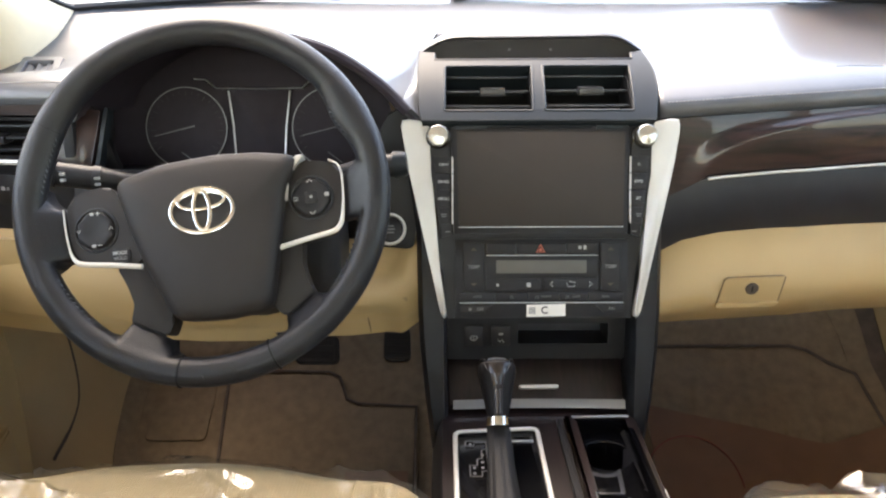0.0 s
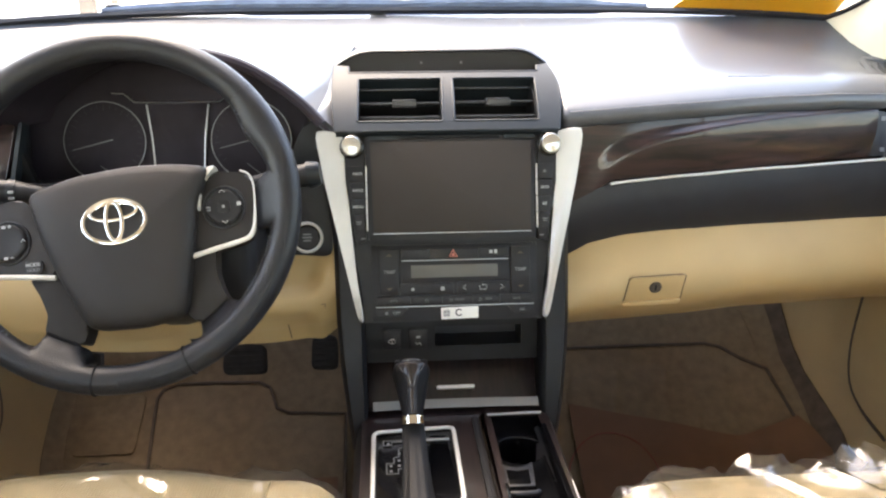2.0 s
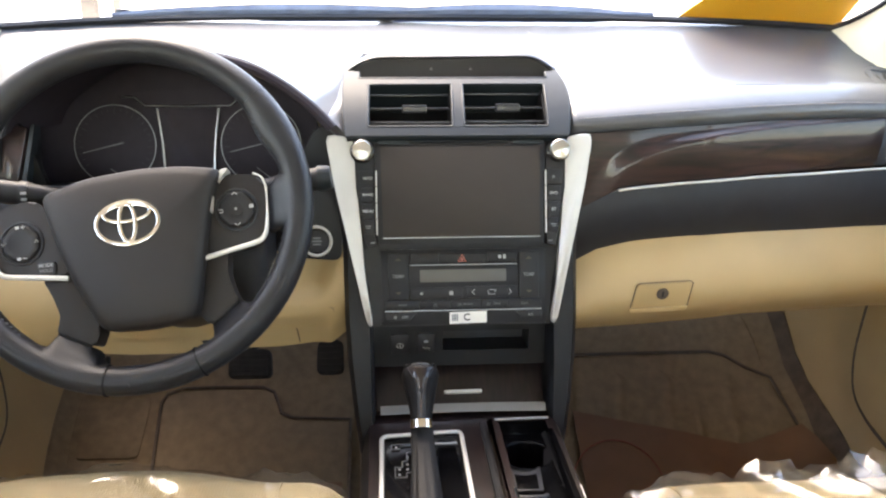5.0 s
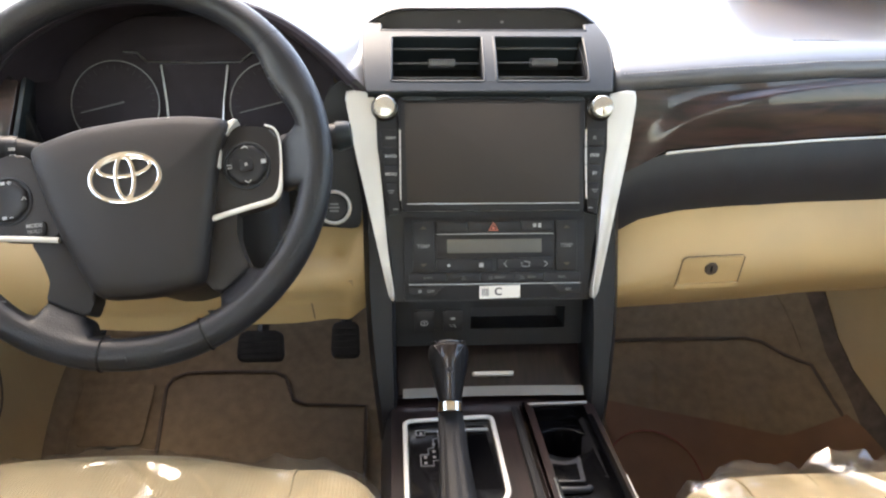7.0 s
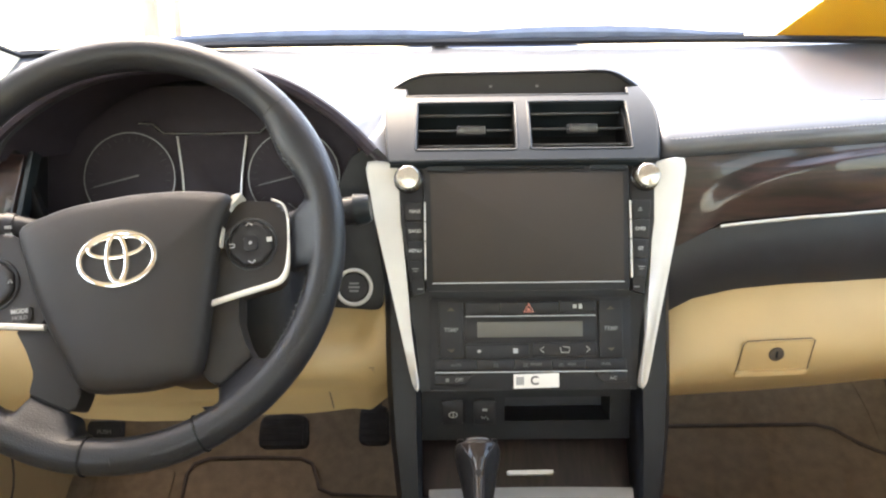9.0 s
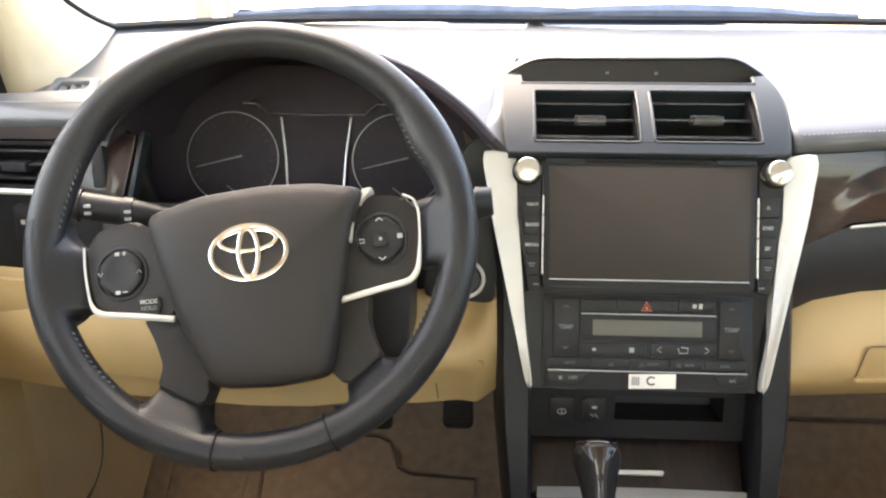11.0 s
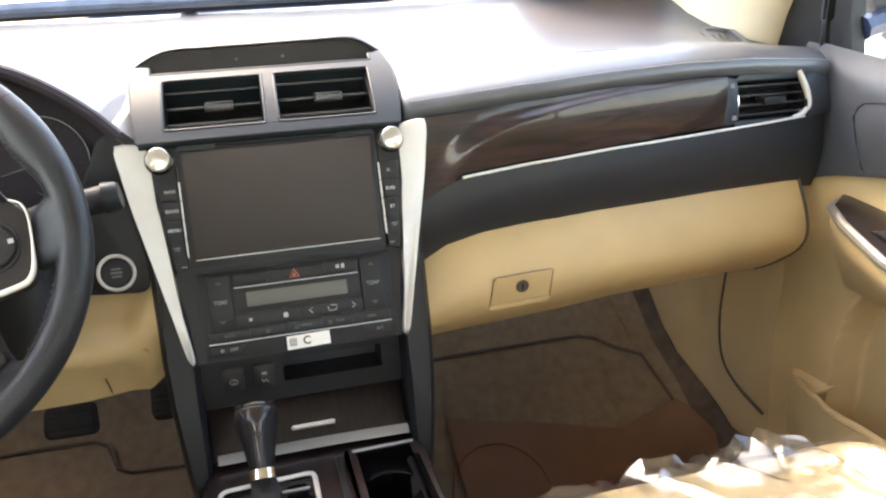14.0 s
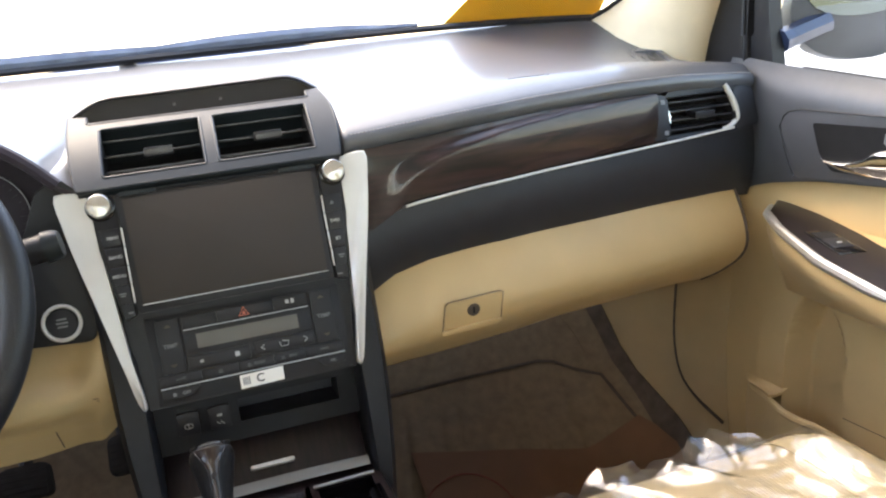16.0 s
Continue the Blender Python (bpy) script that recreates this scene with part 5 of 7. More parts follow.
# cup well
cw = thing("cup_holder", (0.195, 0.78, 0.25), "black open cup holder well with a divider", "cup holder")
part("well_floor", box(0.160, 0.232, 0.60, 0.90, 0.235, 0.24), DEEP, cw, "dark well floor")
for x0, x1, y0, y1 in ((0.158, 0.163, 0.60, 0.90), (0.2255, 0.2325, 0.60, 0.90), (0.158, 0.234, 0.897, 0.902), (0.158, 0.234, 0.596, 0.601)):
    part("well_wall", box(x0, x1, y0, y1, 0.24, 0.3385, 0.001), WELL, cw, "black well wall")
part("well_lip", tube([(0.160, 0.900, 0.3415), (0.230, 0.900, 0.3425)], 0.0018, 6), DULLSILVER, cw, "pale edge")


def cup_deck(x0, x1, y0, y1, cx, cy, r):
    """A black deck with a round hole for a cup: a rolled lip, the cup's wall and its floor."""
    bm = bmesh.new()
    n = 48
    loops = []
    for rr, z in ((None, 0.3205), (r + 0.0025, 0.3205), (r + 0.0008, 0.3198), (r, 0.3180), (r - 0.003, 0.252), (r - 0.008, 0.248)):
        row = []
        for k in range(n):
            c, d = math.cos(2 * math.pi * k / n), math.sin(2 * math.pi * k / n)
            if rr is None:
                h = min((x1 - cx if c > 0 else cx - x0) / max(abs(c), 1e-6), (y1 - cy if d > 0 else cy - y0) / max(abs(d), 1e-6))
                row.append(bm.verts.new((cx + h * c, cy + h * d, z)))
            else:
                row.append(bm.verts.new((cx + rr * c, cy + rr * d, z)))
        loops.append(row)
    for a, b in zip(loops, loops[1:]):
        for k in range(n):
            bm.faces.new((a[k], a[(k + 1) % n], b[(k + 1) % n], b[k]))
    bm.faces.new(loops[-1])
    return bm


part("cup_deck", cup_deck(0.162, 0.230, 0.778, 0.898, 0.1945, 0.848, 0.0300), WELL, cw, "black deck with a round cup hole", smooth=50)
part("cup_deck", cup_deck(0.162, 0.230, 0.600, 0.778, 0.1900, 0.706, 0.0270), WELL, cw, "black deck with a round cup hole", smooth=50)
CLIP = [(0.1655, 0.7660), (0.1985, 0.7650), (0.2025, 0.8120), (0.1975, 0.8065), (0.1910, 0.8025), (0.1835, 0.8012), (0.1765, 0.8030), (0.1705, 0.8070), (0.1660, 0.8130)]
part("cup_clip", prism(CLIP, 0.3195, 0.3235, 0.001), PANEL, cw, "black sprung cup clip")
part("clip_face", prism(rounded([(0.1700, 0.7690), (0.1945, 0.7680), (0.1972, 0.7985), (0.1910, 0.7965), (0.1835, 0.7955), (0.1765, 0.7970), (0.1705, 0.7995)], 0.001), 0.3220, 0.3242, 0.0006), WELL, cw, "smooth clip face")
part("clip_edge", tube([(x, y, 0.3238) for x, y in CLIP[1:] + CLIP[:1]], 0.0009, 5), PANEL, cw, "grey clip edge")
part("clip_hinge", tube([(0.1625, 0.7560, 0.3225), (0.1655, 0.7515, 0.3235), (0.1825, 0.7490, 0.3240), (0.1985, 0.7505, 0.3235), (0.2015, 0.7550, 0.3225)], 0.0035, 10), PANEL, cw, "rounded hinge bar")

# gear selector
gs = thing("gear_selector", (0.062, 0.80, 0.32), "leather gear selector with a wood-faced knob", "gear lever")
GP = Matrix.Translation((0, 0, 0.3365))
outer = rounded([(0.015, 0.690), (0.094, 0.690), (0.114, 0.722), (0.114, 0.876), (0.015, 0.868)], 0.010)
part("gate_plate", prism(outer, -0.01, 0.001, 0.001, GP), GLOSSBLACK, gs, "gloss black gate plate")
part("gate_rim", tube(smooth_path([(x, y, 0.340) for x, y in outer] + [(*outer[0], 0.340)], 1), 0.0028, 8, flat=0.8), SILVER, gs, "satin silver gate rim")
mk = bmesh.new()
gate = [(0.026, 0.852), (0.026, 0.843), (0.034, 0.843), (0.034, 0.849), (0.046, 0.850), (0.046, 0.838), (0.041, 0.836), (0.041, 0.822), (0.036, 0.820), (0.036, 0.810), (0.029, 0.810), (0.029, 0.792), (0.040, 0.792), (0.040, 0.800), (0.046, 0.801), (0.046, 0.852)]
gate = [(0.039 + 1.2 * (x - 0.036), 0.814 + 1.2 * (y - 0.822)) for x, y in gate]
tube([(x, y, 0.3382) for x, y in gate] + [(gate[0][0], gate[0][1], 0.3382)], 0.0007, 4, bm=mk)
for x, y in ((0.0325, 0.844), (0.0455, 0.821), (0.045, 0.806), (0.045, 0.795), (0.0355, 0.795), (0.0355, 0.784)):
    box(x - 0.0016, x + 0.0016, y - 0.0022, y + 0.0022, 0.3377, 0.3381, bm=mk)
part("gate_print", mk, DIMMARK, gs, "pale printed gate pattern")
# flat black patch stands for the shade down in the gate's slot
part("gate_slot_shade", prism(rounded([(0.080, 0.735), (0.108, 0.735), (0.104, 0.860), (0.084, 0.860)], 0.004), 0, 0.0012, 0, GP), WELL, gs, "black patch for the gate slot's shade")
part("slot_bar", box(0.078, 0.107, 0.846, 0.850, 0.3378, 0.3405, 0.001), DULLSILVER, gs)
lever = smooth_path([(0.0645, 0.672, 0.318), (0.063, 0.762, 0.352), (0.062, 0.803, 0.380)], 6)
part("boot", loft([[p + Vector((math.cos(t) * r, math.sin(t) * r * 0.5, math.sin(t) * r * 0.8)) * (1 + 0.035 * math.sin(7 * t + 1) + 0.02 * math.sin(13 * t)) for t in [2 * math.pi * k / 60 for k in range(60)]] for p, r in zip(lever, [0.0225, 0.0215, 0.0200, 0.0185, 0.0172, 0.016, 0.015, 0.0143, 0.0138, 0.0135, 0.0132, 0.0130, 0.0130])]), BOOT, gs, "black leather sleeve", smooth=60)
kd = (Vector((0.062, 0.858, 0.448)) - Vector((0.062, 0.808, 0.383))).normalized()
KM = kd.to_track_quat("Z", "X").to_matrix().to_4x4()
KM.translation = (0.062, 0.8065, 0.3825)
part("collar", turned([(0.0120, 0.0), (0.0132, 0.001), (0.0130, 0.0105), (0.0115, 0.0115)], KM, 28), CHROME, gs, "chrome collar")
inv = KM.inverted()
face = inv.to_3x3() @ Vector((0, -1, 0.2))
KA = math.atan2(face.y, face.x)
knob = part("knob", turned([(0.0115, 0.0112), (0.0130, 0.018), (0.0158, 0.032), (0.0190, 0.048), (0.0216, 0.058), (0.0220, 0.064), (0.0205, 0.0700), (0.0172, 0.0728), (0.0150, 0.0722), (0.0001, 0.0715)], KM, 32), BOOT, gs, "black leather knob", smooth=60)
part("knob_cap", turned([(0.0158, 0.0715), (0.0150, 0.0738), (0.0110, 0.0765), (0.0060, 0.0779), (0.0001, 0.0783)], KM, 32), WOODARM, knob, "dark wood cap", smooth=60)
for q in (-1, 1):
    # the leather rises into a horn on each side of the cap
    part("leather_horn", tube([KM @ Vector((0.0176 * math.cos(KA + q * a), 0.0176 * math.sin(KA + q * a), 0.0720 + 0.0022 * math.sin((a - 0.75) / 1.9 * math.pi))) for a in steps(0.75, 2.65, 12)], 0.0022, 8), BOOT, knob)
# silver line stands for the highlight on the glossy cap
part("cap_highlight", tube([KM @ Vector((0.0153 * math.cos(KA + a), 0.0153 * math.sin(KA + a), 0.0741)) for a in steps(-0.7, 0.7, 10)], 0.0005, 5), DULLSILVER, knob, "thin silver line")
# wood inlay on the driver-facing side of the knob
INLAY = ((0.0125, 0.0126, 0.32), (0.022, 0.0141, 0.29), (0.036, 0.0170, 0.26), (0.046, 0.0188, 0.27), (0.054, 0.0208, 0.36), (0.060, 0.0220, 0.50), (0.0685, 0.0214, 0.78))
rings = []
for h, r, w in INLAY:
    rings.append([KM @ Vector((rr * math.cos(KA + w * q), rr * math.sin(KA + w * q), h)) for rr, q in ((r, -1), (r + 0.0008, -0.5), (r + 0.0010, 0), (r + 0.0008, 0.5), (r, 1), (r - 0.004, 1), (r - 0.004, -1))])
inlay = part("knob_inlay", loft(rings), WOODY, knob, "lacquered dark wood inlay", smooth=60)
for q in (-1, 1):
    part("inlay_edge", tube([KM @ Vector(((r + 0.0006) * math.cos(KA + w * q), (r + 0.0006) * math.sin(KA + w * q), h)) for h, r, w in INLAY], 0.0005, 5), PANEL, inlay)
part("release_button", turned([(0.0034, 0.0), (0.0032, 0.0012), (0.0001, 0.0016)], KM @ Matrix.Rotation(KA, 4, "Z") @ Matrix.Translation((0.0182, 0, 0.042)) @ Matrix.Rotation(radians(90), 4, "Y"), 16), BLACK, inlay, "black release button")

# ---- steering wheel ----
WH = plane_of((-0.241, 0.814, 0.643), 25.4, 7.5)
wheel = thing("steering_wheel", (-0.241, 0.814, 0.643), "black leather steering wheel with satin silver spoke trims", "steering wheel")
R0, RT = 0.1773, 0.0151
RC = Vector((-0.003, 0.003, 0))    # the rim's middle, off the hub's


def grip(a):
    """How far the rim's inner side swells: a thumb rest at two o'clock, a softer one at ten."""
    d = math.degrees(a) % 360
    return 0.0085 * math.exp(-((d - 23) / 10) ** 2) + 0.0045 * math.exp(-((d - 160) / 15) ** 2)


def rim_piece(a0, a1, n, material, lab, extra=0.0, name="rim"):
    rings = []
    for a in steps(a0, a1, n):
        c = RC + Vector((R0 * math.cos(a), R0 * math.sin(a), 0))
        d = Vector((math.cos(a), math.sin(a), 0))
        ring = []
        for q in [2 * math.pi * k / 24 for k in range(24)]:
            reach = RT + extra + (grip(a) if math.cos(q) < 0 else 0.0)
            ring.append(WH @ (c + d * reach * math.cos(q) + Vector((0, 0, (RT * 1.05 + extra) * math.sin(q)))))
        rings.append(ring)
    return part(name, loft(rings), material, wheel, lab, smooth=60)


cuts = [radians(d) for d in (35.5, 148.7, 257.8, 288.4)]
for k in range(4):
    a0, a1 = cuts[k], cuts[(k + 1) % 4] + (2 * math.pi if k == 3 else 0)
    rim_piece(a0 + 0.002, a1 - 0.002, max(10, int((a1 - a0) * 26)), LEATHER, "black leather rim")
    rim_piece(a0 - 0.0045, a0 + 0.0045, 2, DEEP, "dark seam", -0.0004 if k < 2 else 0.0013, "rim_seam")
# stitches on the rim's inner side
for d_ in list(range(151, 172, 2)) + list(range(204, 226, 2)) + list(range(-42, -18, 2)) + list(range(16, 34, 2)):
    a = radians(d_)
    p, d = Vector((math.cos(a), math.sin(a), 0)), Vector((-math.sin(a), math.cos(a), 0))
    c = RC + p * (R0 - (RT + grip(a)) * 0.90) + Vector((0, 0, RT * 0.46))
    part("stitch", tube([WH @ (c - d * 0.0018 + p * 0.0014), WH @ (c + d * 0.0018 - p * 0.0014)], 0.0008, 4), RIMSTITCH, wheel)


def web(inner, d0, d1, low, name, lab, join=(2, 2)):
    """Leather flowing from a spoke's end or a hand hole's edge up into the rim, over the rim's angles d0 to d1; flush over the stretch join."""
    line = smooth_path([(x, y, 0) for x, y in inner], 5)

    def skin(u, v):
        i = u * (len(line) - 1)
        k = min(int(i), len(line) - 2)
        p0 = line[k].lerp(line[k + 1], i - k)
        a = radians(d0 + (d1 - d0) * u)
        p1 = RC + Vector((math.cos(a), math.sin(a), 0)) * (R0 + 0.007)
        p = p0.lerp(p1, v)
        r = (p - RC).length
        torus = RT * 1.05 * math.sqrt(max(0.0, 1 - ((r - R0) / RT) ** 2)) if abs(r - R0) < RT else -0.02
        dip = 0.011 * ease(max(join[0] - u, u - join[1], 0.0) / 0.06) if join[0] < 1 else 0.011
        base = low + (0.0163 - low) * (1 - (1 - v) ** 1.8) - dip * max(0.0, 1 - v / 0.20) ** 2
        if r > R0:
            base = min(base, torus + 0.0006)
        d = base - torus
        soft = 0.5 * (base + torus + math.sqrt(d * d + 0.002 ** 2))
        return WH @ Vector((p.x, p.y, soft - 0.0006))

    part(name, sheet(skin, steps(0, 1, 40), [0, 0.03, 0.07, 0.12, 0.18] + steps(0.25, 1, 12), 0.010, flip=True), LEATHER, wheel, lab, smooth=70)
    return skin


def plate(name, pts, n0, n1, bevel, material, lab, r=0.006, parent=None, sm=50):
    return part(name, prism(rounded(pts, r), n0, n1, bevel, WH, seg=3), material, parent or wheel, lab, smooth=sm)


web([(-0.1610, 0.032), (-0.1575, 0.0215), (-0.150, 0.0125), (-0.1420, 0.007), (-0.1380, -0.010), (-0.1365, -0.030), (-0.1385, -0.0440), (-0.1480, -0.0462), (-0.1575, -0.0540), (-0.1640, -0.066)], 170, 203, -0.008, "spoke_bridge", "black leather bridge")
web([(0.1590, -0.0640), (0.1545, -0.0480), (0.1475, -0.0380), (0.1400, -0.0390), (0.1345, -0.0330), (0.1360, -0.010), (0.1370, 0.006), (0.1450, 0.0150), (0.1520, 0.0200), (0.1575, 0.032)], -23, 13, -0.008, "spoke_bridge", "black leather bridge")
root_l = web([(-0.1300, -0.1105), (-0.1150, -0.1200), (-0.1026, -0.1250), (-0.0930, -0.1212), (-0.0866, -0.1150), (-0.0702, -0.1242), (-0.0538, -0.1334), (-0.0475, -0.1410), (-0.0455, -0.1500), (-0.0346, -0.1576), (-0.0180, -0.1605)], 221, 266, -0.0050, "spoke_root", "black leather root", (0.40, 0.60))
root_r = web([(0.0190, -0.1605), (0.0419, -0.1585), (0.0566, -0.1545), (0.0665, -0.1455), (0.0672, -0.1380), (0.0684, -0.1301), (0.0834, -0.1195), (0.0984, -0.1088), (0.1045, -0.1095), (0.1138, -0.1100), (0.1262, -0.1060), (0.1400, -0.0870)], 276, 329, -0.0050, "spoke_root", "black leather root", (0.455, 0.635))

# hub pad, domed
pad_out = rounded([(-0.089, 0.028), (-0.042, 0.0405), (0.014, 0.0438), (0.058, 0.0410), (0.0990, 0.0325), (0.0835, 0.002), (0.0710, -0.058), (0.0575, -0.1205), (0.010, -0.1250), (-0.0390, -0.1210), (-0.0655, -0.061), (-0.079, -0.016)], 0.012, 3)
c0 = Vector((0.006, -0.04))
rings = []
for sc, n in ((0.97, -0.030), (1.0, -0.012), (1.0, 0.004), (0.985, 0.010), (0.95, 0.014), (0.86, 0.0172), (0.70, 0.0195), (0.45, 0.0212), (0.2, 0.022)):
    rings.append([WH @ Vector((c0.x + (x - c0.x) * sc, c0.y + (y - c0.y) * sc, n)) for x, y in pad_out])
pad = part("hub_pad", loft(rings), HUB, wheel, "grained black airbag pad", smooth=60)
EM = at(WH, 0.0010, -0.0155, 0.0222)
em = part("emblem", ring_of(0.0310, 0.0222, 0.0024, EM, 48, 8, flat=0.8), CHROME, pad, "chrome oval emblem")
part("emblem_oval", ring_of(0.0080, 0.0200, 0.0024, EM, 40, 8, flat=0.8), CHROME, pad, "chrome upright oval")
part("emblem_oval", ring_of(0.0232, 0.0088, 0.0020, EM @ Matrix.Translation((0, 0.0100, 0)), 40, 8, flat=0.8, ), CHROME, pad, "chrome flat oval")

# side spokes with switch pods
for s in (-1, 1):
    ox = -0.0035 if s > 0 else -0.0005
    def M_(pts):
        q = [(ox + s * (x - 0.0), y) for x, y in pts]
        return q if s > 0 else q[::-1]
    pod = part("spoke_pod", prism(rounded(M_([(0.090, 0.020), (0.100, 0.0285), (0.126, 0.0250), (0.1400, 0.0185), (0.1430, 0.006), (0.1425, -0.010), (0.1380, -0.040), (0.129, -0.0500), (0.069, -0.0595), (0.079, -0.015)]), 0.008), -0.030, -0.004, 0.004, WH, seg=3), HUB, wheel, "black switch pod")
    tr = [(ox + s * x, y, 0.0012) for x, y in ((0.132, 0.0240), (0.1405, 0.0190), (0.1440, 0.008), (0.1435, -0.010), (0.1415, -0.028), (0.1390, -0.040), (0.1340, -0.0475), (0.126, -0.0508), (0.100, -0.0550), (0.069, -0.0605))]
    part("spoke_trim", tube(smooth_path(tr if s > 0 else tr[2:], 4), lambda q: 0.0011 + 0.0017 * min(1, max(0, (q - 0.35) * 4)), 8, m=WH), SILVER, pod, "satin silver spoke trim")
    if s > 0:
        plate("shoulder_trim", [(0.1050, 0.0320), (0.0985, 0.0335), (0.0905, 0.0280), (0.0845, 0.0175), (0.0812, 0.004), (0.0800, -0.012), (0.0822, -0.012), (0.0850, 0.004), (0.0893, 0.0150), (0.0955, 0.0235)], -0.012, 0.0045, 0.0018, SILVER, "satin silver shoulder trim", 0.003, pod)
    bz = at(WH, 0.1068 if s > 0 else -0.1148, -0.0118 if s > 0 else -0.0165, -0.004)
    part("bezel", ring_of(0.0212, 0.0218, 0.0016, bz, 36, 8), PANEL, pod, "dark bezel")
    key = part("switch_disc", turned([(0.0200, -0.004), (0.0200, 0.0015), (0.0188, 0.0034), (0.0165, 0.0042), (0.0120, 0.0032), (0.0001, 0.0030)], bz @ Matrix.Rotation(radians(22.5), 4, "Z"), 8), BLACK, pod, "black round four-way switch")
    if s > 0:
        part("switch_centre", prism(rect(-0.0062, 0.0062, -0.0062, 0.0062, 0.003), 0.0, 0.0046, 0.0008, bz), BLACK, pod)
    g = bmesh.new()
    if s > 0:
        tube([(-0.003, 0.0155, 0.0045), (0, 0.018, 0.0045), (0.003, 0.0155, 0.0045)], 0.0006, 4, m=bz, bm=g)
        tube([(-0.003, -0.0155, 0.0045), (0, -0.018, 0.0045), (0.003, -0.0155, 0.0045)], 0.0006, 4, m=bz, bm=g)
        box(-0.0013, 0.0013, -0.0013, 0.0013, 0.005, 0.0054, m=bz, bm=g)
        box(0.014, 0.0185, -0.001, 0.003, 0.0042, 0.0046, m=bz, bm=g)
        tube([(-0.0185, 0.001, 0.0045), (-0.014, 0.001, 0.0045), (-0.014, -0.002, 0.0045), (-0.018, -0.002, 0.0045)], 0.0006, 4, m=bz, bm=g)
    else:
        for yy in (0.0165, -0.0165):
            box(-0.004, 0.0, yy - 0.0015, yy + 0.0015, 0.0042, 0.0046, m=bz, bm=g)
            box(0.002, 0.006, yy - 0.0005, yy + 0.0005, 0.0042, 0.0046, m=bz, bm=g)
        box(0.0035, 0.0045, 0.0145, 0.0185, 0.0042, 0.0046, m=bz, bm=g)
        tube([(-0.0185, 0.0015, 0.0045), (-0.0165, -0.0015, 0.0045), (-0.0145, 0.0015, 0.0045)], 0.0006, 4, m=bz, bm=g)
        tube([(0.0185, -0.0015, 0.0045), (0.0165, 0.0015, 0.0045), (0.0145, -0.0015, 0.0045)], 0.0006, 4, m=bz, bm=g)
    part("switch_mark", g, MARK, pod, "small white printed symbols")
    # lower spokes
    out = [(0.0925, -0.0530), (0.0897, -0.0775), (0.0940, -0.0983), (0.0996, -0.1090), (0.0657, -0.1289), (0.0530, -0.1130), (0.0650, -0.0560)] if s > 0 else [(-0.0650, -0.0560), (-0.0440, -0.1170), (-0.0519, -0.1337), (-0.0890, -0.1167), (-0.0834, -0.0971), (-0.0889, -0.0774), (-0.0986, -0.0560)]
    part("lower_spoke", prism(rounded(out[::-1], 0.005), -0.034, -0.0055, 0.003, WH, seg=3), HUB, wheel, "black lower spoke")
    part("root_seam", tube([(root_r if s > 0 else root_l)(u, 0.012) + Vector((0, -0.0008, 0.0012)) for u in (steps(0.455, 0.635, 8) if s > 0 else steps(0.405, 0.60, 8))], 0.0010, 6), DEEP, wheel)
md = part("mode_button", prism(rounded([(-0.1020, -0.0530), (-0.0825, -0.0540), (-0.0815, -0.0390), (-0.1010, -0.0380)], 0.005), -0.006, -0.0015, 0.0015, WH), BLACK, wheel, "black mode button")
words("MODE", 0.0052, at(WH, -0.0918, -0.0432, -0.0012, -2), MARK, md)
words("HOLD", 0.0048, at(WH, -0.0918, -0.0487, -0.0012, -2), DIMMARK, md)
part("column_shroud", loft([[WH @ Vector((0.006 + rx * math.cos(t), -0.040 + ry * math.sin(t), n)) for t in [2 * math.pi * k / 24 for k in range(24)]] for rx, ry, n in ((0.055, 0.055, -0.035), (0.065, 0.062, -0.05), (0.072, 0.068, -0.10), (0.078, 0.070, -0.24))]), BLACK, wheel, "black column shroud", smooth=60)

part("column_cover", box(-0.325, -0.116, 0.875, 1.0, 0.500, 0.632, 0.022, seg=3), BLACK, wheel, "black lower column cover")

# stalks
for s in (-1, 1):
    sk = thing("column_stalk", (-0.243 + s * 0.1, 0.92, 0.645), "black column stalk with white symbols" if s < 0 else "black wiper stalk behind the wheel", "stalk", "column stalks")
    if s < 0:
        path = [(-0.295, 0.925, 0.628), (-0.35, 0.918, 0.636), (-0.395, 0.912, 0.643), (-0.435, 0.905, 0.650)]
    else:
        path = [(-0.19, 0.925, 0.635), (-0.12, 0.921, 0.645), (-0.080, 0.919, 0.652), (-0.052, 0.918, 0.656)]
    sp = smooth_path(path, 5)
    part("shaft", tube(sp, lambda q: 0.007 + 0.0055 * min(1, max(0, (q - 0.25) * 3)), 16, flat=1.1), BLACK, sk, "black stalk", smooth=60)
    d = (sp[-1] - sp[-2]).normalized()
    part("cap", tube([sp[-1] - d * 0.002, sp[-1] + d * 0.010, sp[-1] + d * 0.013], lambda q: 0.0135 - 0.003 * q, 16, flat=1.2), VENT_GREY if s > 0 else BLACK, sk, "rounded end cap")
    if s < 0:
        for q in (0.35, 0.62, 0.9):
            p = sp[int(q * (len(sp) - 1))]
            for dz in (0.004, -0.003):
                part("stalk_mark", box(p.x - 0.0030, p.x + 0.0030, p.y - 0.0140, p.y - 0.0115, p.z + dz - 0.0014, p.z + dz + 0.0014), MARK, sk, "small white printed symbol")
        part("twist_ring", tube([sp[9], sp[10]], 0.0138, 16, flat=1.1), PANEL, sk)

# ---- seats under clear film ----


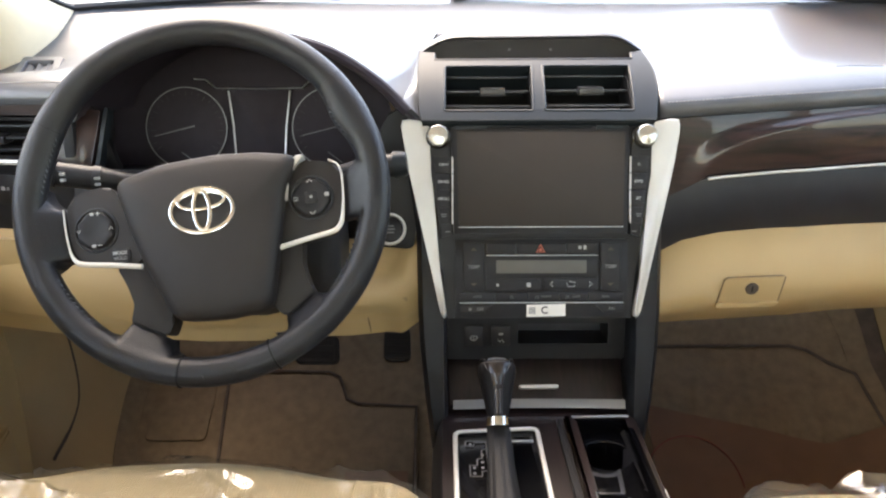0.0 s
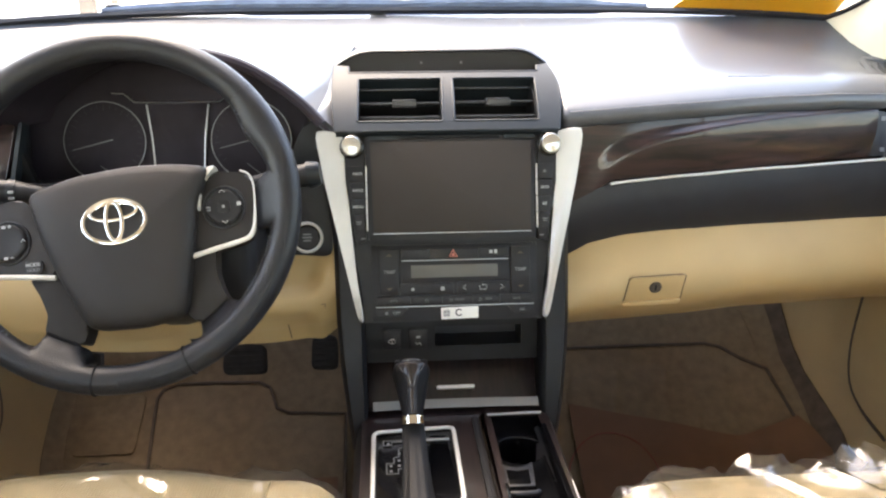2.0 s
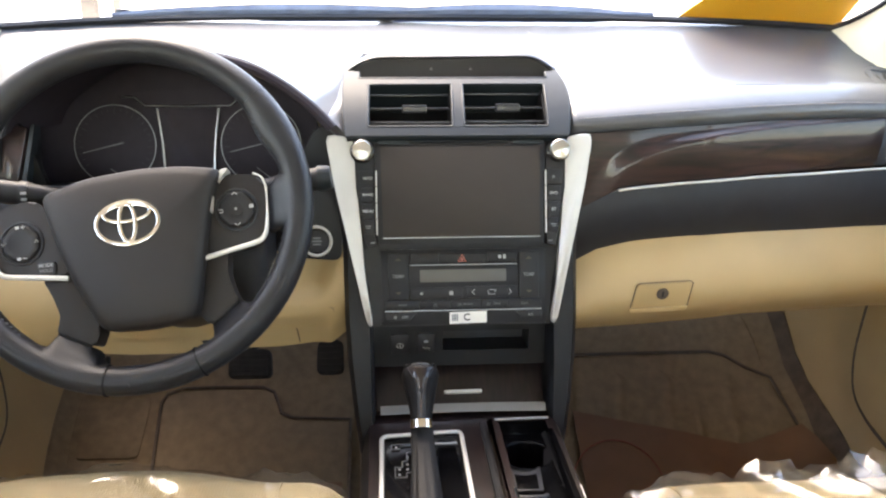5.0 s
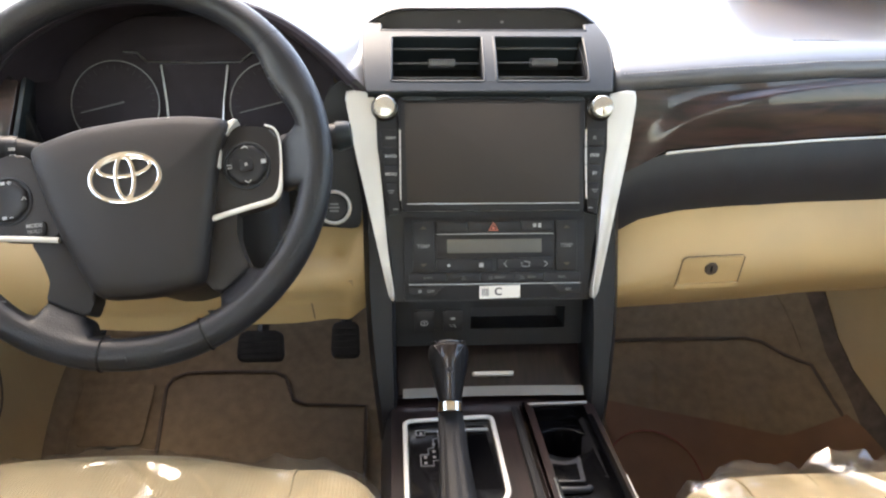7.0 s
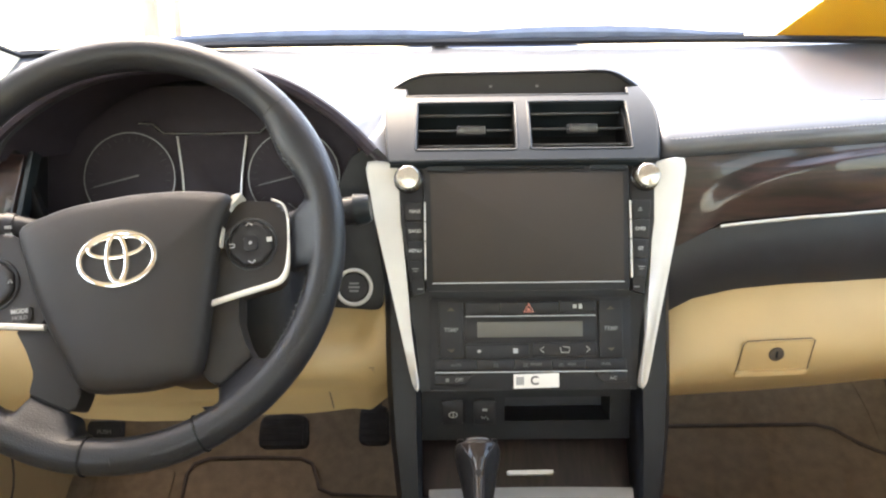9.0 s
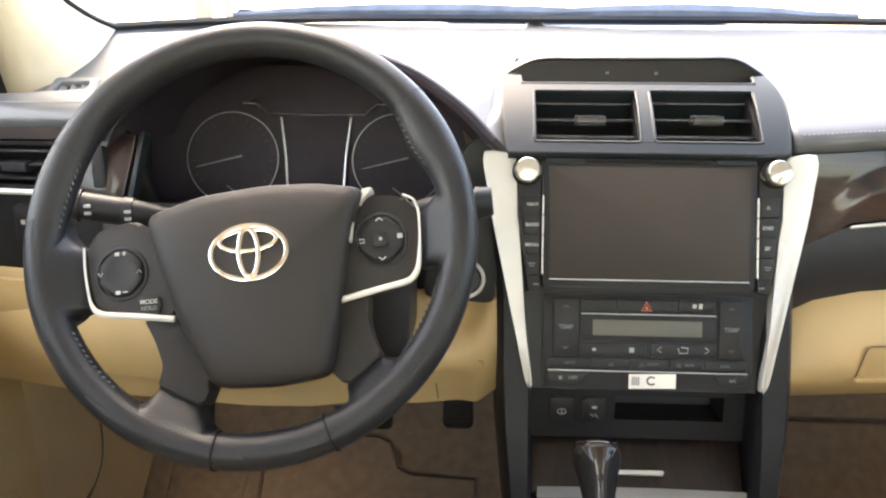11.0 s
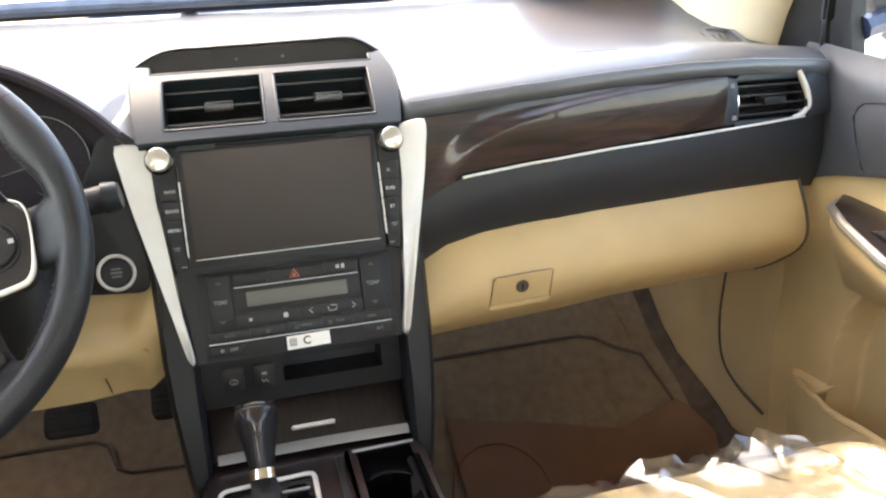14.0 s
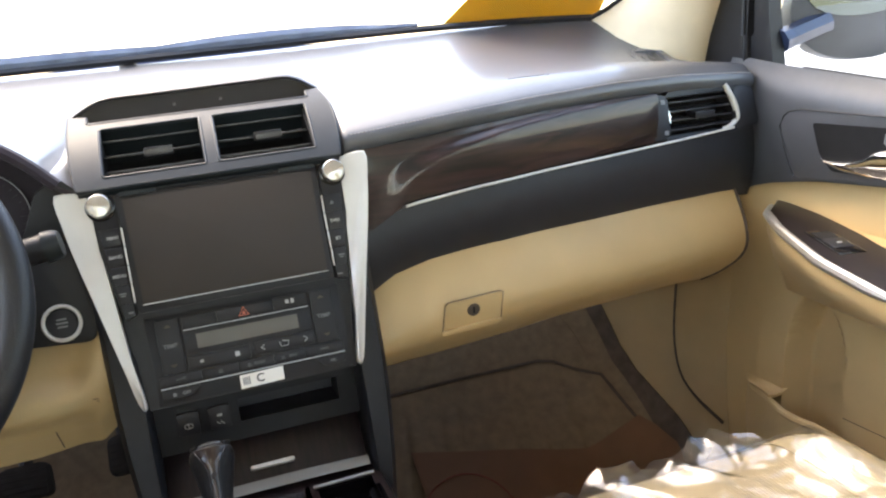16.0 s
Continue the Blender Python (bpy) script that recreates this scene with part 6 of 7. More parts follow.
def seat(x0, x1, label, crown=0.0, nose_y=0.750, bolster=0.020):
    st = thing("front_seat", ((x0 + x1) / 2, 0.5, 0.0), label, "car seat", "front seats")
    cx, hw = (x0 + x1) / 2, (x1 - x0) / 2

    def skin(u, v):
        # u across -1..1, v along: 0 rear to 1 front, on over the nose to 1.5
        x = cx + hw * u
        nose = nose_y - 0.070 * abs(u) ** 2.4
        top = 0.386 + (bolster if u < 0 else 0.016) * math.exp(-((abs(u) - 0.82) / 0.16) ** 2) - (0.014 - crown) * math.cos(min(1, abs(u) / (0.7 + 10 * crown)) * math.pi / 2)
        top -= 0.05 * max(0, abs(u) - 0.86) ** 2 * 40 * 0.6
        if v <= 1:
            y = 0.20 + (nose - 0.06 - 0.20) * v
            z = top - 0.045 * (1 - v) ** 1.5 + 0.004 * math.sin(v * 9)
        else:
            a = (v - 1) / 0.5 * math.pi * 0.62
            y = nose - 0.06 + 0.06 * math.sin(a)
            z = top - 0.075 * (1 - math.cos(a))
        n = noise.noise(Vector((x * 7, y * 7, 3.1))) * 0.004
        return Vector((x, y, z + n))

    us = [math.sin(q * math.pi / 2) for q in steps(-1, 1, 28)]
    vs = steps(0, 1, 16) + [1 + 0.5 * k / 8 for k in range(1, 9)]
    part("cushion", sheet(lambda u, v: skin(u, v), us, vs, 0.05), SEATCLOTH, st, "beige padded cushion", smooth=80)
    sides = bmesh.new()
    for s in (-1, 1):
        rings = []
        for v in vs[::2]:
            p = skin(s * 0.999, v)
            rings.append([(p.x, p.y, p.z - 0.003), (p.x + s * 0.006, p.y, p.z - 0.03), (p.x + s * 0.002, p.y, 0.10), (p.x - s * 0.05, p.y, 0.10), (p.x - s * 0.05, p.y, p.z - 0.04)])
        loft(rings, bm=sides)
    part("cushion_side", sides, SEATCLOTH, st, "beige seat side", smooth=60)
    box_ = box(x0 + 0.05, x1 - 0.05, 0.22, 0.66, 0.02, 0.30, 0.02)
    part("base", box_, BINDING, st, "dark seat base")
    # sewn panel lines
    for s in (-1, 1):
        part("panel_seam", tube([skin(s * 0.66, v) + Vector((0, 0, 0.0005)) for v in vs], 0.0012, 5), SEATCLOTH, st, "sewn seam")
    # clear film, drawn over the cushion and bunched at the nose
    rnd = random.Random(int(1000 * (x0 + 2)))
    ph = rnd.random() * 10

    def film(u, v):
        p = skin(u, v)
        w = 0.0022
        for k, (fx, fy, amp) in enumerate(((5, 8, 0.010), (9, 6, 0.008), (17, 11, 0.004))):
            r_ = 1 - abs(noise.noise(Vector((p.x * fx + ph + k * 3, p.y * fy + 0.6 * p.x * fx, k * 7.0)))) * 2.2
            w += 0.75 * amp * max(0, r_ - 0.78) / 0.22
        if v > 1:
            w += 0.010 * max(0, noise.noise(Vector((p.x * 22 + ph, v * 4, 2)))) * (v - 1) * 2
        return p + Vector((0, w * (0.4 if v > 1 else 0.1), w))

    us2 = steps(-1, 1, 120)
    vs2 = steps(0.3, 1, 70) + [1 + 0.42 * k / 24 for k in range(1, 25)]
    part("film_cover", sheet(film, us2, vs2, 0.0006), FILM, st, "wrinkled clear plastic film", smooth=75)
    return st, skin


seat(-0.515, 0.005, "beige driver's seat cushion wrapped in clear film", 0.030)
pseat, pskin = seat(0.240, 0.658, "beige passenger seat cushion wrapped in clear film", 0.0, 0.738, 0.002)


def crumple(name, us, h, seed):
    """A loose fold of film standing off the seat's nose, broad facets with a ragged crest."""
    rnd = random.Random(seed)
    bm = bmesh.new()
    rows = []
    n = len(us)
    for v, lift, back in ((0.97, 0.002, 0.0), (1.06, 0.45, 0.004), (1.12, 1.0, 0.010), (1.17, 0.55, 0.018), (1.24, 0.05, 0.012)):
        row = []
        for i, u in enumerate(us):
            e = math.sin(math.pi * (i + 0.25) / (n - 0.5)) ** 0.7
            p = pskin(u + (rnd.random() - 0.5) * 0.05, v)
            row.append(bm.verts.new(p + Vector((0, back * e + (rnd.random() - 0.5) * 0.006, 0.003 + h * lift * e * (0.65 + 0.6 * rnd.random())))))
        rows.append(row)
    for a, b in zip(rows, rows[1:]):
        for i in range(n - 1):
            if rnd.random() < 0.5:
                bm.faces.new((a[i], a[i + 1], b[i + 1]))
                bm.faces.new((a[i], b[i + 1], b[i]))
            else:
                bm.faces.new((a[i], a[i + 1], b[i]))
                bm.faces.new((a[i + 1], b[i + 1], b[i]))
    return part(name, bm, FILMEDGE, pseat, "crumpled loose film fold", smooth=25)


crumple("film_fold", steps(-0.24, 0.12, 7), 0.022, 5)
crumple("film_fold", steps(0.24, 0.66, 8), 0.027, 11)
crumple("film_fold", steps(-0.75, -0.40, 6), 0.006, 3)

# ---- floor mats, paper, pedals ----


def on_floor(pts, lift):
    """Thin slab following the floor under an outline given as left/right rows: (y, x0, x1)."""
    return sheet(lambda u, v: (lerp(v, [p[0] for p in pts], [p[1] for p in pts]) * (1 - u) + lerp(v, [p[0] for p in pts], [p[2] for p in pts]) * u, v, floor_z(v) + lift), steps(0, 1, 10), sorted({*steps(pts[0][0], pts[-1][0], 14), 1.2, 1.42} & {q for q in steps(pts[0][0], pts[-1][0], 14)} | {p[0] for p in pts}), 0.006)


dm = thing("floor_mat", (-0.25, 1.1, 0.0), "brown carpet floor mat with dark bound edge", "floor mat", "floor mats")
drows = [(0.75, -0.395, -0.05), (1.20, -0.395, -0.048), (1.350, -0.400, -0.048), (1.354, -0.401, -0.170), (1.385, -0.402, -0.186), (1.400, -0.396, -0.192), (1.411, -0.375, -0.210)]
part("mat_carpet", on_floor(drows, 0.008), MAT_C, dm, "brown carpet")
edge = [(-0.048, 0.75), (-0.048, 1.20), (-0.048, 1.350), (-0.155, 1.355), (-0.178, 1.364), (-0.186, 1.385), (-0.194, 1.402), (-0.215, 1.412), (-0.30, 1.414), (-0.370, 1.413), (-0.394, 1.404), (-0.403, 1.388), (-0.402, 1.35), (-0.397, 1.25), (-0.395, 1.0)]
part("mat_binding", tube([(x, y, floor_z(y) + 0.010) for x, y in edge], 0.0034, 6), BINDING, dm, "dark bound edge")
pm = thing("floor_mat", (0.55, 1.1, 0.0), "brown carpet floor mat with dark bound edge", "floor mat", "floor mats")
prow = [(0.75, 0.30, 0.80), (1.20, 0.30, 0.80), (1.305, 0.30, 0.810), (1.407, 0.30, 0.786), (1.421, 0.30, 0.744), (1.443, 0.30, 0.700)]
MAT_CREASES = ((0.375, 1.36, 0.05), (0.425, 1.30, 0.06), (0.475, 1.37, 0.05), (0.515, 1.27, 0.07), (0.575, 1.385, 0.04), (0.615, 1.29, 0.05), (0.672, 1.25, 0.07), (0.690, 1.36, 0.04))


def creased_mat(u, v):
    """The mat's nap, with short soft creases running fore and aft."""
    x = lerp(v, [p[0] for p in prow], [p[1] for p in prow]) * (1 - u) + lerp(v, [p[0] for p in prow], [p[2] for p in prow]) * u
    z = 0.008
    for cx, cy, ln in MAT_CREASES:
        d = (v - cy) / ln
        z += 0.0058 * math.exp(-d * d) * math.exp(-((x - cx - 0.28 * (v - cy)) / 0.0055) ** 2)
    return (x, v, floor_z(v) + z + 0.0022 * noise.noise(Vector((x * 14, v * 9, 4))))


part("mat_carpet", sheet(creased_mat, steps(0, 1, 150), sorted({*steps(0.75, 1.443, 44), *(p[0] for p in prow)}), 0.006), MAT_C, pm, "brown carpet with soft creases", smooth=80)
edge = [(0.805, 1.0), (0.805, 1.25), (0.811, 1.305), (0.788, 1.405), (0.764, 1.416), (0.742, 1.424), (0.703, 1.440), (0.672, 1.445), (0.50, 1.445), (0.30, 1.444)]
part("mat_binding", tube([(x, y, floor_z(y) + 0.010) for x, y in edge], 0.0034, 6), BINDING, pm, "dark bound edge")
# foot rest
fr_ = part("foot_rest", prism(rounded([(-0.06, -0.06), (0.05, -0.06), (0.055, 0.06), (-0.055, 0.06)], 0.01), -0.02, 0.002, 0.002, plane_of((-0.480, 1.352, 0.100), 57)), CARPET)
tagged(fr_, "brown carpeted foot rest beside the pedals", "foot rest")
# paper mats laid on the carpet
pp = thing("paper_mat", (0.55, 1.1, 0.01), "brown kraft paper mat with red print on the carpet", "paper mat")


def paper_at(x, y):
    lift = 0.030 * max(0.0, (x - 0.70) / 0.14) * max(0.0, (y - 1.0) / 0.28)
    return (x, y, floor_z(y) + 0.019 + lift + 0.006 * max(0, noise.noise(Vector((x * 6, y * 6, 1)))))


part("sheet_paper", sheet(lambda u, v: paper_at(0.375 + 0.465 * u, 0.78 + (lerp(u, [0, 0.62, 0.66, 0.93, 1], [1.345, 1.282, 1.278, 1.292, 1.23]) - 0.78) * v), steps(0, 1, 24), steps(0, 1, 16), 0.0008), PAPER, pp, "brown kraft paper")
part("printed_circle", tube([Vector(paper_at(0.435 + 0.085 * math.cos(a), 1.205 + 0.085 * math.sin(a))) + Vector((0, 0, 0.0015)) for a in steps(0, 2 * math.pi, 40)], 0.0014, 4), REDINK, pp, "thin red circle")
words("THANK", 0.045, Matrix.Translation((0.645, 1.175, 0.030)) @ Matrix.Rotation(radians(6), 4, "X"), REDINK, pp, "red printed letters")
pd = thing("paper_mat", (-0.11, 1.1, 0.01), "brown kraft paper mat on the driver's carpet", "paper mat")
part("sheet_paper", sheet(lambda u, v: (-0.17 + 0.11 * u, 0.78 + 0.46 * v, floor_z(0.78 + 0.46 * v) + 0.016 + 0.008 * max(0, noise.noise(Vector((u * 3, v * 3, 7))))), steps(0, 1, 10), steps(0, 1, 10), 0.0008), PAPER, pd, "brown kraft paper")


def pedal(x, y, z, w, h, label):
    p = thing("pedal", (x, y, z), label, "pedal", "pedals")
    m = plane_of((x, y, z), 32)
    part("pad", prism(rounded([(-w / 2, -h / 2), (w / 2, -h / 2), (w / 2 * 0.92, h / 2), (-w / 2 * 0.92, h / 2)], 0.012), -0.012, 0.006, 0.004, m), RUBBER, p, "black ribbed rubber pad")
    g = bmesh.new()
    for k in range(5):
        yy = -h * 0.36 + h * 0.72 * k / 4
        box(-w * 0.40, w * 0.40, yy - 0.003, yy + 0.003, 0.006, 0.009, m=m, bm=g)
    part("pad_rib", g, RUBBER, p)
    part("arm", tube([(x, y + 0.01, z), (x, y + 0.08, z + 0.06), (x, y + 0.13, z + 0.16)], 0.010, 8), BLACK, p)


pedal(-0.215, 1.29, 0.252, 0.076, 0.050, "black rubber brake pedal under the dashboard")
pedal(-0.078, 1.31, 0.252, 0.048, 0.060, "black rubber accelerator pedal under the dashboard")
# parking brake pedal with a small label
hb = thing("parking_pedal", (-0.42, 1.22, 0.27), "black parking brake pedal with white lettering", "pedal")
m = plane_of((-0.449, 1.20, 0.290), 20)
hp = part("pad", prism(rect(-0.024, 0.024, -0.021, 0.021, 0.005), -0.01, 0.004, 0.003, m), RUBBER, hb, "black rubber pad")
words("PUSH", 0.0085, at(m, 0.0, 0.006, 0.0045), DIMMARK, hp)
part("pad_print", box(-0.012, 0.012, -0.0095, -0.005, 0.004, 0.0045, m=m), DIMMARK, hp, "small illegible print")
part("arm", tube([(-0.449, 1.21, 0.29), (-0.449, 1.30, 0.34), (-0.449, 1.36, 0.42)], 0.010, 8), BLACK, hb)

# ---- front doors ----


def door(s):
    """A front door's inner side; s = 1 for the passenger's."""
    X0 = CR if s > 0 else CL
    d = thing("front_door", (X0, 0.7, 0.1), "closed front door with dark upper and beige lower lining", "car door", "front doors")
    dx = lambda v: X0 - s * v

    def lower(u, v):
        y = 0.22 + (1.30 - 0.22) * u
        zt = lerp(y, [0.2, 0.60, 0.80, 0.95, 1.06, 1.125, 1.30], [0.585, 0.585, 0.580, 0.572, 0.556, 0.531, 0.50])
        z = zt + (0.03 - zt) * v
        bulge = 0.020 + 0.020 * math.exp(-((z - 0.50) / 0.06) ** 2) - 0.012 * math.exp(-((z - 0.36) / 0.09) ** 2) + 0.03 * max(0, 0.22 - z) * 3
        if y > 1.10:
            bulge -= (y - 1.10) * 0.10
        # hollow for a bottle
        wd = 0.060 * math.sqrt(max(0.0, 1 - max(0.0, (z - 0.28) / 0.108) ** 2))
        if wd > 0.004:
            q_ = max(0.0, min(1.0, (wd - abs(y - 0.978)) / 0.010))
            bulge -= 0.047 * q_ * q_ * (3 - 2 * q_)
        return (dx(bulge), y, z)

    part("lower_lining", sheet(lower, steps(0, 1, 240), steps(0, 1, 100), 0.015, flip=s < 0), BEIGE, d, "beige moulded lower lining", smooth=60)

    def upper(u, v):
        y = 0.22 + (1.145 - 0.22) * u
        zb = lerp(y, [0.2, 0.60, 0.80, 0.95, 1.06, 1.125, 1.30], [0.585, 0.585, 0.580, 0.572, 0.556, 0.531, 0.50]) - 0.003
        zt = lerp(y, [0.2, 0.8, 1.0, 1.16], [0.690, 0.696, 0.719, 0.742])
        z = zb + (zt - zb) * v
        return (dx(0.036 + 0.007 * math.sin(math.pi * min(1, v * 1.1)) - 0.035 * max(0, v - 0.72) ** 2 * 8), y, z)

    part("upper_lining", sheet(upper, steps(0, 1, 26), steps(0, 1, 12), 0.015, flip=s > 0), PAD, d, "dark moulded upper lining", smooth=60)
    # pull handle in its recess
    HM = Matrix(((0, 0, -s, dx(0.043)), (-s, 0, 0, 0.872), (0, 1, 0, 0.612), (0, 0, 0, 1)))
    k = 1 if s > 0 else -1
    f_ = (lambda q: [(a * k, b) for a, b in (q if k > 0 else q[::-1])])
    pl = part("handle_plate", prism(rounded(f_([(-0.112, -0.040), (0.088, -0.029), (0.101, 0.042), (0.090, 0.050), (-0.094, 0.055), (-0.124, 0.050), (-0.137, 0.030)]), 0.015), -0.010, 0.0015, 0.002, HM), PAD, d, "dark handle plate")
    # flat black patch on the plate stands for the recess's shade
    part("handle_recess_shade", prism(rounded(f_([(-0.040, -0.024), (0.067, -0.024), (0.079, 0.038), (-0.074, 0.038), (-0.062, -0.002)]), 0.006), 0, 0.0021, 0, HM), DEEP, pl, "black patch for the handle recess's shade")
    crest = smooth_path([(-0.046, -0.006, 0), (-0.030, -0.0075, 0), (-0.005, -0.006, 0), (0.018, 0.000, 0), (0.040, 0.0115, 0), (0.072, 0.0140, 0)], 4)
    rings = []
    for c in crest:
        zb = lerp(c.x, [-0.046, -0.036, -0.020, 0.03, 0.066, 0.072], [-0.010, -0.018, -0.0215, -0.0240, -0.0240, -0.016])
        hh = c.y - zb
        rings.append([HM @ Vector((k * c.x, c.y - hh * q, 0.002 + h)) for q, h in ((0.0, 0.003), (0.10, 0.0105), (0.25, 0.0125), (0.5, 0.0095), (0.8, 0.0065), (1.0, 0.002), (0.5, 0.0))])
    part("pull_handle", loft(rings), CHROME, pl, "chrome pull handle", smooth=70)
    part("lock_tab", prism(rounded(f_([(0.049, 0.018), (0.073, 0.017), (0.075, 0.036), (0.052, 0.035)]), 0.003), 0.002, 0.009, 0.003, HM), DULLSILVER, pl, "grey lock tab")
    part("lock_tab_face", prism(rounded(f_([(0.053, 0.0205), (0.069, 0.020), (0.071, 0.032), (0.055, 0.0315)]), 0.002), 0.008, 0.0095, 0.0005, HM), PANEL, pl)
    part("plate_groove", tube([HM @ Vector((a, b, 0.0012)) for a, b in f_([(-0.112, -0.038), (-0.128, 0.0), (-0.137, 0.030), (-0.130, 0.044), (-0.118, 0.0515), (-0.094, 0.055), (0.0, 0.0525), (0.088, 0.050), (0.097, 0.046)])], 0.0012, 5), BLACK, pl)

    # armrest with wood cap and window switch
    def arm_edge(y):
        """x of the inner edge of the armrest's cap, and its height."""
        return lerp(y, [0.2, 0.62, 0.80, 0.93, 1.00, 1.025], [0.212, 0.207, 0.166, 0.113, 0.075, 0.045]), lerp(y, [0.2, 0.7, 1.03], [0.505, 0.505, 0.522])

    ys = steps(0.22, 0.98, 16) + [1.0, 1.012, 1.02, 1.025]
    rings = []
    for y in ys:
        e, z = arm_edge(y)
        rings.append([(dx(0.01), y, z), (dx(e), y, z - 0.002), (dx(e + 0.001), y, z - 0.02), (dx(e * 0.75 + 0.01), y, z - 0.06), (dx(0.02), y, z - 0.13)])
    part("armrest", loft(rings), BEIGE, d, "beige armrest body", smooth=60)
    cap = []
    for y in ys:
        e, z = arm_edge(y)
        # the cap leans in: its outer edge climbs towards the tip
        i_ = min(e - 0.012, lerp(y, [0.2, 0.60, 0.72, 0.78, 0.85, 0.93, 1.025], [0.140, 0.136, 0.106, 0.086, 0.064, 0.047, 0.032]))
        zo = z + lerp(y, [0.80, 0.94, 1.025], [0.0, 0.004, 0.003])
        cap.append([(dx(i_), y, z - 0.004), (dx(i_), y, zo + 0.0075), (dx((e - 0.006 + i_) / 2), y, (z + zo) / 2 + 0.0085), (dx(e - 0.005), y, z + 0.006), (dx(e - 0.005), y, z)])
    wc = part("armrest_cap", loft(cap), WOODARM, d, "lacquered dark wood cap", smooth=60)
    part("armrest_strip", tube([(dx(arm_edge(y)[0] - 0.001), y, arm_edge(y)[1] + 0.001) for y in steps(0.64, 0.98, 14) + [1.0, 1.012, 1.02]], lambda q: 0.0066 * min(1.0, 0.25 + q * 5), 8), ARMSILVER, wc, "satin silver edge strip")
    SM = Matrix.Translation((dx(0.112), 0.835, 0.5195)) @ Matrix.Rotation(radians(3), 4, "X")
    SM = SM @ Matrix.Rotation(radians(-s * 18), 4, "Z")
    part("switch_frame", box(-0.016, 0.016, -0.048, 0.048, -0.006, 0.0016, 0.002, m=SM), GLOSSBLACK, wc, "gloss black switch plate")
    # flat black patch stands for the shade in the switch's well
    part("switch_well_shade", box(-0.012, 0.012, 0.002, 0.040, 0.0, 0.0020, m=SM), DEEP, wc)
    part("window_switch", box(-0.012, 0.012, -0.026, 0.006, -0.002, 0.0042, 0.0015, m=SM @ Matrix.Rotation(radians(4), 4, "X")), BLACK, wc, "black window switch")
    part("switch_mark", box(-0.003, 0.003, -0.014, -0.012, 0.003, 0.0052, m=SM), MARK, wc)

    # map pocket with a bottle hollow
    def pocket(u, v):
        y = 0.25 + 0.88 * u
        zt = lerp(y, [0.25, 0.66, 0.74, 0.835, 0.913, 0.97, 1.02, 1.06, 1.12], [0.195, 0.209, 0.222, 0.228, 0.229, 0.221, 0.216, 0.212, 0.204])
        z = zt + (0.03 - zt) * v
        out = lerp(y, [0.25, 0.85, 0.94, 0.98, 1.02, 1.06, 1.11, 1.13], [0.075, 0.080, 0.080, 0.073, 0.057, 0.044, 0.030, 0.014])
        return (dx(out + 0.006 * math.sin(math.pi * v)), y, z)

    part("map_pocket", sheet(pocket, steps(0, 1, 24), steps(0, 1, 8), 0.012, flip=s < 0), BEIGE, d, "beige map pocket", smooth=60)
    part("pocket_lip", tube([Vector(pocket(u, 0)) + Vector((s * 0.005, 0, 0)) for u in steps(0, 1, 24)], lambda q: 0.0065 * min(1.0, (1.02 - q) * 5), 8), BEIGE, d)

    def on_lining(y, z):
        zt = lerp(y, [0.2, 0.60, 0.80, 0.95, 1.06, 1.125, 1.30], [0.585, 0.585, 0.580, 0.572, 0.556, 0.531, 0.50])
        return Vector(lower((y - 0.22) / 1.08, (zt - z) / (zt - 0.03)))

    def ledge(u, v):
        rim = Vector(pocket(lerp(u, [0, 1], [0.893, 0.998]), 0)) + Vector((s * 0.004, 0, 0.003))
        back = on_lining(rim.y, rim.z) + Vector((s * 0.004, 0, 0.010 * u + 0.004))
        return rim.lerp(back, v) - Vector((0, 0, 0.004 * math.sin(math.pi * v)))

    part("pocket_ledge", sheet(ledge, steps(0, 1, 10), steps(0, 1, 6), 0.004), BEIGE, d, smooth=70)
    # dark tube on the lining stands for the crease's shade
    part("crease_shade", tube([on_lining(y, lerp(y, [0.3, 0.7, 0.92], [0.236, 0.234, 0.226])) for y in steps(0.30, 0.915, 24)], 0.0007, 5), BINDING, d, "thin dark line for the crease's shade")
    # outer skin and sill
    sk = bmesh.new()
    box(X0 + 0.045, X0 + 0.065, 0.22, 1.30, 0.0, 0.69, bm=sk) if s > 0 else box(X0 - 0.065, X0 - 0.045, 0.22, 1.30, 0.0, 0.69, bm=sk)
    part("door_skin", sk, BODYBLUE, d, "dark painted outer skin")
    return d


door(1)
door(-1)


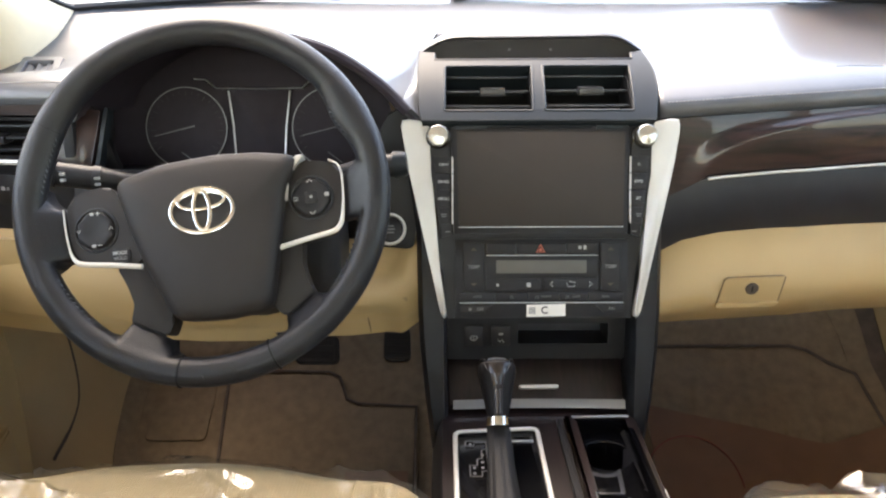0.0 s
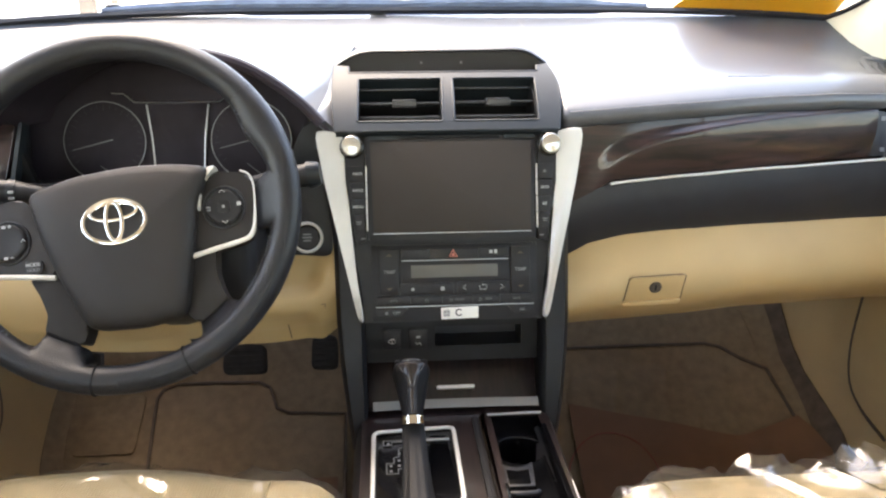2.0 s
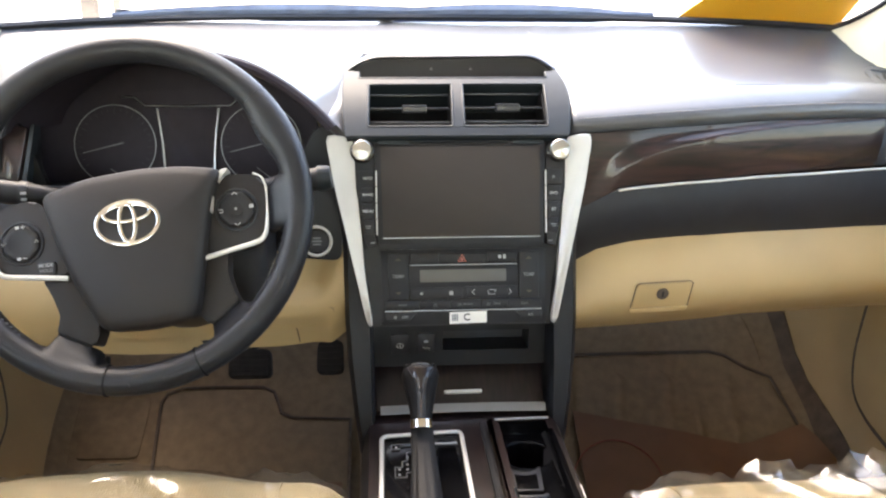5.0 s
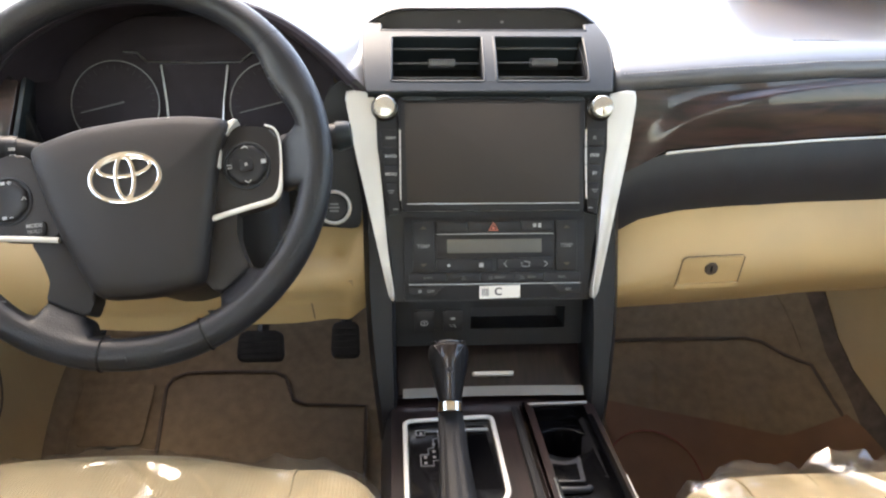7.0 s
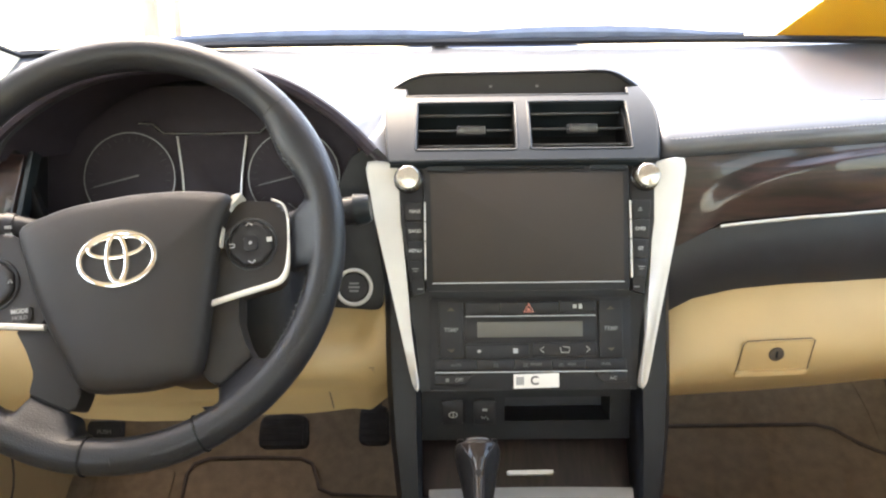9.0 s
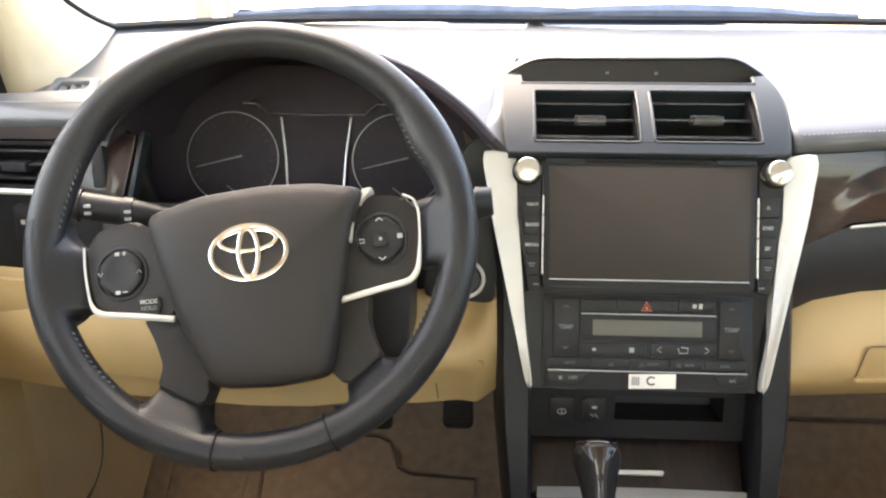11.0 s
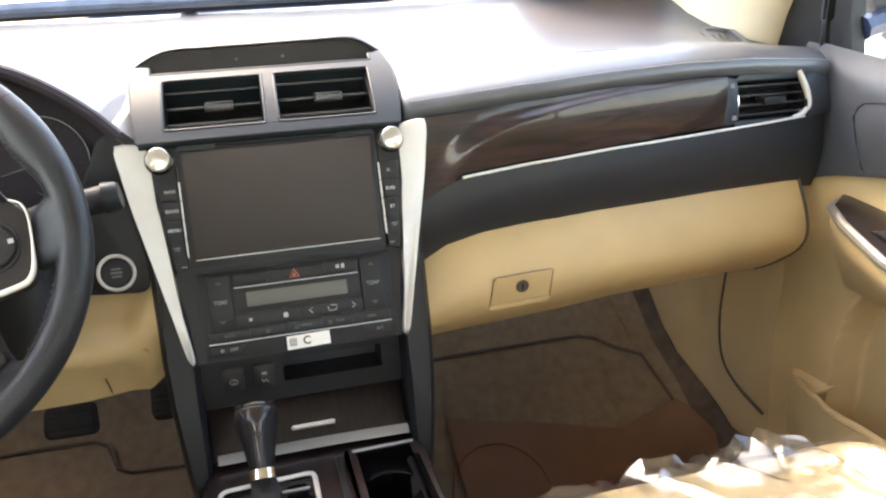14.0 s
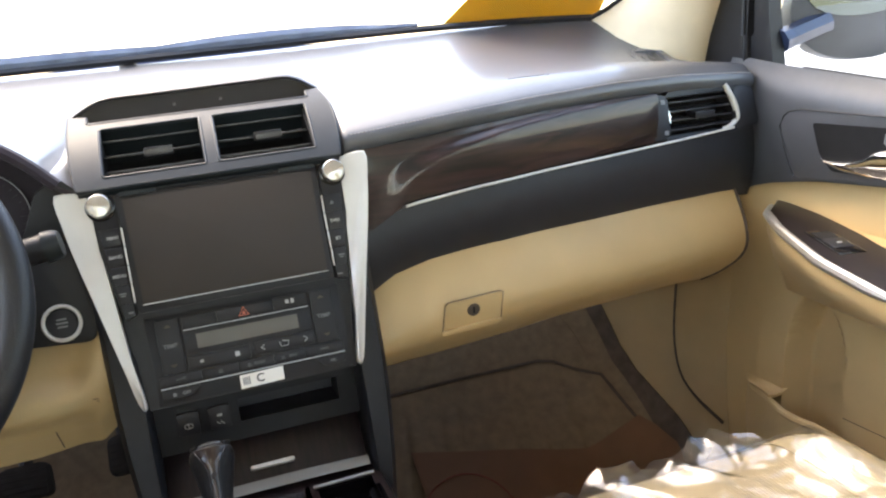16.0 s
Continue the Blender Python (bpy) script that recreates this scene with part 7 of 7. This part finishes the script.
# kick panels ahead of the doors
for s, nm in ((1, "wall_right_kick"), (-1, "wall_left_kick")):
    X0, flare = (CR, 0.07) if s > 0 else (CL, 0.105)
    k = part(nm, sheet(lambda u, v: (X0 - s * (0.020 + 0.13 * u ** 1.6 - 0.015 * math.sin(math.pi * v) + flare * (1 - v) ** 3 - 0.05 * max(0.0, 1 - u / 0.16) ** 2), 1.15 + 0.44 * u, 0.01 + 0.51 * v + 0.02 * u), steps(0, 1, 28), steps(0, 1, 16), 0.02, flip=s > 0), BEIGE_SHADE)
    tagged(k, "beige moulded kick panel, darkened for footwell shade", "wall", kind="structure")
    def kick_x(y, z):
        u, v = (y - 1.15) / 0.44, max(0.0, (z - 0.01) / 0.51)
        return X0 - s * (0.020 + 0.13 * max(0.0, u) ** 1.6 - 0.015 * math.sin(math.pi * v) + flare * (1 - v) ** 3)

    def carpet_fillet(u, v):
        y = 1.16 + 0.42 * u
        r = lerp(u, [0, 0.2, 0.5, 0.75, 1], [0.078, 0.064, 0.038, 0.055, 0.095]) if s > 0 else 0.022
        a = v * math.pi / 2
        z = floor_z(y) + r * (1 - math.cos(a)) + 0.001
        return (kick_x(y, z) - s * (r * (1 - math.sin(a)) + 0.004), y, z + 0.006 * noise.noise(Vector((y * 9, v * 3, 2))) * v)

    part("kick_carpet", sheet(carpet_fillet, steps(0, 1, 18), steps(0, 0.52 if s > 0 else 1, 8), 0.002, flip=s < 0), CARPET, k, "brown carpet turned up at the side", smooth=80)
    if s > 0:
        # dark strip stands for the shade between carpet and kick panel
        part("shaded_edge", sheet(carpet_fillet, steps(0, 1, 18), steps(0.52, 1, 6), 0.003, flip=False), CARPET_SHADE, k, "upturned carpet edge, darkened for shade", smooth=80)
    seal = thing("door_seal", (X0, 1.2, 0.3), "dark rubber door seal along the door's edge", "door seal", "door seals")
    part("seal_strip", tube([(kick_x(q[1], q[2]) - s * (q[0]), q[1], q[2]) for q in smooth_path([(0.022, 1.13, 0.500), (0.014, 1.17, 0.430), (0, 1.285, 0.365), (0, 1.298, 0.334), (0, 1.300, 0.243), (0, 1.275, 0.174), (0, 1.221, 0.138), (0, 1.157, 0.121)], 4)], 0.0030, 8), BINDING, seal)

# window frame, mirror patch and mirror on the passenger's side
for s in (1, -1):
    X0 = CR if s > 0 else CL
    wf = thing("window_frame", (X0, 1.1, 0.72), "black door window frame ahead of the side glass", "window frame", "window frames")
    YZ = Matrix(((0, 0, -s, X0), (1, 0, 0, 0), (0, 1, 0, 0), (0, 0, 0, 1)))
    post = [(1.111, 0.690), (1.262, 0.690), (1.240, 0.752), (1.198, 0.825), (1.10, 0.905), (0.90, 1.04), (0.78, 1.12), (0.72, 1.12), (0.86, 1.02), (1.04, 0.905), (1.098, 0.860), (1.108, 0.820), (1.111, 0.768)]
    part("frame_post", prism(post if s > 0 else post[::-1], -0.02, 0.016, 0.003, YZ), BLACK, wf, "black frame post")
    part("post_lip", tube([(X0 - s * 0.017, y, z) for y, z in ((1.116, 0.70), (1.118, 0.768), (1.114, 0.82), (1.104, 0.862), (1.045, 0.910))], 0.0035, 6), PANEL, wf)
    sail = [(1.060, 0.690), (1.113, 0.690), (1.113, 0.766), (1.100, 0.768), (1.100, 0.86), (1.075, 0.885), (1.072, 0.84), (1.070, 0.80), (1.066, 0.756)]
    part("sail_panel", prism(sail if s > 0 else sail[::-1], -0.012, 0.010, 0.003, YZ), BLACK, wf, "black mirror patch")
    part("belt_seal", tube([(X0 - s * 0.01, y, lerp(y, [0.2, 0.8, 1.0, 1.16], [0.690, 0.696, 0.719, 0.742]) - 0.004) for y in steps(0.22, 1.0, 8)], 0.006, 6), RUBBER, wf, "black belt seal")
    mr = thing("door_mirror", (X0 + s * 0.16, 1.03, 0.80), "dark blue door mirror outside the side window", "mirror", "door mirrors")
    mm = Matrix.Translation((X0 + s * 0.150, 1.04, 0.802)) @ Matrix.Rotation(radians(s * -18), 4, "Z")
    shell = [[mm @ Vector((rx * math.cos(t), y, rz * math.sin(t) + 0.01 * math.cos(t) * s)) for t in [2 * math.pi * q / 24 for q in range(24)]] for y, rx, rz in ((0.0, 0.122, 0.086), (0.03, 0.124, 0.088), (0.07, 0.10, 0.07), (0.10, 0.05, 0.03))]
    part("shell", loft(shell), BODYDARK, mr, "dark painted shell", smooth=60)
    part("mirror_glass", loft([[mm @ Vector((rx * math.cos(t), y, 0.026 + rz * math.sin(t) + 0.01 * math.cos(t) * s)) for t in [2 * math.pi * q / 24 for q in range(24)]] for y, rx, rz in ((-0.002, 0.098, 0.048), (0.004, 0.100, 0.050))]), MIRROR, mr, "mirror glass")
    part("foot", tube([(X0 + s * 0.01, 1.07, 0.755), (X0 + s * 0.09, 1.07, 0.775)], 0.018, 8), BODYBLUE, mr)
